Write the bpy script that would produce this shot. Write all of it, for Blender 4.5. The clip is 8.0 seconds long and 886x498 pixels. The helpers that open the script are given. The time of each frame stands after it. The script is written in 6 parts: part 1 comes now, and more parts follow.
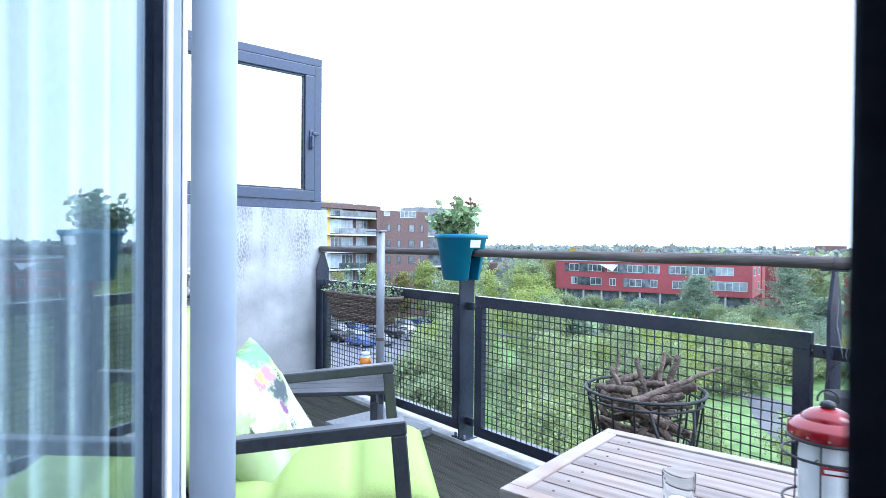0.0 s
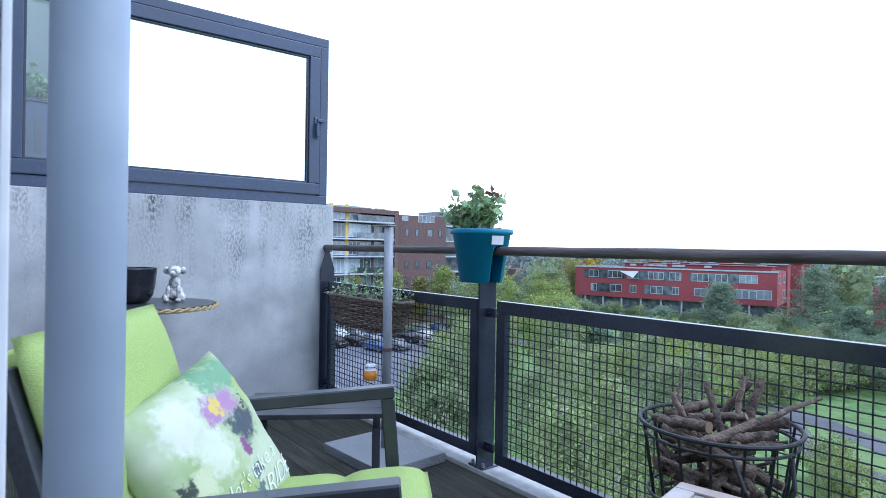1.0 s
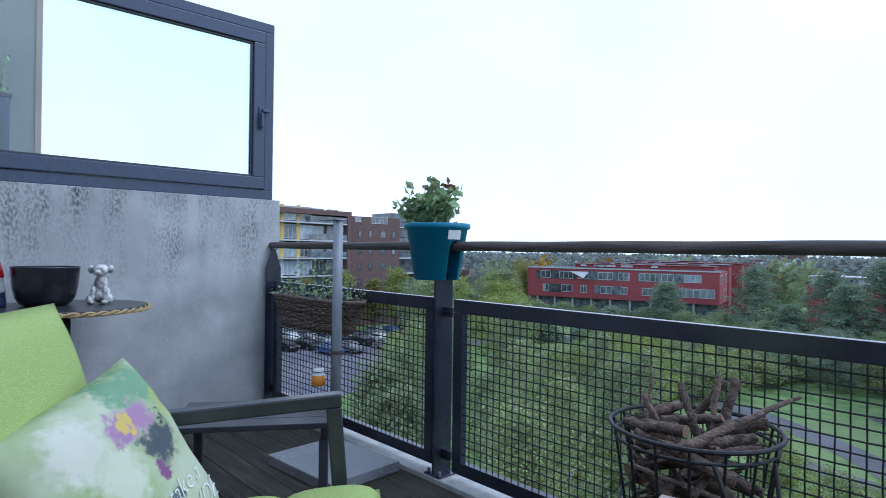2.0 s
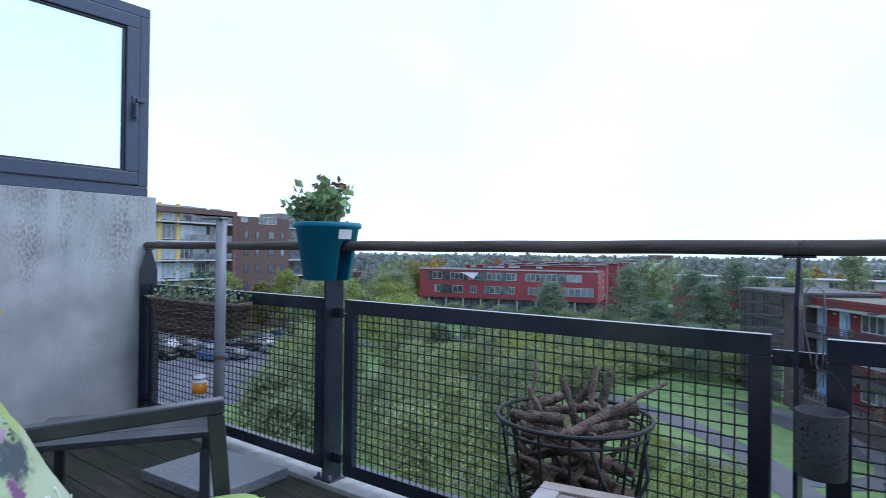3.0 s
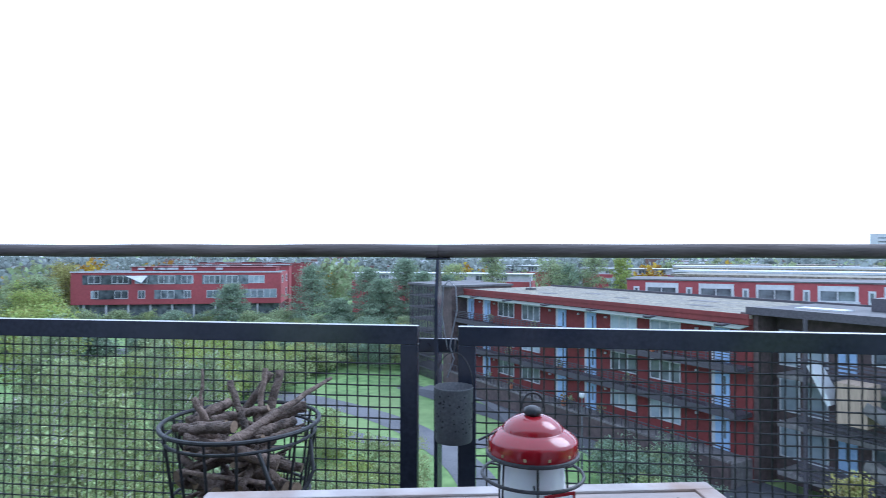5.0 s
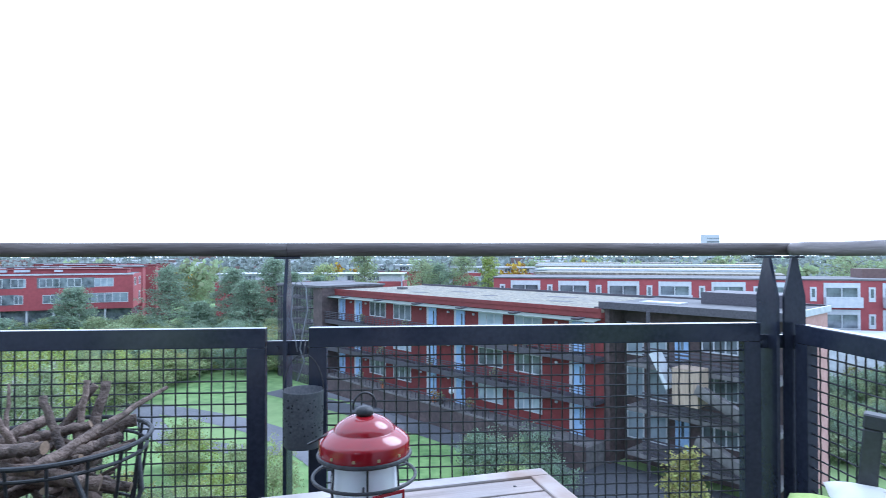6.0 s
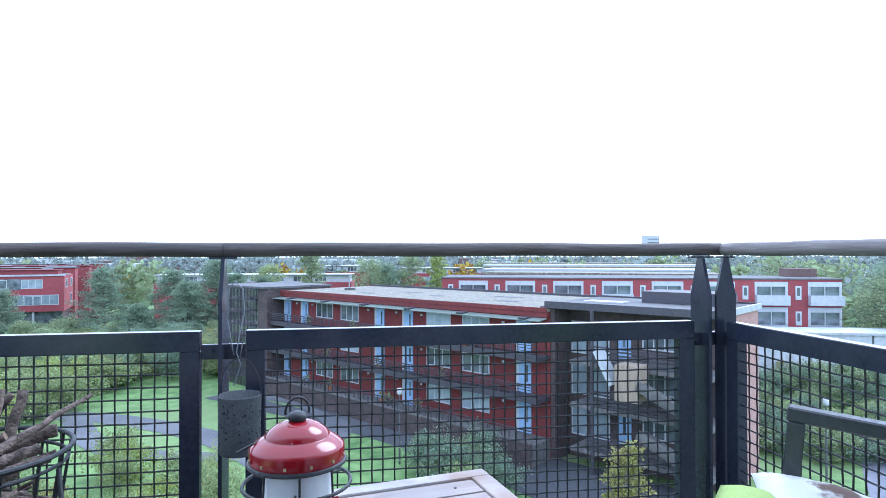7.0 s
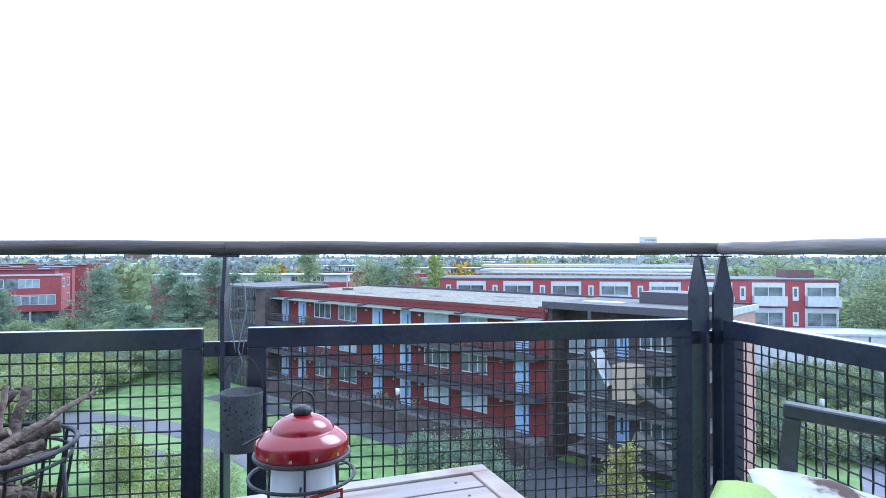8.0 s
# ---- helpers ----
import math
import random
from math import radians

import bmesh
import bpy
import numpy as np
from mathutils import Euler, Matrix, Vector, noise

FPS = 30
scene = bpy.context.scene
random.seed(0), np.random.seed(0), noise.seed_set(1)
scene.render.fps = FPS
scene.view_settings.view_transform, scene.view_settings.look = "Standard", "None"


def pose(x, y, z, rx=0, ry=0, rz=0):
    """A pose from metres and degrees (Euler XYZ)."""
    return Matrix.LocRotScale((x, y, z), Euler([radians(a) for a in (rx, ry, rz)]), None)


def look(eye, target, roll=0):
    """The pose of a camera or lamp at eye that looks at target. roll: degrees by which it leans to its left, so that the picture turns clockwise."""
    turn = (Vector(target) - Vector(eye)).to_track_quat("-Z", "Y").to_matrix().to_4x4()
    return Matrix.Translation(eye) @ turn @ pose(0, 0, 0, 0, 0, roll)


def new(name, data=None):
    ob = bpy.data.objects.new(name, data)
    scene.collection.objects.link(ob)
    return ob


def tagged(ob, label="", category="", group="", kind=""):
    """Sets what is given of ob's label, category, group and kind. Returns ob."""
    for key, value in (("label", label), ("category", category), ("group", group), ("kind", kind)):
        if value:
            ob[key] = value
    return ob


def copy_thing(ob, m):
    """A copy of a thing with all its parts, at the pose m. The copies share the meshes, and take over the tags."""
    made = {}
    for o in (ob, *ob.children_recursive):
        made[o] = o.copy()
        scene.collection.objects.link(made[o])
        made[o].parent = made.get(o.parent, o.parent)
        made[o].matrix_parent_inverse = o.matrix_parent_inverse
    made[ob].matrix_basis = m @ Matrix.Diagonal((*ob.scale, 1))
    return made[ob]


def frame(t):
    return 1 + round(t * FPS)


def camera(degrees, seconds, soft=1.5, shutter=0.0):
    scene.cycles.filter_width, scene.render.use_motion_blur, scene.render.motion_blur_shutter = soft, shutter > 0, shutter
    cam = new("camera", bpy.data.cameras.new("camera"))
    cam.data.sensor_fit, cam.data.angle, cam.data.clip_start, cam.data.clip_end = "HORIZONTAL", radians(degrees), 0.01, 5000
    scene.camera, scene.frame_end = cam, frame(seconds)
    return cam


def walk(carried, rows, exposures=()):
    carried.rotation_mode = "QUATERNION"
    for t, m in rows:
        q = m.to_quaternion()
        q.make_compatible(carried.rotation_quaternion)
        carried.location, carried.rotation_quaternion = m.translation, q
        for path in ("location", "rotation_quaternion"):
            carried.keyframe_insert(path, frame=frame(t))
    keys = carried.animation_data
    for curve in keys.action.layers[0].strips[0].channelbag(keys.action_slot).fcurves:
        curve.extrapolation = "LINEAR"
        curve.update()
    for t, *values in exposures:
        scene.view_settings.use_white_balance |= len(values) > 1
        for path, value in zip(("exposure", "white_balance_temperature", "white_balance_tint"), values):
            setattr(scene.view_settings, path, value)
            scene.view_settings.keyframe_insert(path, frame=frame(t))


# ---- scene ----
cam = camera(73.2, 8.0, soft=0.75, shutter=0.3)
PATH = [
    (0, (4.802, -2.552, 1.265), (3.26, -1.278, 1.245), 0.5),
    (0.5, (4.585, -2.368, 1.223), (3.018, -1.125, 1.221), 1.1),
    (1, (4.405, -2.214, 1.215), (2.825, -0.988, 1.212), 0.9),
    (2.5, (4.245, -2.09, 1.173), (2.88, -0.629, 1.183), 0.7),
    (3, (4.257, -2.091, 1.174), (3.042, -0.503, 1.188), 0.7),
    (3.5, (4.266, -2.078, 1.175), (3.249, -0.356, 1.191), 0.5),
    (4, (4.281, -2.089, 1.172), (3.538, -0.233, 1.191), 0.4),
    (4.5, (4.298, -2.107, 1.177), (3.799, -0.17, 1.197), 0.3),
    (5, (4.319, -2.12, 1.189), (4.052, -0.137, 1.209), 0.1),
    (6.5, (4.408, -2.089, 1.185), (4.694, -0.11, 1.203), -0.1),
    (7, (4.41, -2.085, 1.185), (4.74, -0.113, 1.205), -0.1),
    (7.5, (4.407, -2.088, 1.186), (4.747, -0.117, 1.206), -0.1),
    (8, (4.399, -2.102, 1.179), (4.736, -0.131, 1.2), 0.0),
]
EXPOSURES = [(0.0, 1.0, 5350, 11), (0.5, 0.78, 5300, 11), (1.0, 0.13, 5200, 12), (2.5, -0.48, 5300, 12), (3.5, -0.36, 5250, 12), (4.5, 0.06, 5150, 12), (5.0, 0.30, 5120, 12), (6.5, 0.63, 5120, 12), (8.0, 0.67, 5120, 12)]
walk(cam, [(t, look(eye, aim, roll)) for t, eye, aim, roll in PATH], EXPOSURES)

# ---- world and sun ----
world = bpy.data.worlds.new("overcast_sky")
scene.world = world
world.use_nodes = True
wn, wl = world.node_tree.nodes, world.node_tree.links
wn.clear()
w_out = wn.new("ShaderNodeOutputWorld")
w_add = wn.new("ShaderNodeAddShader")
w_sky = wn.new("ShaderNodeTexSky")
w_sky.sky_type = "NISHITA"
w_sky.sun_disc = False
w_sky.sun_elevation = radians(45)
w_sky.sun_rotation = radians(49)
w_b1 = wn.new("ShaderNodeBackground")
w_b1.inputs["Strength"].default_value = 0.05
w_b2 = wn.new("ShaderNodeBackground")
w_b2.inputs["Strength"].default_value = 1.5
w_tc = wn.new("ShaderNodeTexCoord")
w_noise = wn.new("ShaderNodeTexNoise")
w_noise.inputs["Scale"].default_value = 2.2
w_noise.inputs["Detail"].default_value = 5
w_ramp = wn.new("ShaderNodeValToRGB")
w_ramp.color_ramp.elements[0].position = 0.35
w_ramp.color_ramp.elements[0].color = (0.84, 0.93, 1.02, 1)
w_ramp.color_ramp.elements[1].position = 0.65
w_ramp.color_ramp.elements[1].color = (1.0, 1.0, 1.03, 1)
wl.new(w_tc.outputs["Generated"], w_noise.inputs["Vector"])
wl.new(w_noise.outputs["Fac"], w_ramp.inputs["Fac"])
wl.new(w_ramp.outputs["Color"], w_b2.inputs["Color"])
wl.new(w_sky.outputs["Color"], w_b1.inputs["Color"])
wl.new(w_b1.outputs[0], w_add.inputs[0])
wl.new(w_b2.outputs[0], w_add.inputs[1])
wl.new(w_add.outputs[0], w_out.inputs["Surface"])

sun_data = bpy.data.lights.new("sun", "SUN")
sun_data.energy = 1.3
sun_data.angle = radians(30)
sun_data.color = (1.0, 0.985, 0.96)
sun_ob = new("sun", sun_data)
sun_ob.matrix_world = look((30, 26, 40), (0, 0, 0))


# ---- materials ----
def material(name, c1, c2, rough=0.6, scale=20.0, metal=0.0, bump=0.15, bump_scale=None, big=None, big_scale=1.5, spec=0.5,
             stretch=(1, 1, 1), rand=0.0, alpha_trans=0.0, island=0.0):
    m = bpy.data.materials.new(name)
    m.use_nodes = True
    n, l = m.node_tree.nodes, m.node_tree.links
    b = n["Principled BSDF"]
    b.inputs["Roughness"].default_value = rough
    b.inputs["Metallic"].default_value = metal
    b.inputs["Specular IOR Level"].default_value = spec
    tc = n.new("ShaderNodeTexCoord")
    mp = n.new("ShaderNodeMapping")
    mp.inputs["Scale"].default_value = stretch
    l.new(tc.outputs["Object"], mp.inputs["Vector"])
    t1 = n.new("ShaderNodeTexNoise")
    t1.inputs["Scale"].default_value = scale
    t1.inputs["Detail"].default_value = 6
    l.new(mp.outputs["Vector"], t1.inputs["Vector"])
    r1 = n.new("ShaderNodeValToRGB")
    r1.color_ramp.elements[0].position, r1.color_ramp.elements[1].position = 0.32, 0.68
    r1.color_ramp.elements[0].color = (*c1, 1)
    r1.color_ramp.elements[1].color = (*c2, 1)
    l.new(t1.outputs["Fac"], r1.inputs["Fac"])
    col = r1.outputs["Color"]
    if big:
        t2 = n.new("ShaderNodeTexNoise")
        t2.inputs["Scale"].default_value = big_scale
        t2.inputs["Detail"].default_value = 4
        l.new(tc.outputs["Object"], t2.inputs["Vector"])
        r2 = n.new("ShaderNodeValToRGB")
        r2.color_ramp.elements[0].position, r2.color_ramp.elements[1].position = 0.42, 0.66
        r2.color_ramp.elements[0].color, r2.color_ramp.elements[1].color = (0, 0, 0, 1), (0.75, 0.75, 0.75, 1)
        l.new(t2.outputs["Fac"], r2.inputs["Fac"])
        mx = n.new("ShaderNodeMix")
        mx.data_type = "RGBA"
        l.new(r2.outputs["Color"], mx.inputs["Factor"])
        l.new(col, mx.inputs[6])
        mx.inputs[7].default_value = (*big, 1)
        col = mx.outputs[2]
    if rand or island:
        if rand:
            oi = n.new("ShaderNodeObjectInfo")
            src = oi.outputs["Random"]
        else:
            oi = n.new("ShaderNodeNewGeometry")
            src = oi.outputs["Random Per Island"]
        a = rand or island
        mr = n.new("ShaderNodeMapRange")
        mr.inputs["To Min"].default_value, mr.inputs["To Max"].default_value = 1 - a, 1 + a
        l.new(src, mr.inputs["Value"])
        hs = n.new("ShaderNodeHueSaturation")
        l.new(mr.outputs["Result"], hs.inputs["Value"])
        if island:
            mr2 = n.new("ShaderNodeMapRange")
            mr2.inputs["To Min"].default_value, mr2.inputs["To Max"].default_value = 0.47, 0.53
            l.new(src, mr2.inputs["Value"])
            l.new(mr2.outputs["Result"], hs.inputs["Hue"])
        l.new(col, hs.inputs["Color"])
        col = hs.outputs["Color"]
    l.new(col, b.inputs["Base Color"])
    if bump:
        bp = n.new("ShaderNodeBump")
        bp.inputs["Strength"].default_value = bump
        bp.inputs["Distance"].default_value = 0.01
        t3 = n.new("ShaderNodeTexNoise")
        t3.inputs["Scale"].default_value = bump_scale or scale * 3
        t3.inputs["Detail"].default_value = 4
        l.new(mp.outputs["Vector"], t3.inputs["Vector"])
        l.new(t3.outputs["Fac"], bp.inputs["Height"])
        l.new(bp.outputs["Normal"], b.inputs["Normal"])
    if alpha_trans:
        b.inputs["Subsurface Weight"].default_value = 0.0
        tr = n.new("ShaderNodeBsdfTranslucent")
        l.new(col, tr.inputs["Color"])
        ms = n.new("ShaderNodeMixShader")
        ms.inputs[0].default_value = alpha_trans
        l.new(b.outputs[0], ms.inputs[1])
        l.new(tr.outputs[0], ms.inputs[2])
        l.new(ms.outputs[0], n["Material Output"].inputs["Surface"])
    return m


def glass_material(name, tint=(0.92, 0.96, 0.97), gloss=0.0, ior=1.5):
    m = bpy.data.materials.new(name)
    m.use_nodes = True
    n, l = m.node_tree.nodes, m.node_tree.links
    n.remove(n["Principled BSDF"])
    gl = n.new("ShaderNodeBsdfGlass")
    gl.inputs["Color"].default_value = (*tint, 1)
    gl.inputs["Roughness"].default_value = gloss
    gl.inputs["IOR"].default_value = ior
    l.new(gl.outputs[0], n["Material Output"].inputs["Surface"])
    return m


M_STEEL = material("anthracite_coated_steel", (0.016, 0.020, 0.036), (0.026, 0.031, 0.052), 0.20, 60, bump=0.015, big=(0.036, 0.042, 0.062), big_scale=4)
M_WIRE = material("black_coated_wire", (0.008, 0.009, 0.012), (0.018, 0.02, 0.024), 0.45, 80, bump=0.03)
M_RAIL = material("weathered_wooden_handrail", (0.055, 0.042, 0.036), (0.16, 0.135, 0.125), 0.75, 30, bump=0.4, stretch=(0.12, 1, 1), big=(0.09, 0.08, 0.08), big_scale=3)
M_RAIL_S = material("grey_weathered_handrail", (0.12, 0.105, 0.10), (0.28, 0.25, 0.235), 0.8, 30, bump=0.4, stretch=(1, 0.12, 1), big=(0.17, 0.155, 0.15), big_scale=3)
M_DECK = material("weathered_ribbed_decking", (0.028, 0.028, 0.024), (0.085, 0.08, 0.066), 0.8, 26, bump=0.5, stretch=(0.08, 1, 1), big=(0.035, 0.045, 0.028), big_scale=2.0, rand=0.25)
M_SLAB = material("pale_painted_concrete_edge", (0.42, 0.43, 0.44), (0.6, 0.6, 0.6), 0.8, 14, bump=0.3, big=(0.3, 0.31, 0.3), big_scale=3)
M_FRAME = material("blue_grey_painted_frame", (0.045, 0.062, 0.115), (0.062, 0.082, 0.14), 0.35, 40, bump=0.04, big=(0.055, 0.07, 0.105), big_scale=3)
M_WHITE = material("white_frame_paint", (0.68, 0.70, 0.73), (0.8, 0.81, 0.83), 0.4, 12, bump=0.04)
M_PIPE = material("pale_grey_plastic_pipe", (0.33, 0.39, 0.48), (0.40, 0.46, 0.55), 0.5, 6, bump=0.03, big=(0.30, 0.35, 0.43), big_scale=2)
M_POLE = material("galvanised_steel_pole", (0.22, 0.24, 0.27), (0.34, 0.36, 0.40), 0.5, 25, metal=0.4, bump=0.08, stretch=(1, 1, 0.2))
M_GASKET = material("black_rubber", (0.008, 0.009, 0.014), (0.016, 0.018, 0.025), 0.6, 30, bump=0.05)
M_GLASS = glass_material("window_glass")
M_TUMBLER = glass_material("thin_clear_glass", (0.96, 0.98, 0.98), 0.0, 1.02)
M_GLASSD = glass_material("coated_door_glass", (0.85, 0.92, 0.95), 0.0, 1.7)
M_CURTAIN = material("white_sheer_curtain", (0.62, 0.66, 0.70), (0.74, 0.77, 0.80), 0.9, 60, bump=0.2, alpha_trans=0.35)
M_GRANITE = material("grey_granite", (0.10, 0.11, 0.12), (0.42, 0.44, 0.47), 0.75, 160, bump=0.15, big=(0.24, 0.26, 0.28), big_scale=6)
M_TEAK = material("weathered_teak_slat", (0.165, 0.125, 0.105), (0.36, 0.30, 0.27), 0.65, 22, bump=0.3, stretch=(0.1, 1.4, 1), big=(0.27, 0.245, 0.24), big_scale=4, rand=0.14)
M_TEAKF = material("greyed_teak_frame", (0.28, 0.25, 0.24), (0.46, 0.43, 0.42), 0.65, 22, bump=0.3, stretch=(0.3, 0.3, 1), big=(0.26, 0.17, 0.12), big_scale=4)
M_CHAIR = material("matt_charcoal_aluminium", (0.026, 0.029, 0.036), (0.042, 0.046, 0.055), 0.30, 70, bump=0.02, big=(0.055, 0.058, 0.066), big_scale=5)
M_GREEN = material("lime_green_woven_fabric", (0.31, 0.42, 0.115), (0.41, 0.52, 0.19), 0.9, 220, bump=0.4, bump_scale=420, big=(0.37, 0.47, 0.17), big_scale=5, spec=0.2)
M_BLUEPOT = material("turquoise_plastic", (0.010, 0.17, 0.30), (0.014, 0.21, 0.35), 0.5, 8, bump=0.04, big=(0.012, 0.16, 0.27), big_scale=5)
M_LABEL = material("white_paper_label", (0.68, 0.70, 0.72), (0.78, 0.79, 0.8), 0.6, 20, bump=0.0)
M_SOIL = material("potting_soil", (0.01, 0.008, 0.006), (0.04, 0.03, 0.02), 0.95, 60, bump=0.8)
M_RED = material("red_enamel", (0.22, 0.006, 0.012), (0.28, 0.009, 0.016), 0.14, 10, bump=0.02, big=(0.25, 0.006, 0.012), big_scale=8, spec=0.6)
M_IRON = material("black_iron", (0.012, 0.013, 0.016), (0.03, 0.032, 0.036), 0.5, 60, bump=0.15)
M_TIN = material("grey_enamelled_tin", (0.075, 0.08, 0.09), (0.13, 0.135, 0.15), 0.5, 120, bump=0.15, big=(0.06, 0.065, 0.075), big_scale=9)
M_WICK = material("brown_woven_wicker", (0.065, 0.047, 0.040), (0.20, 0.15, 0.125), 0.8, 50, bump=0.3, island=0.4)
M_BARK = material("dry_branch_bark", (0.024, 0.017, 0.014), (0.25, 0.185, 0.15), 0.85, 34, bump=1.0, big=(0.17, 0.125, 0.10), big_scale=11, rand=0.45)
M_CUT = material("cut_wood_end", (0.17, 0.12, 0.08), (0.28, 0.20, 0.135), 0.85, 60, bump=0.2)
M_FROST = material("frosted_lantern_glass", (0.72, 0.76, 0.80), (0.80, 0.84, 0.87), 0.25, 20, bump=0.1)
M_DARKPOT = material("black_glazed_bowl", (0.008, 0.009, 0.014), (0.016, 0.018, 0.024), 0.25, 12, bump=0.03)
M_STONE = material("pale_cast_stone", (0.30, 0.31, 0.32), (0.60, 0.61, 0.62), 0.8, 40, bump=0.4, big=(0.12, 0.12, 0.12), big_scale=18)
M_SPOT = material("white_glaze_with_black_spots", (0.56, 0.56, 0.55), (0.76, 0.76, 0.74), 0.4, 30, bump=0.1, big=(0.03, 0.03, 0.032), big_scale=42)
M_ROPE = material("straw_rope", (0.30, 0.22, 0.10), (0.48, 0.38, 0.20), 0.9, 90, bump=0.5)
M_ORANGE = material("orange_preserve", (0.62, 0.20, 0.01), (0.75, 0.30, 0.02), 0.3, 18, bump=0.05)
M_PLASTER = material("interior_white_plaster", (0.62, 0.62, 0.61), (0.70, 0.70, 0.69), 0.85, 30, bump=0.1)
M_PARQ = material("brown_interior_floor", (0.10, 0.065, 0.04), (0.18, 0.12, 0.08), 0.5, 14, bump=0.1, stretch=(0.2, 1, 1))
M_OURBRICK = material("grey_facade_render", (0.36, 0.37, 0.38), (0.46, 0.47, 0.48), 0.85, 30, bump=0.4)
M_LEAF = material("pot_plant_leaf", (0.20, 0.31, 0.14), (0.40, 0.50, 0.27), 0.55, 40, bump=0.1, alpha_trans=0.25, island=0.45)
M_LEAF_R = material("reddish_leaf", (0.12, 0.045, 0.030), (0.20, 0.09, 0.05), 0.55, 40, bump=0.1, alpha_trans=0.25, island=0.3)
M_GRASS = material("park_lawn", (0.070, 0.148, 0.040), (0.185, 0.295, 0.100), 0.95, 0.9, bump=0.0, big=(0.16, 0.225, 0.09), big_scale=0.07)
M_ASPH = material("grey_asphalt", (0.07, 0.075, 0.085), (0.12, 0.125, 0.14), 0.9, 8, bump=0.1, big=(0.15, 0.155, 0.17), big_scale=0.2)
M_LANE = material("dark_lane_asphalt", (0.042, 0.046, 0.056), (0.07, 0.074, 0.086), 0.85, 6, bump=0.1, big=(0.085, 0.09, 0.10), big_scale=0.3)
M_PAVE = material("parking_paving", (0.085, 0.092, 0.125), (0.15, 0.16, 0.20), 0.9, 3, bump=0.1, big=(0.20, 0.20, 0.225), big_scale=0.15)
M_TRUNK = material("grey_tree_bark", (0.07, 0.06, 0.05), (0.18, 0.165, 0.15), 0.9, 12, bump=0.5)
M_BIRCHT = material("pale_birch_bark", (0.25, 0.24, 0.22), (0.55, 0.54, 0.52), 0.85, 9, bump=0.2, stretch=(1, 1, 3))


def foliage(name, c1, c2):
    return material(name, c1, c2, 0.75, 0.6, bump=0.0, alpha_trans=0.42, island=0.35, spec=0.2)


M_F_BIRCH = foliage("birch_foliage", (0.25, 0.31, 0.145), (0.38, 0.43, 0.21))
M_F_YEL = foliage("yellowing_foliage", (0.24, 0.24, 0.085), (0.36, 0.34, 0.13))
M_F_LIME = foliage("lime_foliage", (0.25, 0.31, 0.085), (0.37, 0.42, 0.14))
M_F_DARK = foliage("dark_green_foliage", (0.165, 0.23, 0.165), (0.27, 0.345, 0.235))
M_F_MID = foliage("mid_green_foliage", (0.21, 0.265, 0.145), (0.32, 0.375, 0.21))
# distance haze is put into this paler, greyer foliage colour
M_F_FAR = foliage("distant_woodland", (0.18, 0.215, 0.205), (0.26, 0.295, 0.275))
M_F_ORNG = foliage("autumn_foliage", (0.26, 0.16, 0.025), (0.38, 0.26, 0.045))
M_REDW = material("red_painted_facade", (0.25, 0.052, 0.060), (0.31, 0.068, 0.076), 0.8, 2, bump=0.1, big=(0.205, 0.044, 0.05), big_scale=0.12)
M_REDB = material("dark_red_facade_panel", (0.125, 0.022, 0.022), (0.175, 0.032, 0.030), 0.8, 2.5, bump=0.15, big=(0.11, 0.024, 0.024), big_scale=0.3)
M_BROWNB = material("purple_brown_brick", (0.105, 0.065, 0.060), (0.17, 0.11, 0.10), 0.85, 3, bump=0.3, big=(0.12, 0.08, 0.075), big_scale=0.3)
M_DARKB = material("dark_brown_brick", (0.055, 0.042, 0.042), (0.105, 0.078, 0.076), 0.85, 3, bump=0.3, big=(0.045, 0.036, 0.037), big_scale=0.4)
M_PINKB = material("pink_brick", (0.34, 0.19, 0.17), (0.44, 0.27, 0.24), 0.85, 4, bump=0.2)
M_GREYP = material("pale_grey_panel", (0.34, 0.37, 0.40), (0.46, 0.48, 0.50), 0.6, 2, bump=0.05)
M_WHITEP = material("white_cladding", (0.38, 0.41, 0.44), (0.50, 0.53, 0.55), 0.6, 2, bump=0.05)
M_YELP = material("yellow_panel", (0.50, 0.36, 0.06), (0.58, 0.42, 0.09), 0.6, 2, bump=0.05)
M_ROOF = material("gravel_flat_roof", (0.085, 0.080, 0.062), (0.30, 0.28, 0.215), 0.95, 3.4, bump=0.4, big=(0.15, 0.15, 0.14), big_scale=0.9, stretch=(0.8, 1.3, 1))
M_BITUM = material("dark_bitumen_roof", (0.06, 0.062, 0.066), (0.11, 0.112, 0.118), 0.85, 3, bump=0.2, big=(0.14, 0.14, 0.145), big_scale=0.4)
M_CANOPY = material("pale_green_glass_canopy", (0.15, 0.20, 0.18), (0.21, 0.26, 0.235), 0.35, 4, bump=0.03)
M_DOORB = material("light_blue_door", (0.24, 0.38, 0.58), (0.32, 0.46, 0.66), 0.5, 5, bump=0.03)
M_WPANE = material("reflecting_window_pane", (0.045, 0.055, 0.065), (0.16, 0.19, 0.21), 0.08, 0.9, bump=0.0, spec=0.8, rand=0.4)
# reflected sky is put into this pane's pale blue base colour
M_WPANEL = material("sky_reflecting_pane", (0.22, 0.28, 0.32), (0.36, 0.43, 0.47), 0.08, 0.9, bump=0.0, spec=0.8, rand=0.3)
M_GALL = material("dark_gallery_steel", (0.040, 0.038, 0.048), (0.070, 0.066, 0.080), 0.6, 10, bump=0.05)
M_CONCF = material("grey_concrete_parapet", (0.10, 0.098, 0.098), (0.17, 0.165, 0.165), 0.9, 3, bump=0.2, big=(0.085, 0.082, 0.083), big_scale=0.5)
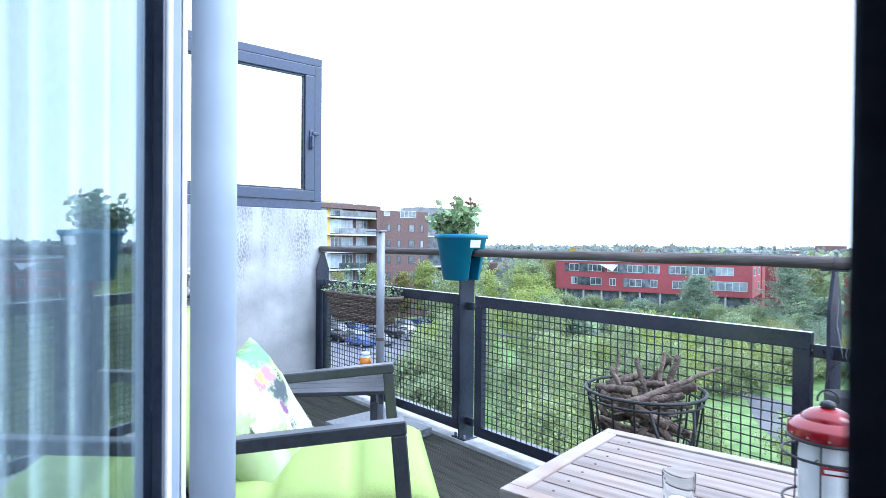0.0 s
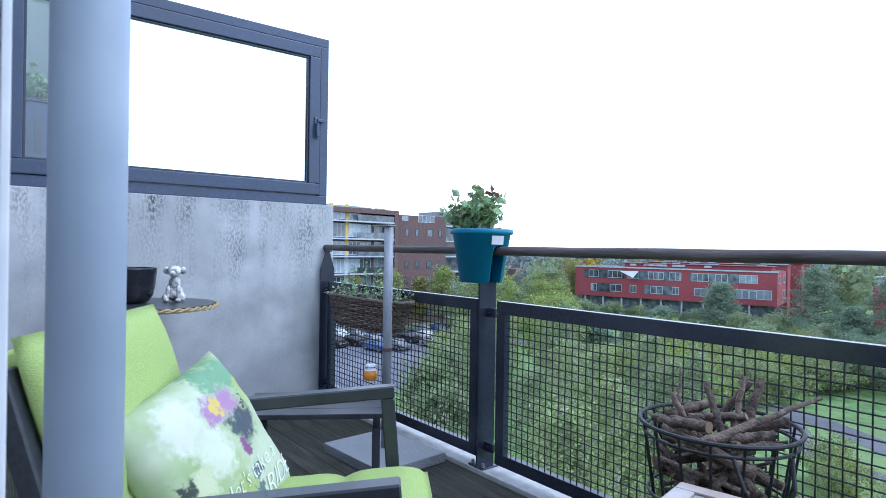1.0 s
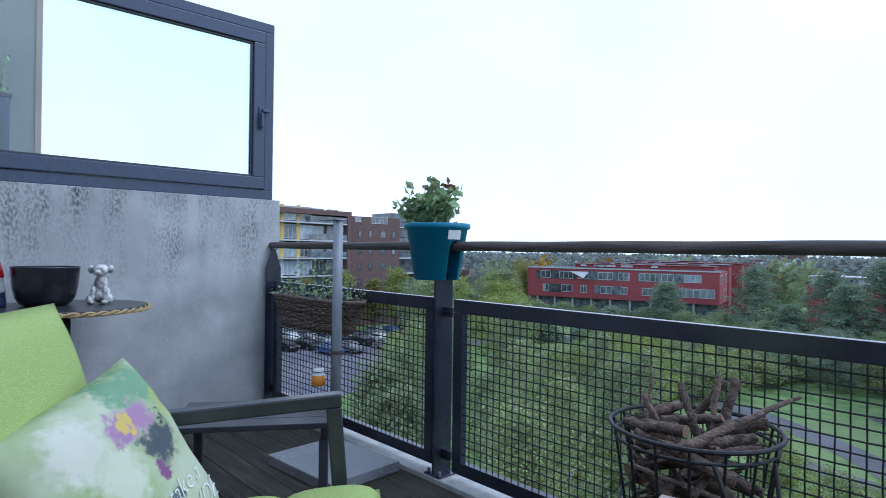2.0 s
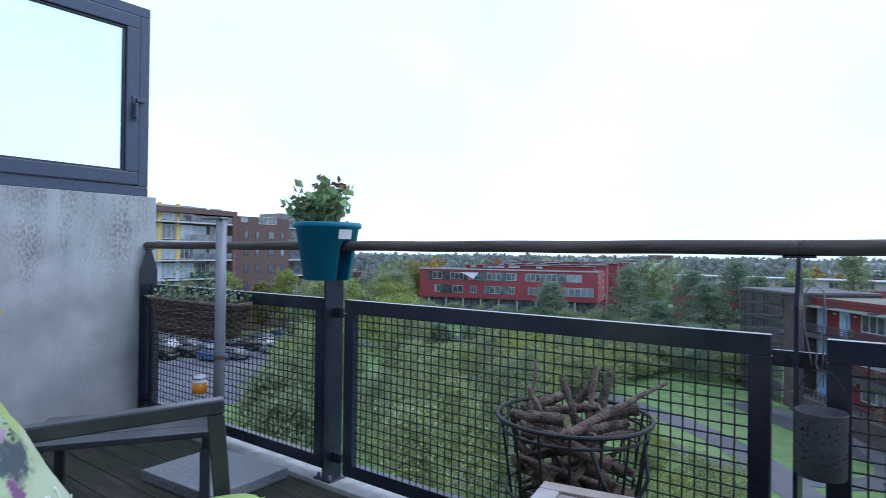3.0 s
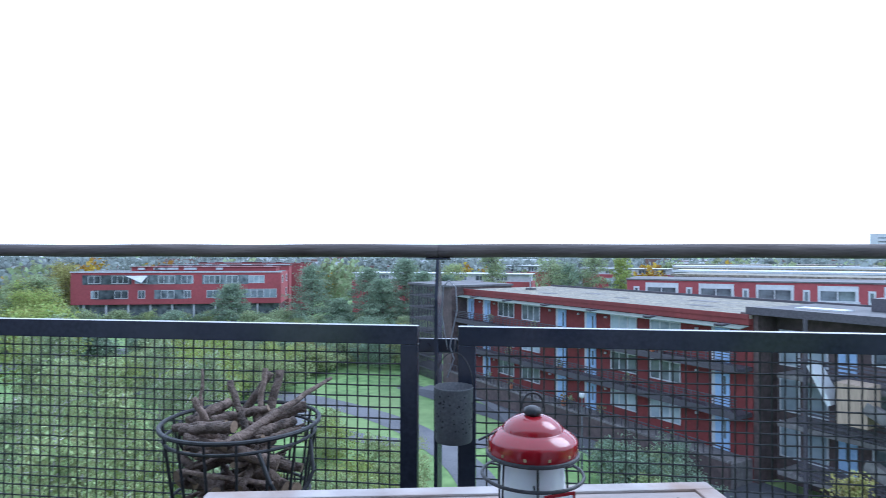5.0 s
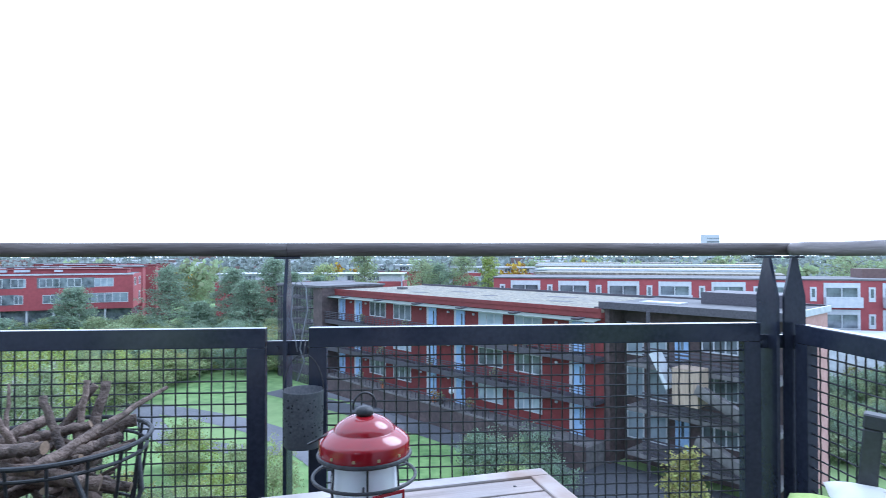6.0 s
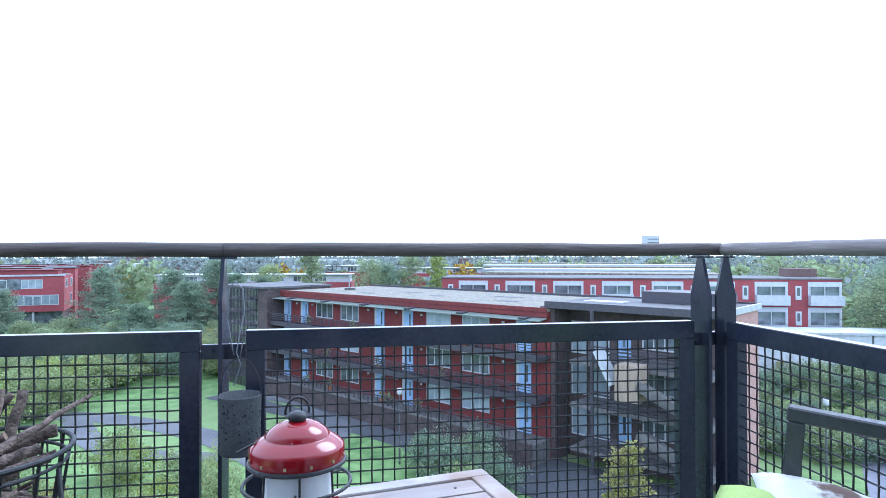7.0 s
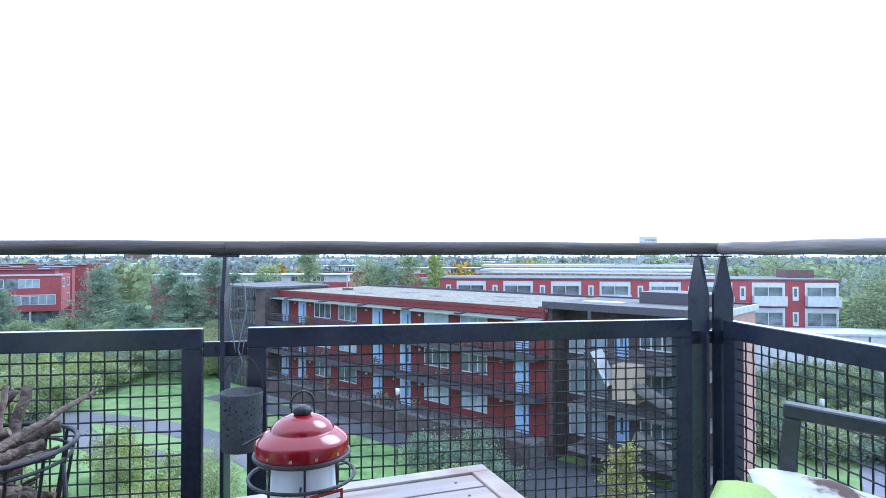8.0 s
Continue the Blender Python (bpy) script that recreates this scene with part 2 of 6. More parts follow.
M_SAGE = material("pale_grey_green_render", (0.20, 0.22, 0.20), (0.28, 0.30, 0.27), 0.9, 20, bump=0.2, big=(0.17, 0.19, 0.18), big_scale=1.0)
M_TERRA = material("terracotta", (0.36, 0.13, 0.07), (0.46, 0.19, 0.10), 0.85, 20, bump=0.2)
M_WOODP = material("pale_brown_boarding", (0.24, 0.19, 0.145), (0.36, 0.29, 0.22), 0.8, 3, bump=0.2, stretch=(3, 3, 0.3))


def concrete_material():
    """Cast concrete with dark run-off streaks below its top edge and cloudy stains."""
    m = material("stained_cast_concrete", (0.34, 0.355, 0.37), (0.57, 0.585, 0.60), 0.9, 3.2, bump=0.12, bump_scale=60, big=(0.38, 0.39, 0.40), big_scale=1.3)
    n, l = m.node_tree.nodes, m.node_tree.links
    b = n["Principled BSDF"]
    base = b.inputs["Base Color"].links[0].from_socket
    tc = n.new("ShaderNodeTexCoord")
    mp = n.new("ShaderNodeMapping")
    mp.inputs["Scale"].default_value = (1, 9, 1.3)
    l.new(tc.outputs["Object"], mp.inputs["Vector"])
    st = n.new("ShaderNodeTexNoise")
    st.inputs["Scale"].default_value = 1.0
    st.inputs["Detail"].default_value = 7
    st.inputs["Roughness"].default_value = 0.62
    l.new(mp.outputs["Vector"], st.inputs["Vector"])
    r = n.new("ShaderNodeValToRGB")
    r.color_ramp.elements[0].position, r.color_ramp.elements[1].position = 0.41, 0.63
    l.new(st.outputs["Fac"], r.inputs["Fac"])
    sp = n.new("ShaderNodeSeparateXYZ")
    l.new(tc.outputs["Object"], sp.inputs["Vector"])
    hz = n.new("ShaderNodeMapRange")
    hz.inputs["From Min"].default_value, hz.inputs["From Max"].default_value = 0.85, 1.5
    hz.inputs["To Min"].default_value, hz.inputs["To Max"].default_value = 0.12, 0.98
    l.new(sp.outputs["Z"], hz.inputs["Value"])
    sp2 = n.new("ShaderNodeTexNoise")
    sp2.inputs["Scale"].default_value = 52
    sp2.inputs["Detail"].default_value = 6
    spm = n.new("ShaderNodeMapping")
    spm.inputs["Scale"].default_value = (1, 1.5, 0.7)
    l.new(tc.outputs["Object"], spm.inputs["Vector"])
    l.new(spm.outputs["Vector"], sp2.inputs["Vector"])
    r2 = n.new("ShaderNodeValToRGB")
    r2.color_ramp.elements[0].position, r2.color_ramp.elements[1].position = 0.44, 0.56
    l.new(sp2.outputs["Fac"], r2.inputs["Fac"])
    m1 = n.new("ShaderNodeMath")
    m1.operation = "MULTIPLY"
    l.new(r.outputs["Color"], m1.inputs[0])
    l.new(hz.outputs["Result"], m1.inputs[1])
    m2 = n.new("ShaderNodeMath")
    m2.operation = "MULTIPLY"
    l.new(m1.outputs[0], m2.inputs[0])
    l.new(r2.outputs["Color"], m2.inputs[1])
    # the stains gather in a few wide patches
    pt = n.new("ShaderNodeTexNoise")
    pt.inputs["Scale"].default_value = 1.9
    pt.inputs["Detail"].default_value = 2
    l.new(tc.outputs["Object"], pt.inputs["Vector"])
    rp = n.new("ShaderNodeMapRange")
    rp.inputs["From Min"].default_value, rp.inputs["From Max"].default_value = 0.40, 0.60
    rp.inputs["To Min"].default_value, rp.inputs["To Max"].default_value = 0.45, 1.0
    l.new(pt.outputs["Fac"], rp.inputs["Value"])
    m3 = n.new("ShaderNodeMath")
    m3.operation = "MULTIPLY"
    l.new(m2.outputs[0], m3.inputs[0])
    l.new(rp.outputs["Result"], m3.inputs[1])
    mx = n.new("ShaderNodeMix")
    mx.data_type = "RGBA"
    l.new(m3.outputs[0], mx.inputs["Factor"])
    l.new(base, mx.inputs[6])
    mx.inputs[7].default_value = (0.045, 0.052, 0.050, 1)
    l.new(mx.outputs[2], b.inputs["Base Color"])
    return m


M_CONCRETE = concrete_material()


# ---- building helpers ----
def mesh_of(name, bm, mat, smooth=False):
    me = bpy.data.meshes.new(name)
    bm.normal_update()
    bm.to_mesh(me)
    bm.free()
    for k in (mat if isinstance(mat, (list, tuple)) else [mat]):
        me.materials.append(k)
    if smooth:
        me.shade_smooth()
    return me


def part(name, bm, mat, parent, label="", m=None, smooth=False):
    """Links a bmesh, or a mesh that is shared, as one mesh object under a thing."""
    me = bm if isinstance(bm, bpy.types.Mesh) else mesh_of(name, bm, mat, smooth)
    ob = new(name, me)
    if parent is not None:
        ob.parent = parent
    if m is not None:
        ob.matrix_local = m
    if label:
        ob["label"] = label
    return ob


def thing(name, label, category, m=None, group="", kind=""):
    ob = new(name)
    ob.empty_display_size = 0.1
    if m is not None:
        ob.matrix_world = m
    return tagged(ob, label, category, group, kind)


def solo(name, bm, mat, label, category="", m=None, group="", kind="", smooth=False):
    ob = new(name, mesh_of(name, bm, mat, smooth))
    if m is not None:
        ob.matrix_world = m
    return tagged(ob, label, category, group, kind)


def box(bm, lo, hi, bevel=0.0, m=None):
    c = [(a + b) / 2 for a, b in zip(lo, hi)]
    s = [abs(b - a) for a, b in zip(lo, hi)]
    r = bmesh.ops.create_cube(bm, size=1, matrix=Matrix.Translation(c) @ Matrix.Diagonal((*s, 1)))
    vs = r["verts"]
    if bevel:
        es = list({e for v in vs for e in v.link_edges})
        out = bmesh.ops.bevel(bm, geom=es, offset=bevel, segments=2, affect="EDGES", profile=0.6)
        vs = list({v for f in out["faces"] for v in f.verts} | {v for v in vs if v.is_valid})
    if m is not None:
        bmesh.ops.transform(bm, matrix=m, verts=vs)
    return bm


def B(lo, hi, bevel=0.0, m=None):
    return box(bmesh.new(), lo, hi, bevel, m)


def tube(bm, pts, radius, n=8, closed=False, cap=True):
    """A tube along points; radius is a number or one number a point."""
    pts = [Vector(p) for p in pts]
    rad = radius if isinstance(radius, (list, tuple)) else [radius] * len(pts)
    rings = []
    ref = None
    for i, p in enumerate(pts):
        a = pts[(i - 1) % len(pts)] if (i or closed) else p
        c = pts[(i + 1) % len(pts)] if (i < len(pts) - 1 or closed) else p
        d = (c - a).normalized()
        if ref is None:
            ref = Vector((0, 0, 1)) if abs(d.z) < 0.9 else Vector((1, 0, 0))
        u = d.cross(ref).normalized()
        v = u.cross(d).normalized()
        ref = v
        rings.append([bm.verts.new(p + rad[i] * (math.cos(2 * math.pi * k / n) * u + math.sin(2 * math.pi * k / n) * v)) for k in range(n)])
    k = len(rings)
    for i in range(k if closed else k - 1):
        r0, r1 = rings[i], rings[(i + 1) % k]
        for j in range(n):
            bm.faces.new((r0[j], r0[(j + 1) % n], r1[(j + 1) % n], r1[j]))
    if cap and not closed:
        bm.faces.new(rings[0][::-1])
        bm.faces.new(rings[-1])
    return bm


def T(pts, radius, n=8, closed=False):
    return tube(bmesh.new(), pts, radius, n, closed)


def lathe(bm, profile, n=32, squash=1.0):
    """Turns (radius, height) rows round the z axis."""
    rings = []
    for r, z in profile:
        if r < 1e-5:
            rings.append([bm.verts.new((0, 0, z))])
        else:
            rings.append([bm.verts.new((r * math.cos(2 * math.pi * k / n), squash * r * math.sin(2 * math.pi * k / n), z)) for k in range(n)])
    for a, b in zip(rings, rings[1:]):
        for j in range(n):
            f = [a[j % len(a)], a[(j + 1) % len(a)], b[(j + 1) % len(b)], b[j % len(b)]]
            f = list(dict.fromkeys(f))
            if len(f) > 2:
                bm.faces.new(f)
    return bm


def L(profile, n=32, squash=1.0):
    return lathe(bmesh.new(), profile, n, squash)


def circle(r, z, n=40, cx=0.0, cy=0.0):
    return [(cx + r * math.cos(2 * math.pi * k / n), cy + r * math.sin(2 * math.pi * k / n), z) for k in range(n)]


# ---- the balcony's structure ----
X_SIDE = 5.84      # line of the side railing
Y_WALL = -2.19     # outer face of the facade
DOOR_L, DOOR_R = 3.56, 4.7625
GROUND = -12.7

wall_end = solo("wall_west", B((-0.20, Y_WALL, -0.35), (0.0, 0.065, 1.55), 0.006), M_CONCRETE,
                "stained grey cast-concrete end wall of the balcony", "wall", kind="structure")
floor = solo("floor", B((-0.20, Y_WALL, -0.33), (5.95, 0.10, -0.035), 0.004), M_SLAB,
             "pale concrete balcony slab under wooden decking", "floor", kind="structure")
# raised rim along the outer edge
edge_rim = solo("trim", B((0.003, -0.075, -0.034), (5.90, 0.06, 0.022), 0.006), M_SLAB, "pale painted concrete rim under the railing", "trim", kind="structure")


def facade():
    wall = new("wall_south")
    tagged(wall, "pale grey rendered facade of the flat round the balcony door", "wall", kind="structure")
    part("wall_section", B((-0.20, Y_WALL - 0.12, -0.33), (DOOR_L - 0.07, Y_WALL, 3.2)), M_OURBRICK, wall)
    part("wall_section", B((DOOR_R + 0.002, Y_WALL - 0.12, -0.33), (6.4, Y_WALL, 3.2)), M_OURBRICK, wall)
    part("wall_section", B((DOOR_L - 0.07, Y_WALL - 0.12, 2.42), (DOOR_R, Y_WALL, 3.2)), M_OURBRICK, wall)
    fr = thing("door_1", "white-framed glazed balcony door standing half open into the room", "door", kind="structure")
    part("door_frame", B((DOOR_L - 0.068, Y_WALL - 0.11, 0.0), (DOOR_L, Y_WALL - 0.062, 2.40), 0.003), M_WHITE, fr)
    part("gasket", B((DOOR_L - 0.066, Y_WALL - 0.061, 0.0), (DOOR_L - 0.004, Y_WALL - 0.049, 2.40), 0.002), M_GASKET, fr)
    part("door_frame", B((DOOR_L - 0.068, Y_WALL - 0.048, 0.0), (DOOR_L, Y_WALL - 0.009, 2.40), 0.004), M_PIPE, fr, "pale blue-grey outer frame")
    part("edge_trim", B((DOOR_L - 0.068, Y_WALL - 0.008, 0.0), (DOOR_L + 0.001, Y_WALL + 0.002, 2.40), 0.002), M_WHITE, fr)
    part("door_frame", B((DOOR_R - 0.035, Y_WALL - 0.11, 0.0), (DOOR_R, Y_WALL + 0.012, 2.40), 0.003), M_STEEL, fr)
    part("door_frame", B((DOOR_L, Y_WALL - 0.11, 2.37), (DOOR_R - 0.035, Y_WALL + 0.008, 2.41), 0.003), M_FRAME, fr)
    part("threshold", B((DOOR_L, Y_WALL - 0.12, -0.02), (DOOR_R - 0.035, Y_WALL + 0.01, 0.015), 0.003), M_STEEL, fr)
    # the leaf turns 30 degrees into the room about its hinge
    leaf = part("leaf", B((0.0, -0.03, 0.03), (0.024, 0.03, 2.36), 0.004), M_WHITE, fr, m=pose(DOOR_L + 0.02, Y_WALL - 0.06, 0, 0, 0, -30))
    part("stile", B((0.965, -0.03, 0.03), (1.05, 0.03, 2.36), 0.004), M_WHITE, leaf)
    part("bottom_rail", B((0.025, -0.029, 0.03), (0.963, 0.029, 0.14), 0.004), M_WHITE, leaf)
    part("top_rail", B((0.025, -0.029, 2.27), (0.963, 0.029, 2.36), 0.004), M_WHITE, leaf)
    part("gasket", B((0.0245, -0.022, 0.141), (0.045, 0.024, 2.269), 0.002), M_STEEL, leaf, "dark rubber glazing strip")
    pane = part("pane", B((0.046, -0.008, 0.141), (0.962, 0.008, 2.268)), M_GLASSD, leaf, "clear reflecting glass")
    pane.visible_shadow = False


facade()


def curtain():
    """A sheer curtain that hangs in folds just inside the door leaf."""
    bm = bmesh.new()
    n = 90
    rows = []
    for z in (0.03, 0.8, 1.6, 2.45):
        rows.append([bm.verts.new((3.555 + 0.022 * math.sin(i * 0.55 + 0.5 * math.sin(i * 0.21)), -2.335 - 0.42 * i / n, z)) for i in range(n + 1)])
    for a, b in zip(rows, rows[1:]):
        for i in range(n):
            bm.faces.new((a[i], a[i + 1], b[i + 1], b[i]))
    solo("curtain", bm, M_CURTAIN, "white sheer curtain in soft folds inside the door", "curtain", smooth=True)
    r = thing("curtain_rail", "plain white curtain rail above the door", "curtain rail")
    part("rail", T([(3.555, -2.32, 2.47), (3.555, -2.80, 2.47)], 0.012, 8), M_WHITE, r)
    part("wall_bracket", T([(3.555, -2.32, 2.47), (3.555, -2.312, 2.47)], 0.008, 8), M_WHITE, r)


curtain()


def room():
    """The plain room behind the door."""
    solo("wall_room_west", B((1.9, -6.2, -0.05), (2.0, Y_WALL - 0.31, 2.7)), M_PLASTER, "plain white room wall", "wall", kind="structure")
    solo("wall_room_east", B((6.3, -6.2, -0.05), (6.4, Y_WALL - 0.13, 2.7)), M_PLASTER, "plain white room wall", "wall", kind="structure")
    solo("wall_room_back", B((1.9, -6.3, -0.05), (6.4, -6.2, 2.7)), M_PLASTER, "plain white room wall", "wall", kind="structure")
    solo("floor_room", B((1.9, -6.3, -0.12), (6.4, Y_WALL - 0.121, -0.05)), M_PARQ, "brown wooden room floor", "floor", kind="structure")
    solo("ceiling", B((1.9, -6.3, 2.7), (6.4, Y_WALL - 0.121, 2.8)), M_PLASTER, "plain white room ceiling", "ceiling", kind="structure")


room()

# ---- window screen on the end wall ----
def wind_screen():
    w = thing("window_1", "blue-grey framed window on top of the concrete wall", "window", kind="structure")
    y0, y1, z0, z1 = Y_WALL + 0.005, 0.02, 1.553, 2.90
    xa, xb = -0.13, -0.035
    def bar(name, lo, hi, parent=w, mat=M_FRAME):
        return part(name, B(lo, hi, 0.005), mat, parent)
    bar("window_frame", (xa, y0, z0), (xb, y1, z0 + 0.07))
    bar("window_frame", (xa, y0, z1 - 0.07), (xb, y1, z1))
    bar("window_frame", (xa, y1 - 0.07, z0 + 0.071), (xb, y1, z1 - 0.071))
    bar("window_frame", (xa, y0, z0 + 0.071), (xb, y0 + 0.07, z1 - 0.071))
    # the casement stands a little proud of the frame, with a narrow shadow gap
    g = 0.006
    ya, yb, za, zb = y0 + 0.07 + g, y1 - 0.07 - g, z0 + 0.07 + g, z1 - 0.07 - g
    xc, xd = -0.115, -0.022
    s = part("casement", B((xc, ya, za), (xd, yb, za + 0.09), 0.006), M_FRAME, w)
    part("casement_rail", B((xc, ya, zb - 0.09), (xd, yb, zb), 0.006), M_FRAME, s)
    part("casement_rail", B((xc, ya, za + 0.091), (xd, ya + 0.09, zb - 0.091), 0.006), M_FRAME, s)
    part("casement_rail", B((xc, yb - 0.09, za + 0.091), (xd, yb, zb - 0.091), 0.006), M_FRAME, s)
    e, f = 0.09, 0.105
    for lo, hi in (((xd - 0.045, ya + e, za + e), (xd - 0.018, yb - e, za + f)), ((xd - 0.045, ya + e, zb - f), (xd - 0.018, yb - e, zb - e)),
                   ((xd - 0.045, yb - f, za + f + 0.001), (xd - 0.018, yb - e, zb - f - 0.001)), ((xd - 0.045, ya + e, za + f + 0.001), (xd - 0.018, ya + f, zb - f - 0.001))):
        part("bead", B(lo, hi, 0.002), M_STEEL, s)
    p = part("pane", B((xc + 0.02, ya + 0.092, za + 0.092), (xc + 0.034, yb - 0.092, zb - 0.092)), M_GLASS, w, "clear glass pane")
    p.visible_shadow = False
    h = part("handle_plate", B((xd, yb - 0.052, 2.08), (xd + 0.012, yb - 0.022, 2.25), 0.004), M_FRAME, w, "blue-grey casement handle")
    part("handle_grip", B((xd + 0.012, yb - 0.047, 2.09), (xd + 0.045, yb - 0.027, 2.20), 0.006), M_FRAME, h)
    part("handle_catch", B((xd + 0.002, yb - 0.03, 2.21), (xd + 0.03, yb + 0.03, 2.235), 0.004), M_FRAME, h)


wind_screen()


# ---- railing ----
def panel(name_x0, x1, group, m=None):
    """A steel-framed panel along x with a woven wire grid of 40 mm."""
    x0, z0, z1, fw, d = name_x0, 0.060, 0.935, 0.062, 0.02
    p = thing("mesh_railing", "dark anthracite steel railing with a black woven wire grid", "railing", m, group)
    part("top_bar", B((x0, -d, z1 - fw - 0.005), (x1, d, z1), 0.003), M_STEEL, p)
    part("bottom_bar", B((x0, -d, z0), (x1, d, z0 + fw), 0.003), M_STEEL, p)
    part("side_bar", B((x0, -d, z0 + fw + 0.001), (x0 + fw, d, z1 - fw - 0.006), 0.002), M_STEEL, p)
    part("side_bar", B((x1 - fw, -d, z0 + fw + 0.001), (x1, d, z1 - fw - 0.006), 0.002), M_STEEL, p)
    xa, xb, za, zb = x0 + fw, x1 - fw, z0 + fw, z1 - fw
    nx, nz = round((xb - xa) / 0.04), round((zb - za) / 0.04)
    px, pz = (xb - xa) / nx, (zb - za) / nz
    up = [mesh_of("wire", T([(random.uniform(-0.0008, 0.0008), 0.0009 * (1 if (q + k) % 2 else -1), za + k * pz) for k in range(nz + 1)], 0.003, 5), M_WIRE) for q in range(2)]
    across = [mesh_of("wire", T([(xa + i * px, -0.0009 * (1 if (i + q) % 2 else -1), random.uniform(-0.0008, 0.0008)) for i in range(nx + 1)], 0.003, 5), M_WIRE) for q in range(2)]
    for i in range(1, nx):
        part("wire", up[i % 2], None, p, m=pose(xa + i * px + random.uniform(-0.0018, 0.0018), 0, 0))
    for k in range(1, nz):
        part("wire", across[k % 2], None, p, m=pose(0, 0, za + k * pz + random.uniform(-0.0015, 0.0015)))
    return p


def post(m):
    """A flat bar, tapered to a point under the handrail, with clamps for the panels."""
    p = thing("railing_post", "dark flat steel railing post with a pointed top", "post", m, "railing posts")
    bm = bmesh.new()
    outline = [(-0.060, -0.03), (0.060, -0.03), (0.060, 1.03), (0.014, 1.178), (-0.014, 1.178), (-0.060, 1.03)]
    a = [bm.verts.new((-0.006, y, z)) for y, z in outline]
    b = [bm.verts.new((0.006, y, z)) for y, z in outline]
    bm.faces.new(a[::-1])
    bm.faces.new(b)
    for i in range(6):
        bm.faces.new((a[i], a[(i + 1) % 6], b[(i + 1) % 6], b[i]))
    part("flat_bar", bm, M_STEEL, p)
    part("saddle", B((-0.045, -0.016, 1.172), (0.045, 0.016, 1.179), 0.002), M_STEEL, p)
    for z in (0.13, 0.865):
        c = part("clamp", B((-0.07, -0.009, z - 0.025), (0.07, 0.009, z + 0.025), 0.004), M_STEEL, p)
        for x in (-0.035, 0.035):
            part("bolt", T([(x, -0.022, z), (x, -0.009, z)], 0.008, 8), M_STEEL, c)
    f = part("foot_plate", B((-0.06, -0.07, 0.0225), (0.06, 0.05, 0.031), 0.003), M_STEEL, p)
    for x in (-0.042, 0.042):
        part("bolt", T([(x, -0.05, 0.03), (x, -0.05, 0.052)], 0.009, 6), M_POLE, f)
    return p


P_X = (0.035, 1.957, 4.017, 5.757)
random.seed(4)
panel(0.085, 1.90, "front railing panels")
panel(2.056, 3.944, "front railing panels")
panel(4.09, 5.717, "front railing panels")
panel(0.06, 1.98, "side railing panels", pose(X_SIDE, 0, 0, 0, 0, -90))
first_post = post(pose(P_X[0], 0, 0))
for x in P_X[1:]:
    copy_thing(first_post, pose(x, 0, 0))
for y in (-0.022, -2.06):
    copy_thing(first_post, pose(X_SIDE + 0.004, y, 0, 0, 0, -90) @ Matrix.Diagonal((1, 0.68, 1, 1)))


def handrail():
    """Round timber rails, butted together over the posts."""
    h = thing("handrail", "round weathered brown wooden handrail along the front railing", "handrail")
    ends = (0.001,) + P_X[1:3] + (X_SIDE,)
    for a, b in zip(ends, ends[1:]):
        bm = bmesh.new()
        n = 24
        tube(bm, [(a + 0.0005 + (b - a - 0.001) * i / n, 0.0012 * math.sin((a + (b - a) * i / n) * 17), 1.204 + 0.0012 * math.sin((a + (b - a) * i / n) * 9)) for i in range(n + 1)], 0.0245, 14)
        part("rail_length", bm, M_RAIL, h, smooth=True)
    h = thing("handrail", "round grey weathered wooden handrail along the side railing", "handrail")
    for a, b in ((-0.027, -1.08), (-1.081, -2.147)):
        bm = bmesh.new()
        tube(bm, [(X_SIDE, a + (b - a) * i / 14, 1.204 + 0.0012 * math.sin(i * 1.3 + a)) for i in range(15)], 0.0245, 14)
        part("rail_length", bm, M_RAIL_S, h, smooth=True)


handrail()

# downpipe against the facade
pipe = thing("downpipe", "pale blue-grey plastic rainwater pipe beside the door", "pipe", pose(3.44, -2.095, 0))
part("pipe_shaft", T([(0, 0, -0.03), (0, 0, 1.6), (0, 0, 3.4)], 0.049, 28), M_PIPE, pipe, smooth=True)
for z in (2.9, 0.25):
    part("bracket", T([(0, -0.005, z), (0, -0.005, z + 0.03)], 0.053, 24), M_PIPE, pipe)

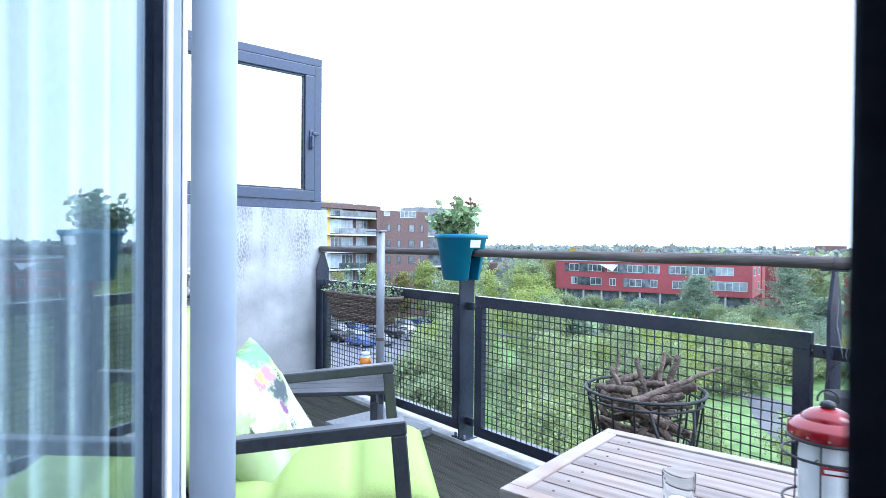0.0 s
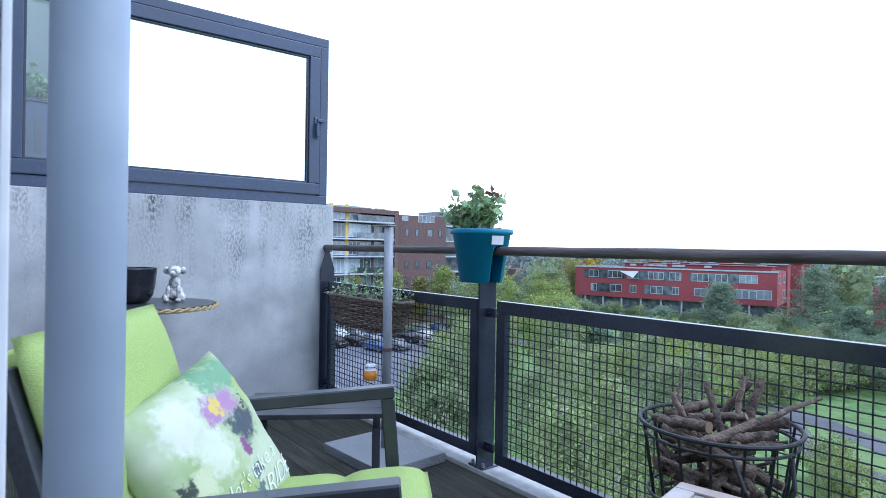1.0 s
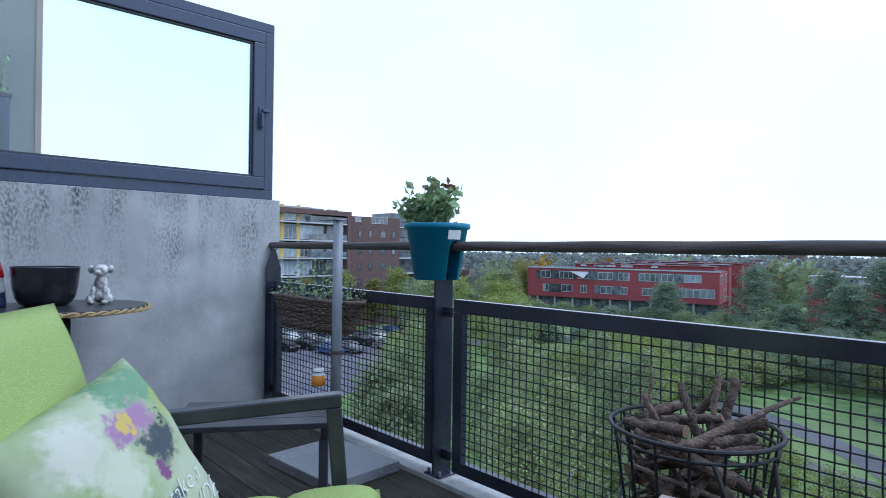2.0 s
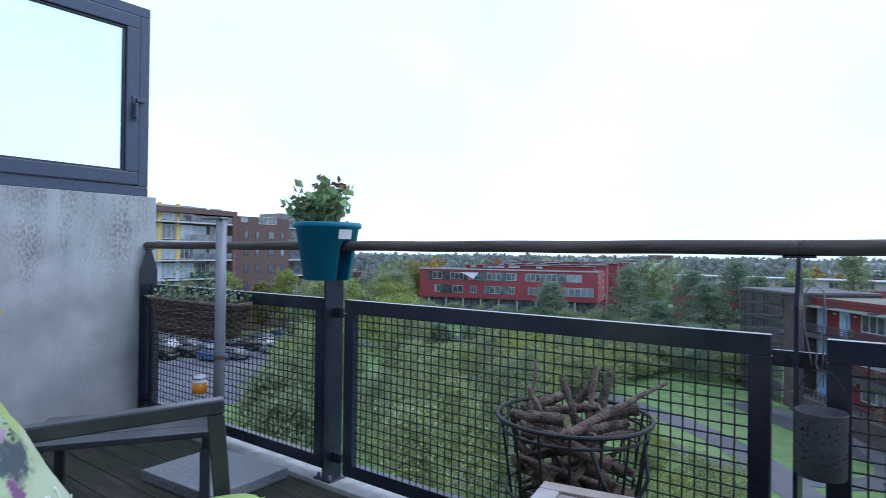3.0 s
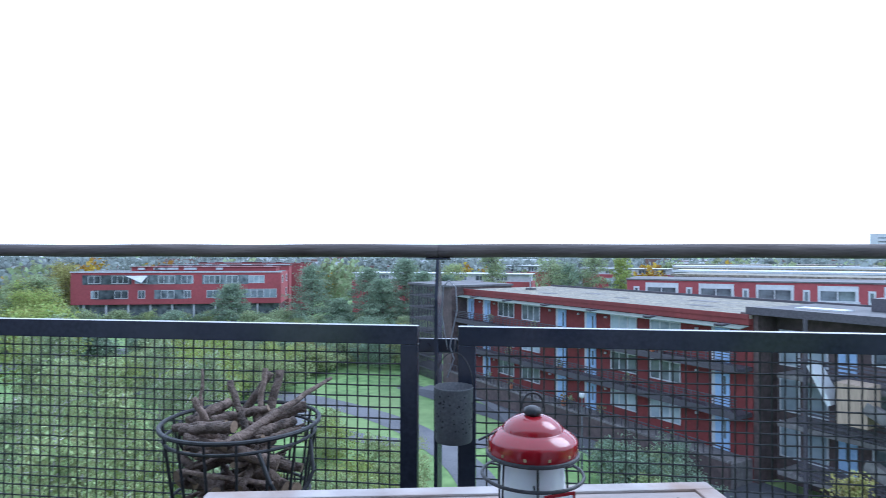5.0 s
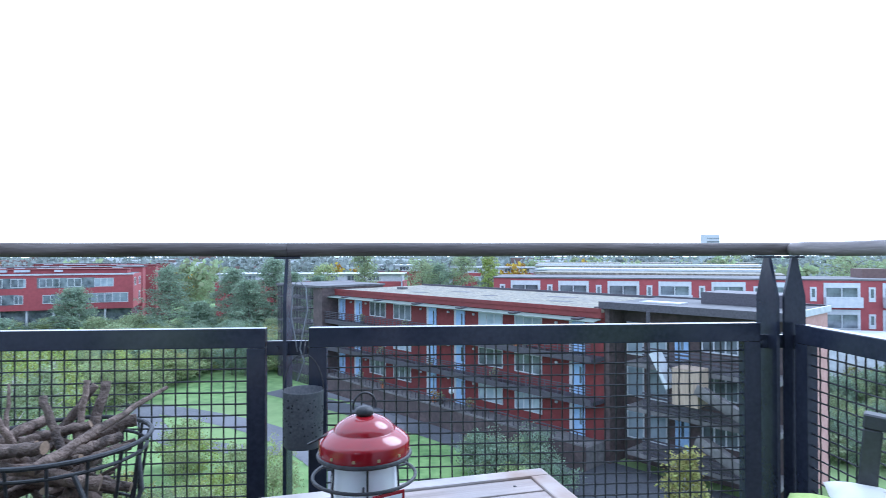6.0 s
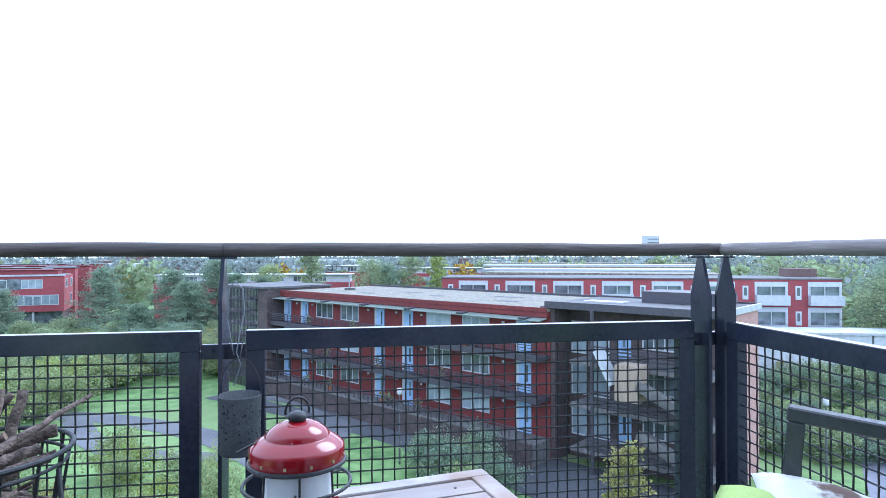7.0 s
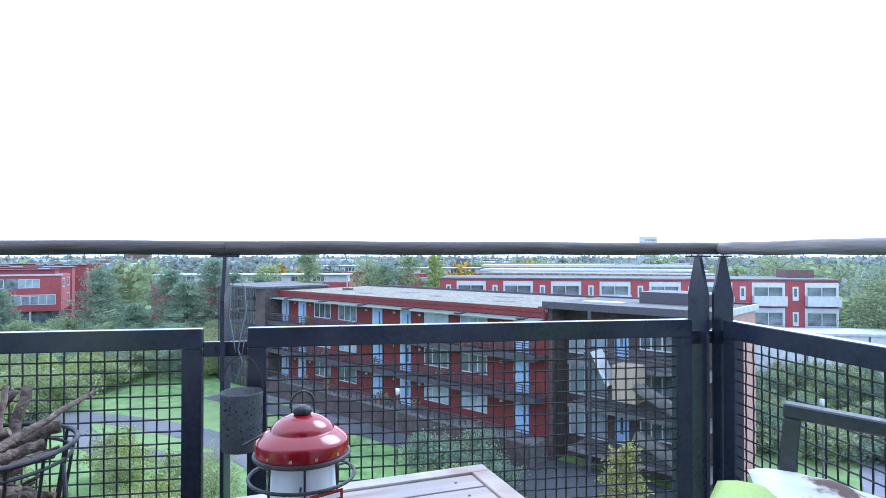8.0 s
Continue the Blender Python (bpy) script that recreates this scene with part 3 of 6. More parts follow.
# ---- things on the balcony ----
def lounge_chair_frame(c):
    """Local axes: y forward, x to the sitter's right, origin on the floor under the front edge."""
    w, az = 0.385, 0.785
    for sx in (-1, 1):
        x = sx * w
        def slab_bar(nm, pts, wx=0.023, h=0.038):
            bm = bmesh.new()
            a, b = Vector(pts[0]), Vector(pts[1])
            d = (b - a).normalized()
            u = Vector((1, 0, 0))
            v = d.cross(u).normalized()
            vs = []
            for p in (a, b):
                for s, t in ((-1, -1), (1, -1), (1, 1), (-1, 1)):
                    vs.append(bm.verts.new(p + u * wx * s + v * h / 2 * t))
            for f in ((3, 2, 1, 0), (4, 5, 6, 7), (0, 1, 5, 4), (1, 2, 6, 5), (2, 3, 7, 6), (3, 0, 4, 7)):
                bm.faces.new([vs[i] for i in f])
            bmesh.ops.recalc_face_normals(bm, faces=bm.faces)
            bmesh.ops.bevel(bm, geom=list(bm.edges), offset=0.004, segments=1, affect="EDGES")
            return part(nm, bm, M_CHAIR, c)
        slab_bar("armrest", [(x, 0.0, az - 0.019), (x, -0.55, az - 0.065)])
        slab_bar("leg", [(x, -0.021, az - 0.039), (x, 0.045, 0.0)], 0.022, 0.042)
        slab_bar("leg", [(x, -0.52, az - 0.084), (x, -0.60, 0.0)], 0.022, 0.042)
        slab_bar("side_rail", [(x - sx * 0.0495, 0.0, 0.405), (x - sx * 0.0495, -0.55, 0.36)], 0.022, 0.045)
        slab_bar("back_post", [(x - sx * 0.051, -0.52, 0.29), (x - sx * 0.051, -0.73, 0.98)], 0.022, 0.042)
    part("seat_frame", B((-w + 0.075, -0.62, 0.370), (w - 0.075, -0.0, 0.400), 0.006, pose(0, 0, 0.012, 4.5)), M_CHAIR, c)
    part("back_panel", B((-w + 0.075, -0.012, 0.0), (w - 0.075, 0.012, 0.68), 0.006, pose(0, -0.535, 0.31, 17)), M_CHAIR, c)


def puffed(w, d, h, tufts, seam=0.012):
    """A cushion of width w and depth d made of segments with creases between them."""
    bm = bmesh.new()
    nx, ny = 20, 10 * tufts
    grid = {}
    for side in (1, -1):
        for i in range(nx + 1):
            for j in range(ny + 1):
                u, v = i / nx, j / ny
                ex = (1 - abs(2 * u - 1) ** 5) ** 0.5
                seg = v * tufts % 1 if j < ny else 1.0
                ey = (1 - abs(2 * v - 1) ** 10) ** 0.5
                crease = 0.55 + 0.45 * (1 - abs(2 * seg - 1) ** 4) if 0 < j < ny else 0.5
                z = side * h / 2 * max(ex * ey * crease, 0.0)
                z += 0.004 * noise.noise(Vector((u * 5, v * 7, side * 3))) * ex * ey
                x = (u - 0.5) * w + 0.006 * noise.noise(Vector((v * 6, u * 3, 1)))
                key = (i, j, side if 0 < i < nx and 0 < j < ny else 0)
                if key not in grid:
                    grid[key] = bm.verts.new((x, (v - 0.5) * d, z))
    for side in (1, -1):
        for i in range(nx):
            for j in range(ny):
                ks = [(i, j), (i + 1, j), (i + 1, j + 1), (i, j + 1)]
                vs = [grid[(a, b, side if 0 < a < nx and 0 < b < ny else 0)] for a, b in ks]
                bm.faces.new(vs if side > 0 else vs[::-1])
    return bm


def lounge_cushion(m):
    c = thing("chair_cushion", "lime green segmented fabric cushion on the lounge chair", "cushion", m, "lounge chair cushions")
    part("seat_pad", puffed(0.67, 0.74, 0.12, 3), M_GREEN, c, m=pose(0, -0.265, 0.500, 4.5), smooth=True)
    part("back_pad", puffed(0.67, 0.76, 0.09, 2), M_GREEN, c, m=pose(0, -0.600, 0.675, 107), smooth=True)
    part("strap", B((-0.27, -0.01, -0.05), (0.27, 0.01, 0.05), 0.008, pose(0, -0.765, 0.95, 17)), M_GREEN, c)
    return c


def print_material(name, ground, blot, spots):
    """Printed fabric: a pale ground with soft blotches and a few coloured spots."""
    m = material(name, ground[0], ground[1], 0.85, 5, bump=0.08, bump_scale=500, big=blot, big_scale=7, spec=0.2)
    n, l = m.node_tree.nodes, m.node_tree.links
    b = n["Principled BSDF"]
    col = b.inputs["Base Color"].links[0].from_socket
    tc = n.new("ShaderNodeTexCoord")
    for (x, y, r, c) in spots:
        ds = n.new("ShaderNodeVectorMath")
        ds.operation = "DISTANCE"
        nz = n.new("ShaderNodeTexNoise")
        nz.inputs["Scale"].default_value = 45
        nz.inputs["Detail"].default_value = 5
        l.new(tc.outputs["Object"], nz.inputs["Vector"])
        wv = n.new("ShaderNodeVectorMath")
        wv.operation = "MULTIPLY_ADD"
        wv.inputs[1].default_value = (0.10, 0.10, 0)
        l.new(nz.outputs["Color"], wv.inputs[0])
        flat = n.new("ShaderNodeVectorMath")
        flat.operation = "MULTIPLY"
        flat.inputs[1].default_value = (1, 1, 0)
        l.new(tc.outputs["Object"], flat.inputs[0])
        l.new(flat.outputs[0], wv.inputs[2])
        l.new(wv.outputs[0], ds.inputs[0])
        ds.inputs[1].default_value = (x + 0.05, y + 0.05, 0)
        rp = n.new("ShaderNodeMapRange")
        rp.inputs["From Min"].default_value, rp.inputs["From Max"].default_value = r * 0.55, r
        rp.inputs["To Min"].default_value, rp.inputs["To Max"].default_value = 0.94, 0.0
        l.new(ds.outputs["Value"], rp.inputs["Value"])
        mx = n.new("ShaderNodeMix")
        mx.data_type = "RGBA"
        l.new(rp.outputs["Result"], mx.inputs["Factor"])
        l.new(col, mx.inputs[6])
        mx.inputs[7].default_value = (*c, 1)
        col = mx.outputs[2]
    l.new(col, b.inputs["Base Color"])
    return m


def pillow(w, h, th):
    bm = bmesh.new()
    n = 24
    grid = {}
    for side in (1, -1):
        for i in range(n + 1):
            for j in range(n + 1):
                u, v = 2 * i / n - 1, 2 * j / n - 1
                k = max(0.0, (1 - u ** 4) * (1 - v ** 4)) ** 0.5
                pinch = 1 - 0.07 * (1 - u * u) * abs(v) ** 3
                pinch2 = 1 - 0.07 * (1 - v * v) * abs(u) ** 3
                z = side * th / 2 * k + 0.010 * noise.noise(Vector((u * 2.2, v * 2.2, side * 2.0))) * k
                z += 0.006 * noise.noise(Vector((u * 6, v * 6, side))) * k
                key = (i, j, side if 0 < i < n and 0 < j < n else 0)
                if key not in grid:
                    grid[key] = bm.verts.new((u * w / 2 * pinch2, v * h / 2 * pinch, z))
    for side in (1, -1):
        for i in range(n):
            for j in range(n):
                vs = [grid[(a, b, side if 0 < a < n and 0 < b < n else 0)] for a, b in ((i, j), (i + 1, j), (i + 1, j + 1), (i, j + 1))]
                bm.faces.new(vs if side > 0 else vs[::-1])
    return bm


M_PRINT = print_material("flower_print_fabric", ((0.28, 0.37, 0.16), (0.42, 0.49, 0.30)), (0.52, 0.57, 0.44),
                         [(0.17, 0.16, 0.075, (0.17, 0.32, 0.19)), (0.08, 0.18, 0.06, (0.17, 0.32, 0.19)), (0.20, 0.10, 0.05, (0.34, 0.42, 0.14)),
                          (-0.11, 0.12, 0.085, (0.60, 0.62, 0.52)), (-0.05, 0.02, 0.085, (0.56, 0.60, 0.46)), (-0.14, -0.02, 0.05, (0.52, 0.56, 0.36)),
                          (0.02, 0.10, 0.055, (0.36, 0.20, 0.37)), (0.09, 0.10, 0.05, (0.36, 0.21, 0.36)), (0.04, 0.105, 0.030, (0.62, 0.48, 0.12)), (0.145, 0.075, 0.018, (0.05, 0.06, 0.07)),
                          (0.11, 0.02, 0.055, (0.07, 0.08, 0.11)), (0.07, 0.035, 0.035, (0.08, 0.10, 0.12)), (0.065, -0.02, 0.028, (0.20, 0.07, 0.20)),
                          (-0.02, -0.12, 0.06, (0.32, 0.40, 0.14)), (-0.19, -0.01, 0.028, (0.04, 0.05, 0.05)), (0.05, -0.10, 0.026, (0.10, 0.14, 0.15)), (0.035, -0.14, 0.022, (0.10, 0.14, 0.15))])
M_PRINT2 = print_material("brown_white_print_fabric", ((0.62, 0.61, 0.58), (0.74, 0.73, 0.71)), (0.56, 0.57, 0.50),
                          [(-0.05, 0.10, 0.08, (0.10, 0.060, 0.050)), (0.12, 0.05, 0.07, (0.12, 0.07, 0.055)), (0.05, -0.12, 0.09, (0.28, 0.30, 0.31)), (-0.14, -0.05, 0.05, (0.11, 0.065, 0.055))])

CH1 = pose(3.165, -1.388, 0, 0, 0, -32.2)
CH2 = pose(5.318, -0.953, 0, 0, 0, 48)
chair = thing("lounge_chair", "charcoal metal lounge chair with flat armrests on the decking", "chair", CH1, "lounge chairs")
lounge_chair_frame(chair)
copy_thing(chair, CH2)
cush = lounge_cushion(CH1)
copy_thing(cush, CH2 @ pose(0, 0.10, 0.02, 5, 0, 0))

pil = thing("pillow", "pale green flower-print cushion with white lettering on the chair", "pillow", CH1 @ pose(-0.075, -0.478, 0.668, 60, -8.8, 168))
cover = part("cover", pillow(0.51, 0.46, 0.15), M_PRINT, pil, smooth=True)


def pillow_print(text, size, x0, y0, slant, bold):
    """White words laid on the upper face of the flower-print cushion."""
    cu = bpy.data.curves.new("lettering", "FONT")
    cu.body, cu.size, cu.shear, cu.offset, cu.resolution_u = text, size, slant, bold, 3
    ob = new("lettering", cu)
    bpy.context.view_layer.update()
    me = bpy.data.meshes.new_from_object(ob.evaluated_get(bpy.context.evaluated_depsgraph_get()))
    bpy.data.objects.remove(ob)
    bm = bmesh.new()
    bm.from_mesh(me)
    bmesh.ops.triangulate(bm, faces=bm.faces)
    for v in bm.verts:
        x, y = v.co.x + x0, v.co.y + y0
        u, w = min(0.97, x / 0.255), max(-0.97, y / 0.23)
        k = max(0.0, (1 - u ** 4) * (1 - w ** 4)) ** 0.5
        z = 0.075 * k + 0.010 * noise.noise(Vector((u * 2.2, w * 2.2, 2.0))) * k + 0.006 * noise.noise(Vector((u * 6, w * 6, 1))) * k
        v.co = (x * (1 - 0.07 * (1 - w * w) * abs(u) ** 3), y * (1 - 0.07 * (1 - u * u) * abs(w) ** 3), z + 0.004)
    part("lettering", bm, M_WHITE, cover, "white printed words")


pillow_print("let's take a", 0.062, -0.105, -0.108, 0.35, -0.0011)
pillow_print("RIDE", 0.080, 0.045, -0.182, 0.3, -0.0012)

pil2 = thing("pillow", "white cushion with a brown leaf print lying on the green chair", "pillow", CH2 @ pose(0.226, -0.170, 0.500, 12, -8, 10))
part("cover", pillow(0.46, 0.46, 0.15), M_PRINT2, pil2, smooth=True)


def slatted_stool():
    s = thing("side_table", "low charcoal slatted side table beside the lounge chair", "table", pose(1.87, -0.93, 0, 0, 0, -32))
    for i in range(4):
        part("slat", B((-0.20 + i * 0.1015, -0.36, 0.462), (-0.103 + i * 0.1015, 0.30, 0.485), 0.004), M_CHAIR, s)
    part("apron", B((-0.19, 0.262, 0.41), (0.19, 0.288, 0.461), 0.003), M_CHAIR, s)
    part("apron", B((-0.19, -0.348, 0.41), (0.19, -0.322, 0.461), 0.003), M_CHAIR, s)
    for x in (-0.16, 0.16):
        for y in (-0.31, 0.24):
            part("leg", B((x - 0.018, y - 0.018, 0.0), (x + 0.018, y + 0.018, 0.41), 0.004), M_CHAIR, s)


slatted_stool()


def slat_table():
    t = thing("garden_table", "greyed teak slatted garden table on the decking", "table", pose(4.238, -1.008, 0, 0, 0, 11.0))
    hx, hy, z = 0.604, 0.335, 0.63
    part("frame_side", B((-hx, hy - 0.045, z - 0.075), (hx, hy, z), 0.004), M_TEAKF, t)
    part("frame_side", B((-hx, -hy, z - 0.075), (hx, -hy + 0.045, z), 0.004), M_TEAKF, t)
    part("frame_end", B((-hx, -hy + 0.046, z - 0.075), (-hx + 0.05, hy - 0.046, z), 0.004), M_TEAKF, t)
    part("frame_end", B((hx - 0.05, -hy + 0.046, z - 0.075), (hx, hy - 0.046, z), 0.004), M_TEAKF, t)
    n = 7
    wy = (2 * hy - 0.092) / n
    me = mesh_of("slat", B((-hx + 0.051, -wy / 2 + 0.003, -0.011), (hx - 0.051, wy / 2 - 0.003, 0.011), 0.003), M_TEAK)
    for i in range(n):
        sl = part("slat", me, None, t, m=pose(0, -hy + 0.046 + wy * (i + 0.5), z - 0.016))
        for x in (-hx + 0.11, hx - 0.11):
            part("screw", T([(x, 0, 0.010), (x, 0, 0.0122)], 0.004, 8), M_IRON, sl)
    for x in (-1, 1):
        for y in (-1, 1):
            part("leg", B((x * (hx - 0.03) - 0.028, y * (hy - 0.035) - 0.028, 0), (x * (hx - 0.03) + 0.028, y * (hy - 0.035) + 0.028, z - 0.076), 0.005), M_TEAKF, t)


slat_table()


def lantern():
    b = thing("lantern", "red enamel railroad lantern with frosted glass and wire guards", "lantern", pose(4.335, -1.065, 0.6305, 0, 0, 20) @ Matrix.Scale(0.95, 4))
    part("base", L([(0, 0), (0.068, 0), (0.074, 0.008), (0.074, 0.03), (0.066, 0.045), (0.054, 0.05), (0, 0.05)]), M_RED, b, smooth=True)
    part("glass", L([(0.050, 0.051), (0.056, 0.06), (0.059, 0.10), (0.059, 0.185), (0.055, 0.215), (0.05, 0.223)]), M_FROST, b, "frosted white glass chimney", smooth=True)
    lid = part("lid", L([(0.05, 0.224), (0.080, 0.224), (0.0815, 0.227), (0.0815, 0.2505), (0.0808, 0.2525), (0.077, 0.2565), (0.070, 0.2615), (0.063, 0.2660), (0.0575, 0.2685), (0.0560, 0.2690), (0.0552, 0.2700), (0.0545, 0.2735), (0.047, 0.2810), (0.035, 0.2890), (0.020, 0.2945), (0, 0.296)], 40), M_RED, b, "glossy red enamel lid", smooth=True)
    part("lid_rim", T(circle(0.082, 0.2265), 0.004, 8, True), M_IRON, lid)
    part("knob", L([(0, 0.290), (0.012, 0.292), (0.017, 0.299), (0.015, 0.307), (0.007, 0.311), (0, 0.311)], 20), M_IRON, lid, "black knob", smooth=True)
    part("ring", T([(0.021 * math.cos(a), 0.0, 0.312 + 0.023 * math.sin(a)) for a in [k * math.pi / 14 - 0.25 for k in range(17)]], 0.0022, 8), M_IRON, lid)
    for k in range(12):
        a = k * math.pi / 6
        part("vent_hole", B((-0.0024, -0.001, -0.0026), (0.0024, 0.0010, 0.0026), 0.0006, pose(0.0815 * math.cos(a), 0.0815 * math.sin(a), 0.237, 0, 0, math.degrees(a) + 90)), M_ROPE, lid)
    for k in range(6):
        a = k * math.pi / 3 + 0.3
        c, s = math.cos(a), math.sin(a)
        part("guard_wire", T([(0.062 * c, 0.062 * s, 0.03), (0.070 * c, 0.070 * s, 0.06), (0.0665 * c, 0.0665 * s, 0.10), (0.0665 * c, 0.0665 * s, 0.17), (0.0640 * c, 0.0640 * s, 0.226)], 0.0020, 6), M_IRON, b)
    for z, r in ((0.075, 0.090), (0.188, 0.092)):
        part("guard_ring", T(circle(r, z), 0.0032, 8, True), M_IRON, b)
    for k in range(3):
        a = k * 2 * math.pi / 3 + 0.2
        part("ring_stay", T([(0.065 * math.cos(a), 0.065 * math.sin(a), 0.188), (0.0915 * math.cos(a), 0.0915 * math.sin(a), 0.188)], 0.002, 6), M_IRON, b)
    part("side_wire", T([(-0.10, 0.01, 0.252), (-0.072, 0.012, 0.262), (-0.060, 0.02, 0.264)], 0.002, 6), M_IRON, b)
    bd = part("badge", B((-0.030, -0.0015, -0.009), (0.030, 0.0015, 0.009), 0.001, pose(0.014, -0.0915, 0.176, 0, 0, 8)), M_RED, b, "small dark red plate with unreadable pale marks")
    part("badge_mark", B((-0.024, -0.0022, -0.004), (0.024, -0.0014, 0.004), 0.0003, pose(0.014, -0.0918, 0.176, 0, 0, 8)), M_LABEL, bd)


lantern()


def tumbler():
    g = thing("drinking_glass", "clear glass tumbler with a pale candle on the table", "glass", pose(4.075, -1.22, 0.6305))
    o = part("bowl", L([(0, 0.002), (0.030, 0.0), (0.034, 0.004), (0.038, 0.095), (0.036, 0.095), (0.032, 0.010), (0, 0.010)], 28), M_TUMBLER, g, smooth=True)
    o.visible_shadow = False
    part("candle", L([(0, 0.0115), (0.022, 0.0115), (0.023, 0.03), (0.0, 0.031)], 20), M_LABEL, g, smooth=True)


tumbler()


def log_basket():
    x0, y0 = 3.455, -0.365
    b = thing("log_basket", "black iron basket on the decking", "basket", pose(x0, y0, 0))
    rt, rb, zt = 0.235, 0.150, 0.675
    part("rim", T(circle(rt, zt), 0.0068, 8, True), M_IRON, b)
    part("rim", T(circle(rt - 0.012, zt - 0.035), 0.0052, 8, True), M_IRON, b)
    for z in (0.45, 0.22, 0.03):
        r = rb + (rt - rb) * z / zt
        part("hoop", T(circle(r, z), 0.005, 8, True), M_IRON, b)
    for k in range(16):
        a = 2 * math.pi * k / 16
        c, s = math.cos(a), math.sin(a)
        part("stave", T([(rb * c, rb * s, 0.006), ((rb + 0.7 * (rt - rb) * 0.5) * c, (rb + 0.7 * (rt - rb) * 0.5) * s, zt * 0.5), ((rt - 0.007) * c, (rt - 0.007) * s, zt)], 0.0042, 6), M_IRON, b)
    part("base_plate", L([(0, 0.0), (rb, 0.0), (rb, 0.012), (0, 0.012)], 24), M_IRON, b)
    for a0 in (2.55, 2.55 + math.pi):
        c, s = math.cos(a0), math.sin(a0)
        tx, ty = -s, c
        part("handle", T([(rt * c + tx * u * 0.085, rt * s + ty * u * 0.085, zt - 0.03) if abs(u) == 1 else
                          ((rt + 0.035) * c + tx * u * 0.085, (rt + 0.035) * s + ty * u * 0.085, zt - 0.03 - 0.14 * math.sqrt(max(0, 1 - u * u))) for u in [k / 6 - 1 for k in range(13)]], 0.006, 8), M_IRON, b)
    # logs stacked inside, and branches that stick out
    random.seed(12)
    def branch(p, q, r0, r1, knots=8):
        bm = bmesh.new()
        p, q = Vector(p), Vector(q)
        pts, rr = [], []
        for i in range(knots + 1):
            f = i / knots
            pts.append(p.lerp(q, f) + Vector([random.uniform(-1, 1) * 0.22 * r0 for _ in range(3)]) * (0 < i < knots))
            rr.append((r0 + (r1 - r0) * f) * random.uniform(0.93, 1.06))
        tube(bm, pts, rr, 9)
        for f in bm.faces:
            if len(f.verts) > 4:
                f.material_index = 1
        ob = solo("branch", bm, [M_BARK, M_CUT], "dry brown branch in the iron basket", "firewood", pose(x0, y0, 0), "firewood in the basket", smooth=False)
        for f in ob.data.polygons:
            f.use_smooth = f.material_index == 0
        return ob
    for k in range(96):
        z = 0.05 + 0.60 * (k // 4) / 24
        R = (rb + (rt - rb) * z / zt) - 0.022
        a = random.uniform(0, 6.28)
        d = random.uniform(0.0, 0.15)
        cx, cy = d * math.cos(a + 1.57), d * math.sin(a + 1.57)
        ln = math.sqrt(max(0.01, R * R - d * d))
        r = random.choice((0.007, 0.009, 0.012, 0.015, 0.019, 0.027))
        ln *= random.uniform(0.6, 1.0)
        dz = random.uniform(-0.07, 0.08)
        branch((cx - ln * math.cos(a), cy - ln * math.sin(a), z - dz), (cx + ln * math.cos(a), cy + ln * math.sin(a), z + dz), r, r * 0.7)
    for p, q, r0, r1 in (((-0.15, 0.02, 0.60), (-0.19, 0.10, 0.81), 0.016, 0.006), ((-0.07, 0.0, 0.60), (-0.15, -0.02, 0.745), 0.017, 0.015),
                         ((0.06, -0.06, 0.61), (-0.05, 0.02, 0.79), 0.020, 0.017), ((0.03, 0.03, 0.62), (0.035, 0.09, 0.82), 0.014, 0.014),
                         ((0.05, 0.05, 0.60), (0.055, 0.16, 0.80), 0.024, 0.022), ((0.04, -0.19, 0.655), (0.225, 0.185, 0.775), 0.024, 0.009),
                         ((-0.08, 0.10, 0.62), (0.02, 0.17, 0.79), 0.024, 0.018), ((-0.12, -0.13, 0.675), (0.05, -0.15, 0.70), 0.024, 0.027),
                         ((-0.18, 0.0, 0.66), (-0.10, 0.12, 0.70), 0.03, 0.026), ((0.02, 0.05, 0.66), (0.17, 0.10, 0.70), 0.032, 0.028),
                         ((0.08, -0.10, 0.66), (0.18, -0.02, 0.69), 0.026, 0.022), ((-0.10, 0.0, 0.67), (0.06, 0.06, 0.70), 0.024, 0.022),
                         ((-0.19, -0.06, 0.66), (-0.02, -0.06, 0.68), 0.02, 0.02)):
        branch(p, q, r0 * 0.68, r1 * 0.62, 11)


log_basket()


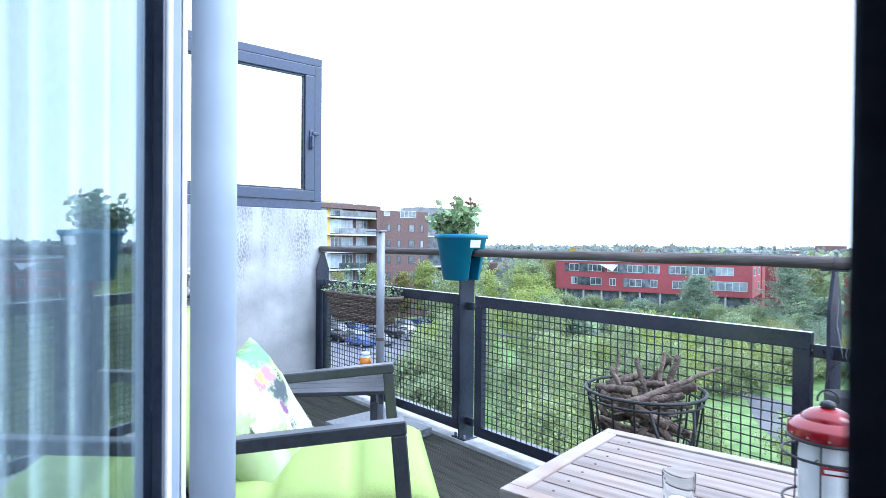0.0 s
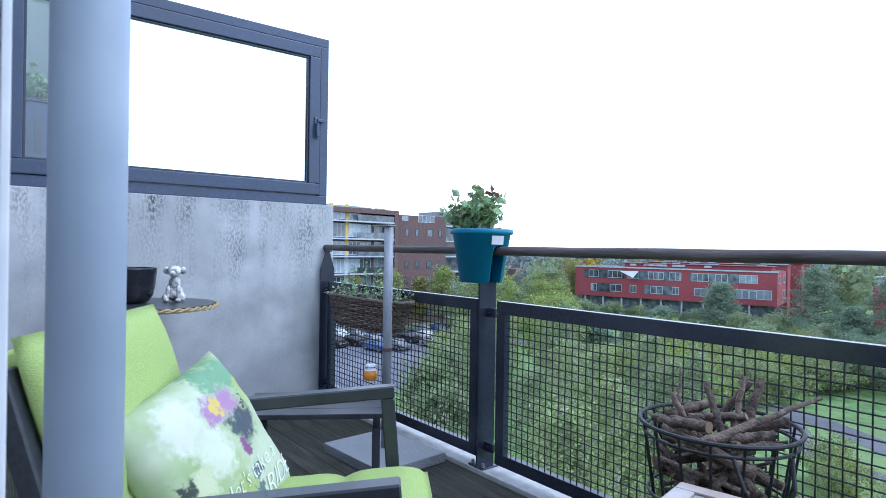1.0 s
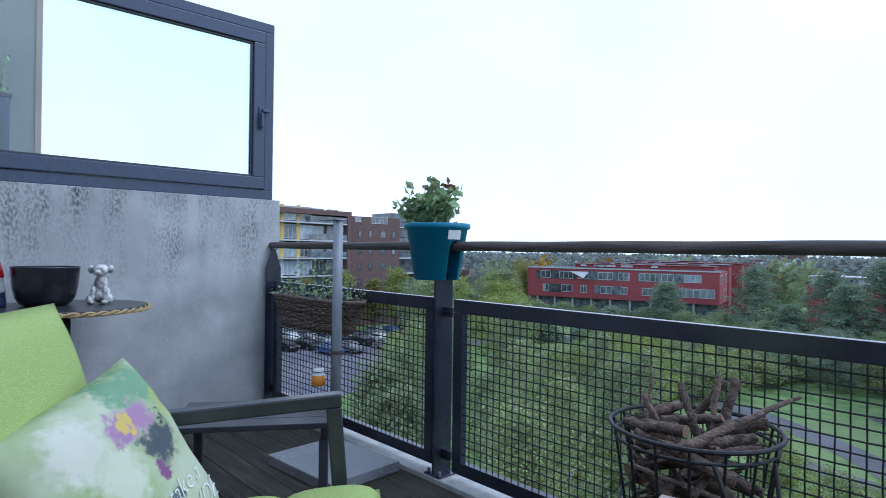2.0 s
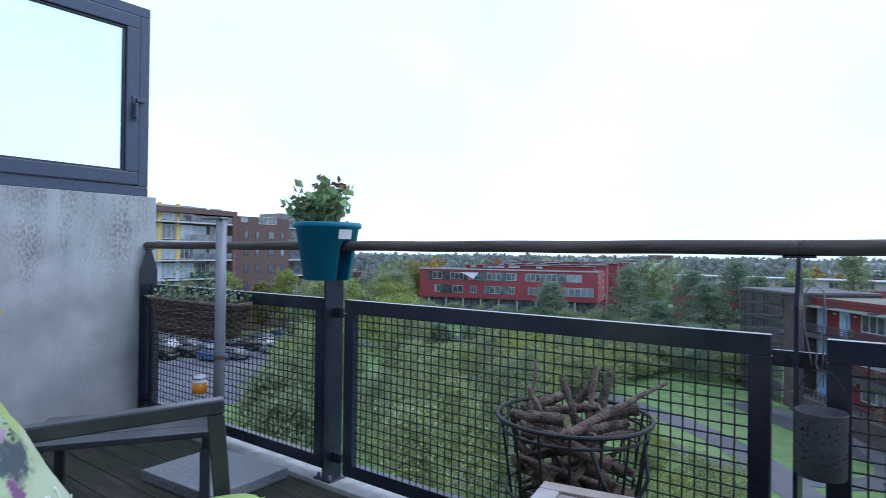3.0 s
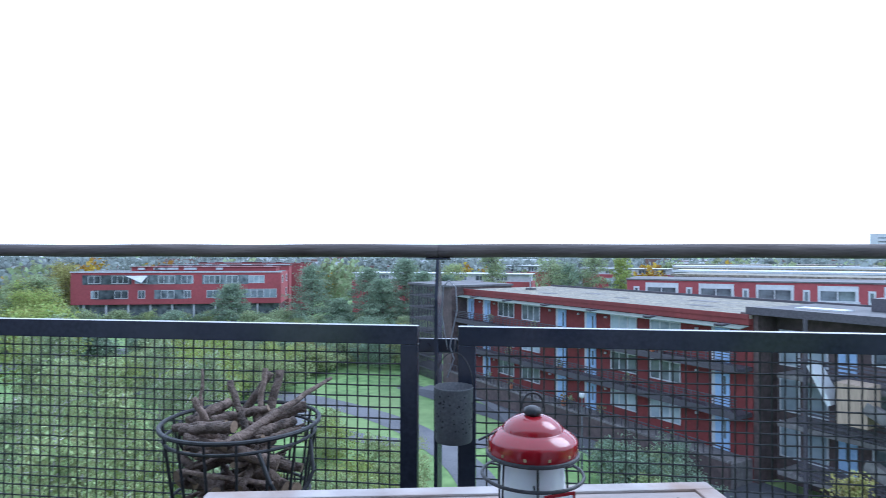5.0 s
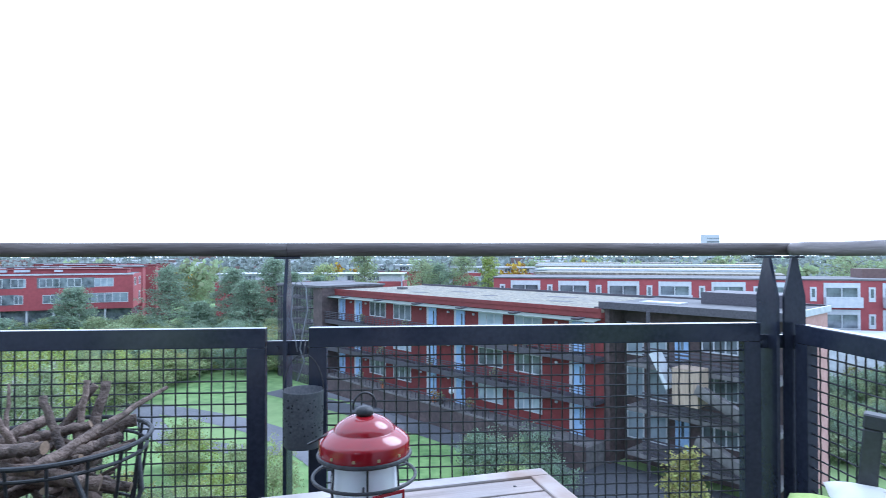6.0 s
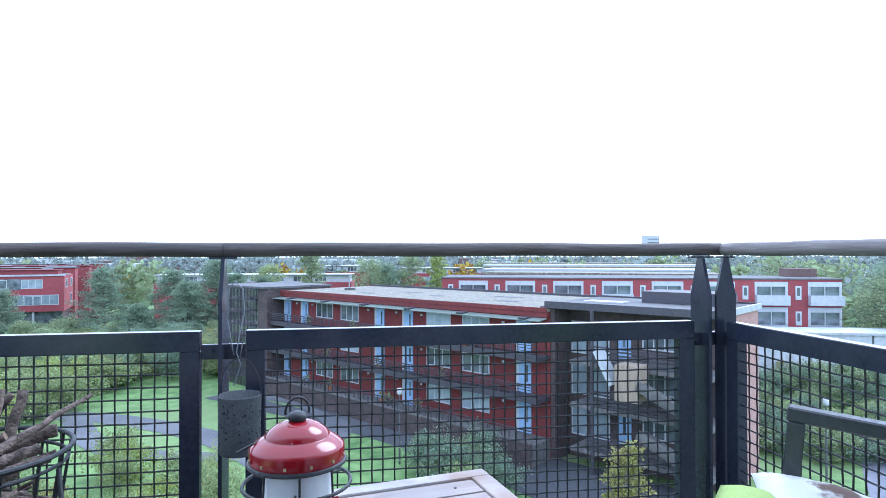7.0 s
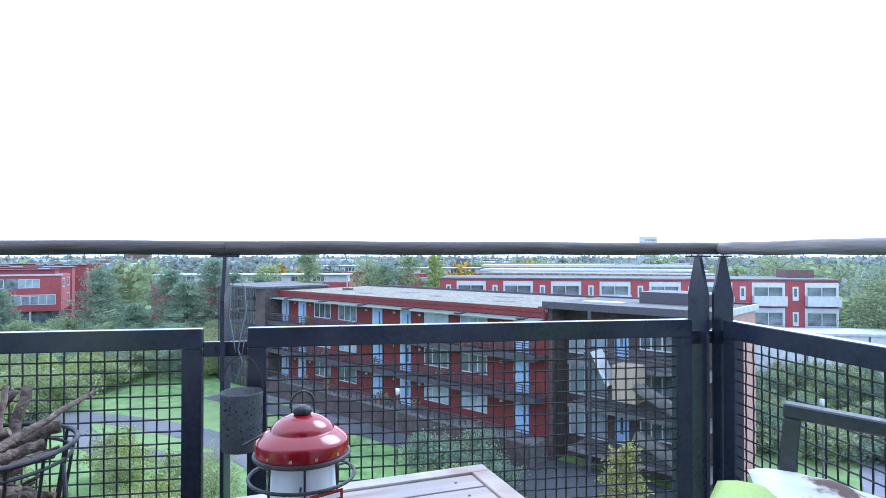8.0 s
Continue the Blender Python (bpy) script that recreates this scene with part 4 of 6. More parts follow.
def tin_holder():
    t = thing("hanging_candle_holder", "grey pierced tin candle holder hanging by a wire from the railing", "candle holder", pose(4.083, -0.085, 0.555))
    part("tin", L([(0, 0.003), (0.062, 0.0), (0.0635, 0.004), (0.0665, 0.180), (0.0675, 0.184), (0.0655, 0.184), (0.0625, 0.008), (0, 0.008)], 36), M_TIN, t, smooth=True)
    random.seed(5)
    for k in range(60):
        a, z = random.uniform(math.pi, 2 * math.pi), random.uniform(0.03, 0.165)
        r = 0.0636 + 0.003 * z / 0.18
        part("hole", T([((r - 0.001) * math.cos(a), (r - 0.001) * math.sin(a), z), ((r + 0.0007) * math.cos(a), (r + 0.0007) * math.sin(a), z)], random.choice((0.0022, 0.003, 0.0038)), 6), M_GASKET, t)
    part("bail", T([(0.066 * math.cos(a), 0, 0.175 + 0.125 * math.sin(a)) for a in [math.pi * k / 20 for k in range(21)]], 0.0022, 6), M_IRON, t)
    part("hook", T([(0, 0, 0.298), (0.003, 0.01, 0.325), (0.0, 0.05, 0.345), (-0.004, 0.072, 0.33)], 0.002, 6), M_IRON, t)
    bm = bmesh.new()
    tube(bm, [(-0.03, 0.065, 0.30), (-0.05, 0.06, 0.42), (-0.045, 0.06, 0.52), (-0.025, 0.055, 0.545), (0.0, 0.055, 0.52), (0.005, 0.055, 0.44), (-0.01, 0.055, 0.37), (-0.02, 0.055, 0.31), (-0.005, 0.05, 0.27), (-0.03, 0.06, 0.20)], 0.0022, 6)
    solo("wire_loop", bm, M_POLE, "loose grey wire looped over the railing clamp", "wire", pose(4.083, -0.085, 0.555))


tin_holder()


def parasol_base():
    s = thing("parasol_base", "grey granite parasol base slab with steel tube on the decking", "parasol base", pose(1.475, -0.34, 0, 0, 0, 4))
    part("slab", B((-0.29, -0.24, 0.0), (0.29, 0.21, 0.055), 0.006), M_GRANITE, s)
    part("tube", T([(0, 0, 0.055), (0, 0, 0.62), (0, 0, 1.335)], 0.0265, 20), M_POLE, s, smooth=True)
    part("cap", B((-0.125, -0.03, 1.336), (0.03, 0.03, 1.345), 0.003), M_POLE, s)
    part("band", T([(0, 0, 0.612), (0, 0, 0.632)], 0.0285, 20), M_BROWNB, s, "reddish tape round the tube")


parasol_base()


def orange_jar():
    j = thing("hanging_jar", "small jar of orange liquid wired to the parasol tube", "jar", pose(1.40, -0.405, 0.44))
    part("contents", L([(0, 0.0), (0.034, 0.0), (0.038, 0.006), (0.038, 0.055), (0, 0.056)], 20), M_ORANGE, j, smooth=True)
    part("neck", L([(0.037, 0.0565), (0.030, 0.072), (0.030, 0.09), (0.0, 0.091)], 20), M_FROST, j, "clear neck", smooth=True)
    part("wire_ring", T(circle(0.0315, 0.076, 20) , 0.0018, 6, True), M_IRON, j)
    part("wire_arm", T([(0.022, 0.022, 0.076), (0.058, 0.05, 0.078)], 0.0018, 6), M_IRON, j)


orange_jar()


def leaf_quads(bm, centre, size, rng, up=0.3):
    """One leaf: a folded diamond of two faces."""
    d = Vector((rng.gauss(0, 1), rng.gauss(0, 1), rng.gauss(up, 0.7))).normalized()
    s = d.cross(Vector((rng.gauss(0, 1), rng.gauss(0, 1), rng.gauss(0, 1)))).normalized()
    nn = d.cross(s)
    c = Vector(centre)
    a = bm.verts.new(c - d * size * 0.5)
    b = bm.verts.new(c + s * size * 0.36 + nn * size * 0.12)
    e = bm.verts.new(c + d * size * 0.55)
    f = bm.verts.new(c - s * size * 0.36 + nn * size * 0.12)
    bm.faces.new((a, b, e))
    bm.faces.new((a, e, f))


def flower_pot():
    p = thing("flower_pot", "turquoise plastic pot straddling the handrail", "flower pot", pose(1.915, -0.012, 1.03) @ Matrix.Diagonal((1.05, 1.05, 1, 1)))
    bm = bmesh.new()
    n = 48
    prof = [(0.108, 0.0), (0.112, 0.003), (0.152, 0.262), (0.163, 0.265), (0.166, 0.272), (0.166, 0.288), (0.162, 0.292), (0.150, 0.290), (0.148, 0.262), (0.110, 0.02), (0.0, 0.02)]
    rings = []
    for r, z in prof:
        rings.append([bm.verts.new((r * math.cos(2 * math.pi * k / n), r * math.sin(2 * math.pi * k / n), z)) for k in range(n)] if r else [bm.verts.new((0, 0, z))])
    for a, b in zip(rings, rings[1:]):
        for j in range(n):
            f = list(dict.fromkeys([a[j % len(a)], a[(j + 1) % len(a)], b[(j + 1) % len(b)], b[j % len(b)]]))
            bm.faces.new(f)
    bm.faces.new(rings[0][::-1])
    bmesh.ops.recalc_face_normals(bm, faces=bm.faces)
    shell = part("shell", bm, M_BLUEPOT, p, smooth=True)
    cut = bmesh.new()
    outline = [(-0.037, -0.05), (0.037, -0.05)] + [(0.037 * math.cos(math.pi * k / 10), 0.165 + 0.037 * math.sin(math.pi * k / 10)) for k in range(11)]
    ends = [[cut.verts.new((x, y, z)) for y, z in outline] for x in (-0.3, 0.3)]
    cut.faces.new(ends[0])
    cut.faces.new(ends[1])
    for j in range(len(outline)):
        k = (j + 1) % len(outline)
        cut.faces.new((ends[0][j], ends[0][k], ends[1][k], ends[1][j]))
    bmesh.ops.recalc_face_normals(cut, faces=cut.faces)
    cme = mesh_of("slot", cut, M_BLUEPOT)
    # carve the slot into the mesh itself
    cob = new("slot", cme)
    cob.matrix_world = p.matrix_world.copy()
    md = shell.modifiers.new("slot", "BOOLEAN")
    md.operation, md.object, md.solver = "DIFFERENCE", cob, "EXACT"
    bpy.context.view_layer.update()
    dg = bpy.context.evaluated_depsgraph_get()
    baked = bpy.data.meshes.new_from_object(shell.evaluated_get(dg))
    shell.modifiers.clear()
    shell.data = baked
    bpy.data.objects.remove(cob)
    # dark inner walls of the slot
    bm = bmesh.new()
    arch = [(-0.0365, 0.003), (-0.0365, 0.165)] + [(-0.0365 * math.cos(a), 0.165 + 0.0365 * math.sin(a)) for a in [math.pi * k / 8 for k in range(1, 8)]] + [(0.0365, 0.165), (0.0365, 0.003)]
    for (ya, za), (yb, zb) in zip(arch, arch[1:]):
        ra, rb = 0.108 + 0.15 * za, 0.108 + 0.15 * zb
        xa, xb = math.sqrt(ra * ra - ya * ya) - 0.003, math.sqrt(rb * rb - yb * yb) - 0.003
        v = [bm.verts.new(q) for q in ((-xa, ya, za), (xa, ya, za), (xb, yb, zb), (-xb, yb, zb))]
        bm.faces.new(v)
    part("slot_lining", bm, M_BLUEPOT, p)
    part("price_label", B((-0.036, -0.0012, -0.024), (0.036, 0.0012, 0.024), 0.0008, pose(0.1475, -0.0205, 0.232, 8.5, 0, 82)), M_LABEL, p, "blank white label")
    part("soil", L([(0.146, 0.266), (0.08, 0.274), (0, 0.278)], 24), M_SOIL, p)
    g = thing("pot_plant", "leafy green plant with reddish tips in the turquoise pot", "plant", pose(1.915, -0.012, 1.30))
    rng = random.Random(7)
    stems, leaves, red = bmesh.new(), bmesh.new(), bmesh.new()
    tips = [(-0.20, -0.10, 0.12), (-0.15, -0.09, 0.09), (-0.17, -0.05, 0.06), (-0.10, -0.08, 0.14), (-0.06, -0.06, 0.08), (-0.12, 0.03, 0.05), (-0.19, -0.08, 0.17), (-0.14, -0.06, 0.20), (-0.06, 0.03, 0.22), (0.0, -0.02, 0.24), (0.04, 0.03, 0.23), (0.07, -0.04, 0.17), (-0.03, 0.08, 0.15),
            (0.03, -0.08, 0.12), (-0.09, -0.02, 0.16), (0.02, 0.0, 0.19), (-0.03, -0.05, 0.20), (0.06, 0.06, 0.20), (0.155, -0.03, 0.125), (0.12, 0.02, 0.11), (-0.10, 0.06, 0.10), (0.0, 0.05, 0.10)]
    for i, (x, y, z) in enumerate(tips):
        bx, by = x * 0.35, y * 0.35
        tube(stems, [(bx, by, -0.02), (bx + (x - bx) * 0.4, by + (y - by) * 0.4, z * 0.6), (x, y, z)], [0.0028, 0.0022, 0.0012], 5)
        for k in range(6 if i in (18, 19) else 26):
            f = rng.uniform(0.2, 1.05)
            c = (bx + (x - bx) * f + rng.gauss(0, 0.020), by + (y - by) * f + rng.gauss(0, 0.020), z * f + rng.gauss(0, 0.014))
            tgt = red if (f > 0.85 and i in (8, 10, 18) and rng.random() < 0.7) else leaves
            leaf_quads(tgt, c, rng.uniform(0.040, 0.074), rng)
    tagged(part("stems", stems, M_LEAF, g), kind="stuff")
    part("leaves", leaves, M_LEAF, g)
    part("red_leaves", red, M_LEAF_R, g, "reddish new leaves")


flower_pot()


def wicker_planter():
    # a boat-shaped basket that hangs on the inside of the panel
    x0, x1, yc, zt, zb = 0.46, 1.36, -0.135, 0.868, 0.678
    b = thing("wicker_planter", "brown wicker trough hung on the inside of the railing", "planter")
    rng = random.Random(3)
    def ring(z, f, n=56, wob=0.0, ph=0):
        cx, hx, hy = (x0 + x1) / 2, (x1 - x0) / 2 * f, 0.11 * (0.75 + 0.25 * f)
        pts = []
        for k in range(n):
            a = 2 * math.pi * k / n
            ca, sa = math.cos(a), math.sin(a)
            px = cx + hx * math.copysign(abs(ca) ** 0.55, ca)
            py = yc + hy * math.copysign(abs(sa) ** 0.55, sa)
            o = wob * (1 if (k + ph) % 2 else -1)
            pts.append((px + o * ca, py + o * sa, z + rng.uniform(-0.0015, 0.0015)))
        return pts
    bm = bmesh.new()
    for i in range(15):
        f = i / 14
        tube(bm, ring(zb + (zt - zb) * f, 0.74 + 0.26 * f, wob=0.006, ph=i), 0.0075, 5, True)
    part("weave", bm, M_WICK, b)
    part("rim", T(ring(zt + 0.004, 1.02), 0.012, 8, True), M_WICK, b)
    bm = bmesh.new()
    vs = [bm.verts.new(p) for p in ring(zb + 0.004, 0.73)]
    bm.faces.new(vs)
    part("bottom", bm, M_WICK, b)
    bm = bmesh.new()
    vs = [bm.verts.new(p) for p in ring(zt - 0.03, 0.96)]
    bm.faces.new(vs)
    part("soil", bm, M_SOIL, b)
    for x in (0.65, 1.16):
        part("hanger", T([(x, -0.022, 0.85), (x, -0.024, 0.94), (x, 0.0, 0.952), (x, 0.026, 0.94)], 0.003, 6), M_IRON, b)
    part("hoop_handle", T([(1.30 + 0.03 * math.cos(a), -0.09, 0.875 + 0.065 * math.sin(a)) for a in [math.pi * k / 12 for k in range(13)]], 0.003, 6), M_IRON, b)
    p = thing("trough_plants", "straggling green and grey plants in the wicker trough", "plant")
    leaves, grey, stems = bmesh.new(), bmesh.new(), bmesh.new()
    for k in range(420):
        c = (rng.uniform(x0 - 0.02, x1 - 0.02), yc + rng.gauss(0, 0.06), zt + abs(rng.gauss(0.0, 0.03)))
        leaf_quads(leaves if rng.random() < 0.6 else grey, c, rng.uniform(0.018, 0.035), rng)
    for x, h in ((0.56, 0.12), (0.70, 0.21), (0.76, 0.12), (0.90, 0.24), (0.97, 0.22), (1.08, 0.14), (1.18, 0.10), (1.25, 0.13)):
        tip = (x + rng.uniform(-0.03, 0.03), yc + rng.uniform(-0.03, 0.03), zt + h)
        tube(stems, [(x, yc, zt - 0.03), tip], [0.002, 0.001], 5)
        for q in range(26):
            f = rng.uniform(0.3, 1.05)
            leaf_quads(leaves, (x + (tip[0] - x) * f + rng.gauss(0, 0.012), yc + (tip[1] - yc) * f + rng.gauss(0, 0.012), zt - 0.03 + (h + 0.03) * f), rng.uniform(0.014, 0.026), rng)
    part("leaves", leaves, M_LEAF, p)
    part("grey_leaves", grey, M_TIN, p, "grey-green dry leaves")
    tagged(part("stems", stems, M_LEAF, p), kind="stuff")


wicker_planter()


def round_table():
    cx, cy, z = 0.46, -1.43, 0.855
    t = thing("round_table", "dark round table with a rope edge against the wall", "table", pose(cx, cy, 0))
    part("tabletop", L([(0, z - 0.03), (0.395, z - 0.03), (0.40, z - 0.026), (0.40, z - 0.004), (0.396, z), (0, z)], 48), M_CHAIR, t, smooth=False)
    bm = bmesh.new()
    for ph in (0, math.pi):
        tube(bm, [((0.412 + 0.007 * math.cos(k * 0.9 + ph)) * math.cos(2 * math.pi * k / 140), (0.412 + 0.007 * math.cos(k * 0.9 + ph)) * math.sin(2 * math.pi * k / 140), z - 0.016 + 0.008 * math.sin(k * 0.9 + ph)) for k in range(140)], 0.008, 5, True)
    part("rope_edge", bm, M_ROPE, t, "twisted straw rope")
    part("column", T([(0, 0, 0.03), (0, 0, z - 0.03)], 0.03, 14), M_IRON, t, smooth=True)
    for k in range(4):
        a = math.pi / 4 + k * math.pi / 2
        part("foot", T([(0.02 * math.cos(a), 0.02 * math.sin(a), 0.06), (0.25 * math.cos(a), 0.25 * math.sin(a), 0.016)], 0.016, 8), M_IRON, t)
    bowl = thing("planter_bowl", "black glazed bowl on the round table", "bowl", pose(cx - 0.06, cy - 0.08, z))
    part("bowl", L([(0, 0.0), (0.095, 0.0), (0.118, 0.010), (0.140, 0.045), (0.152, 0.095), (0.157, 0.150), (0.162, 0.205), (0.163, 0.212), (0.150, 0.212), (0.146, 0.15), (0.09, 0.02), (0, 0.02)], 36), M_DARKPOT, bowl, smooth=True)
    part("soil", L([(0.146, 0.160), (0, 0.172)], 24), M_SOIL, bowl)
    # a cast dog with floppy ears: one plain mesh
    bm = bmesh.new()
    def ball(c, r, s=(1, 1, 1)):
        bmesh.ops.create_icosphere(bm, subdivisions=2, radius=r, matrix=Matrix.Translation(c) @ Matrix.Diagonal((*s, 1)))
    ball((0, 0, 0.045), 0.042, (1.0, 1.15, 1.05))
    ball((0, 0.012, 0.095), 0.032, (0.95, 0.9, 1.45))
    ball((0, 0.02, 0.162), 0.035, (1.05, 1.0, 0.85))
    ball((0, 0.055, 0.150), 0.019, (1.0, 1.1, 0.8))
    for s in (-1, 1):
        ball((s * 0.043, 0.012, 0.165), 0.022, (0.7, 0.7, 0.95))
        ball((s * 0.026, 0.035, 0.05), 0.014, (0.9, 0.9, 3.0))
        ball((s * 0.03, 0.055, 0.012), 0.016, (0.9, 1.5, 0.7))
        ball((s * 0.04, 0.02, 0.025), 0.025, (0.8, 1.3, 0.9))
    solo("dog_figurine", bm, M_SPOT, "small white dog figurine with black spots on the round table", "figurine", pose(cx - 0.03, cy + 0.185, z, 0, 0, -120) @ Matrix.Scale(1.18, 4), smooth=True)


round_table()


def gnome():
    """A cast garden figure: one plain mesh in painted bands."""
    bm = bmesh.new()
    rows = [(0.0, 0.0, 1), (0.045, 0.0, 1), (0.048, 0.03, 1), (0.042, 0.075, 1), (0.047, 0.08, 0), (0.040, 0.115, 0), (0.036, 0.13, 0), (0.034, 0.155, 2), (0.037, 0.165, 3), (0.030, 0.20, 3), (0.018, 0.245, 3), (0.0, 0.285, 3)]
    lathe(bm, [(r, z) for r, z, _ in rows], 18)
    for f in bm.faces:
        z = f.calc_center_median().z
        f.material_index = 1 if z < 0.078 else (0 if z < 0.16 else 2)
    me_mats = [M_STONE, car_navy, M_RED]
    solo("garden_gnome", bm, me_mats, "small garden gnome figurine with a pointed red hat", "figurine", pose(0.40, -1.73, 0.855), smooth=True)


car_navy = material("navy_paint", (0.02, 0.03, 0.08), (0.03, 0.045, 0.11), 0.5, 20, bump=0.05)
gnome()

# ---- decking boards, one by one ----
def decking():
    d = thing("decking", "dark weathered ribbed wooden decking boards", "decking", kind="structure")
    w, gap, x0, x1 = 0.140, 0.006, 0.006, X_SIDE - 0.03
    bm = bmesh.new()
    prof = [(-w / 2, -0.034), (-w / 2, -0.004), (-w / 2 + 0.004, 0.0)]
    n = 11
    pitch = (w - 0.012) / n
    for k in range(n):
        a = -w / 2 + 0.006 + k * pitch
        prof += [(a + pitch * 0.15, 0.0), (a + pitch * 0.3, -0.003), (a + pitch * 0.7, -0.003), (a + pitch * 0.85, 0.0)]
    prof += [(w / 2 - 0.004, 0.0), (w / 2, -0.004), (w / 2, -0.034)]
    a = [bm.verts.new((0, y, z)) for y, z in prof]
    b = [bm.verts.new((x1 - x0, y, z)) for y, z in prof]
    for i in range(len(prof)):
        j = (i + 1) % len(prof)
        bm.faces.new((a[i], b[i], b[j], a[j]))
    bm.faces.new(a)
    bm.faces.new(b[::-1])
    bmesh.ops.recalc_face_normals(bm, faces=bm.faces)
    me = mesh_of("board", bm, M_DECK)
    y = -0.078 - w / 2
    while y > Y_WALL + w / 2 + 0.02:
        part("board", me, None, d, m=pose(x0, y, 0.0))
        y -= w + gap


decking()

# ---- the ground and the park ----
def sheet(name, pts, z, mat, label, category):
    bm = bmesh.new()
    bm.faces.new([bm.verts.new((x, y, z)) for x, y in pts])
    bmesh.ops.recalc_face_normals(bm, faces=bm.faces)
    for f in bm.faces:
        if f.normal.z < 0:
            f.normal_flip()
    return solo(name, bm, mat, label, category, kind="structure")


sheet("ground", [(-2500, -2500), (2500, -2500), (2500, 3500), (-2500, 3500)], GROUND, M_GRASS, "green park lawn and land reaching the horizon", "ground")


def ribbon(name, pts, width, z, mat, label, category):
    bm = bmesh.new()
    ps = []
    for i in range(len(pts) - 1):
        p0, p1 = Vector(pts[max(i - 1, 0)]), Vector(pts[i])
        p2, p3 = Vector(pts[i + 1]), Vector(pts[min(i + 2, len(pts) - 1)])
        for k in range(8):
            t = k / 8
            ps.append(0.5 * (2 * p1 + (p2 - p0) * t + (2 * p0 - 5 * p1 + 4 * p2 - p3) * t * t + (3 * p1 - p0 - 3 * p2 + p3) * t ** 3))
    ps.append(Vector(pts[-1]))
    prev = None
    for i, p in enumerate(ps):
        d = (ps[min(i + 1, len(ps) - 1)] - ps[max(i - 1, 0)]).normalized()
        s = Vector((-d.y, d.x)) * width / 2
        cur = [bm.verts.new((p.x + s.x, p.y + s.y, z)), bm.verts.new((p.x - s.x, p.y - s.y, z))]
        if prev:
            bm.faces.new((prev[0], prev[1], cur[1], cur[0]))
        prev = cur
    for f in bm.faces:
        f.normal_update()
        if f.normal.z < 0:
            f.normal_flip()
    return solo(name, bm, mat, label, category, kind="structure")


ribbon("path_1", [(-40, 52), (-22, 55), (-8, 48), (0, 38), (3, 28), (4, 18), (2, 8)], 2.6, GROUND + 0.03, M_ASPH, "grey asphalt park path", "path")
ribbon("path_2", [(-18, 53), (-12, 44), (-2, 41), (4, 45), (1, 55), (-6, 60)], 2.0, GROUND + 0.034, M_ASPH, "grey asphalt park path", "path")
ribbon("road", [(-8, 60), (6, 46), (16, 33), (26, 21), (36, 8), (44, -6)], 2.6, GROUND + 0.03, M_LANE, "dark asphalt lane along the flats", "road")
ribbon("path_3", [(66, 44), (48, 37), (39, 31), (30, 18), (26, 0)], 3.0, GROUND + 0.036, M_PAVE, "pale paved garden path", "path")
sheet("pavement", [(-80, 14), (-40, 18), (-46, 36), (-60, 62), (-80, 62)], GROUND + 0.03, M_PAVE, "grey paved parking place", "pavement")
ribbon("road_2", [(-60, 60), (-44, 90), (-20, 98), (30, 96), (60, 90)], 5.0, GROUND + 0.03, M_ASPH, "grey asphalt street", "road")


sheet("pavement_2", [(-3.2, 61.6), (-0.9, 58.6), (2.4, 52.2), (6.2, 46.4), (9.2, 41.0), (12.0, 36.0), (17.6, 26.5), (26, 28), (18.4, 37.2)], GROUND + 0.042, M_LANE, "dark paved strip along the flats", "pavement")


# ---- buildings ----
def frame_at(a, b):
    """Local axes of a facade seen from a to b: x along it, y into the building, z up."""
    d = (Vector((*b, 0)) - Vector((*a, 0))).normalized()
    return Matrix(((d.x, -d.y, 0, a[0]), (d.y, d.x, 0, a[1]), (0, 0, 1, 0), (0, 0, 0, 1))), (Vector(b) - Vector(a)).length


PANE_CACHE = {}


def window_of(parent, x, z, w, h, y=0.0, mullions=2, frame=M_WHITEP, pane=M_WPANE, name="window"):
    """A framed window whose pane lies behind its frame, proud of the wall by 4 cm."""
    key = (round(w, 2), round(h, 2), mullions, frame.name, pane.name)
    if key not in PANE_CACHE:
        bm = bmesh.new()
        t = 0.09
        box(bm, (0, -0.05, 0), (w, 0.03, t))
        box(bm, (0, -0.05, h - t), (w, 0.03, h))
        for k in range(mullions + 1):
            xx = (w - t) * k / mullions
            box(bm, (xx, -0.045, t), (xx + t, 0.03, h - t))
        bp = bmesh.new()
        box(bp, (t * 0.5, -0.02, t * 0.5), (w - t * 0.5, 0.025, h - t * 0.5))
        PANE_CACHE[key] = (mesh_of("window_frame", bm, frame), mesh_of("pane", bp, pane))
    fm, pm = PANE_CACHE[key]
    f = part(name, fm, None, parent, m=pose(x, y, z))
    part("pane", pm, None, f)
    return f


def gallery_pot(at, kind):
    """A potted plant on a gallery floor."""
    rng = random.Random(int(at.x * 31 + at.z * 17))
    p = thing("potted_plant", ("green plant in a terracotta pot on the gallery", "orange-flowered plant in a pot on the gallery", "green plant in a grey pot on the gallery")[kind], "plant", Matrix.Translation(at), "gallery plants")
    part("pot", L([(0, 0), (0.16, 0), (0.22, 0.34), (0.19, 0.34), (0, 0.30)], 14), M_TERRA if kind < 2 else M_CONCF, p)
    bm = bmesh.new()
    for k in range(90):
        a, r = rng.uniform(0, 6.28), rng.uniform(0.02, 0.38)
        leaf_quads(bm, (r * math.cos(a), r * math.sin(a), 0.36 + rng.uniform(0, 0.75) * (1.05 - r)), rng.uniform(0.10, 0.18), rng)
    part("leaves", bm, M_F_ORNG if kind == 1 else M_F_MID, p)


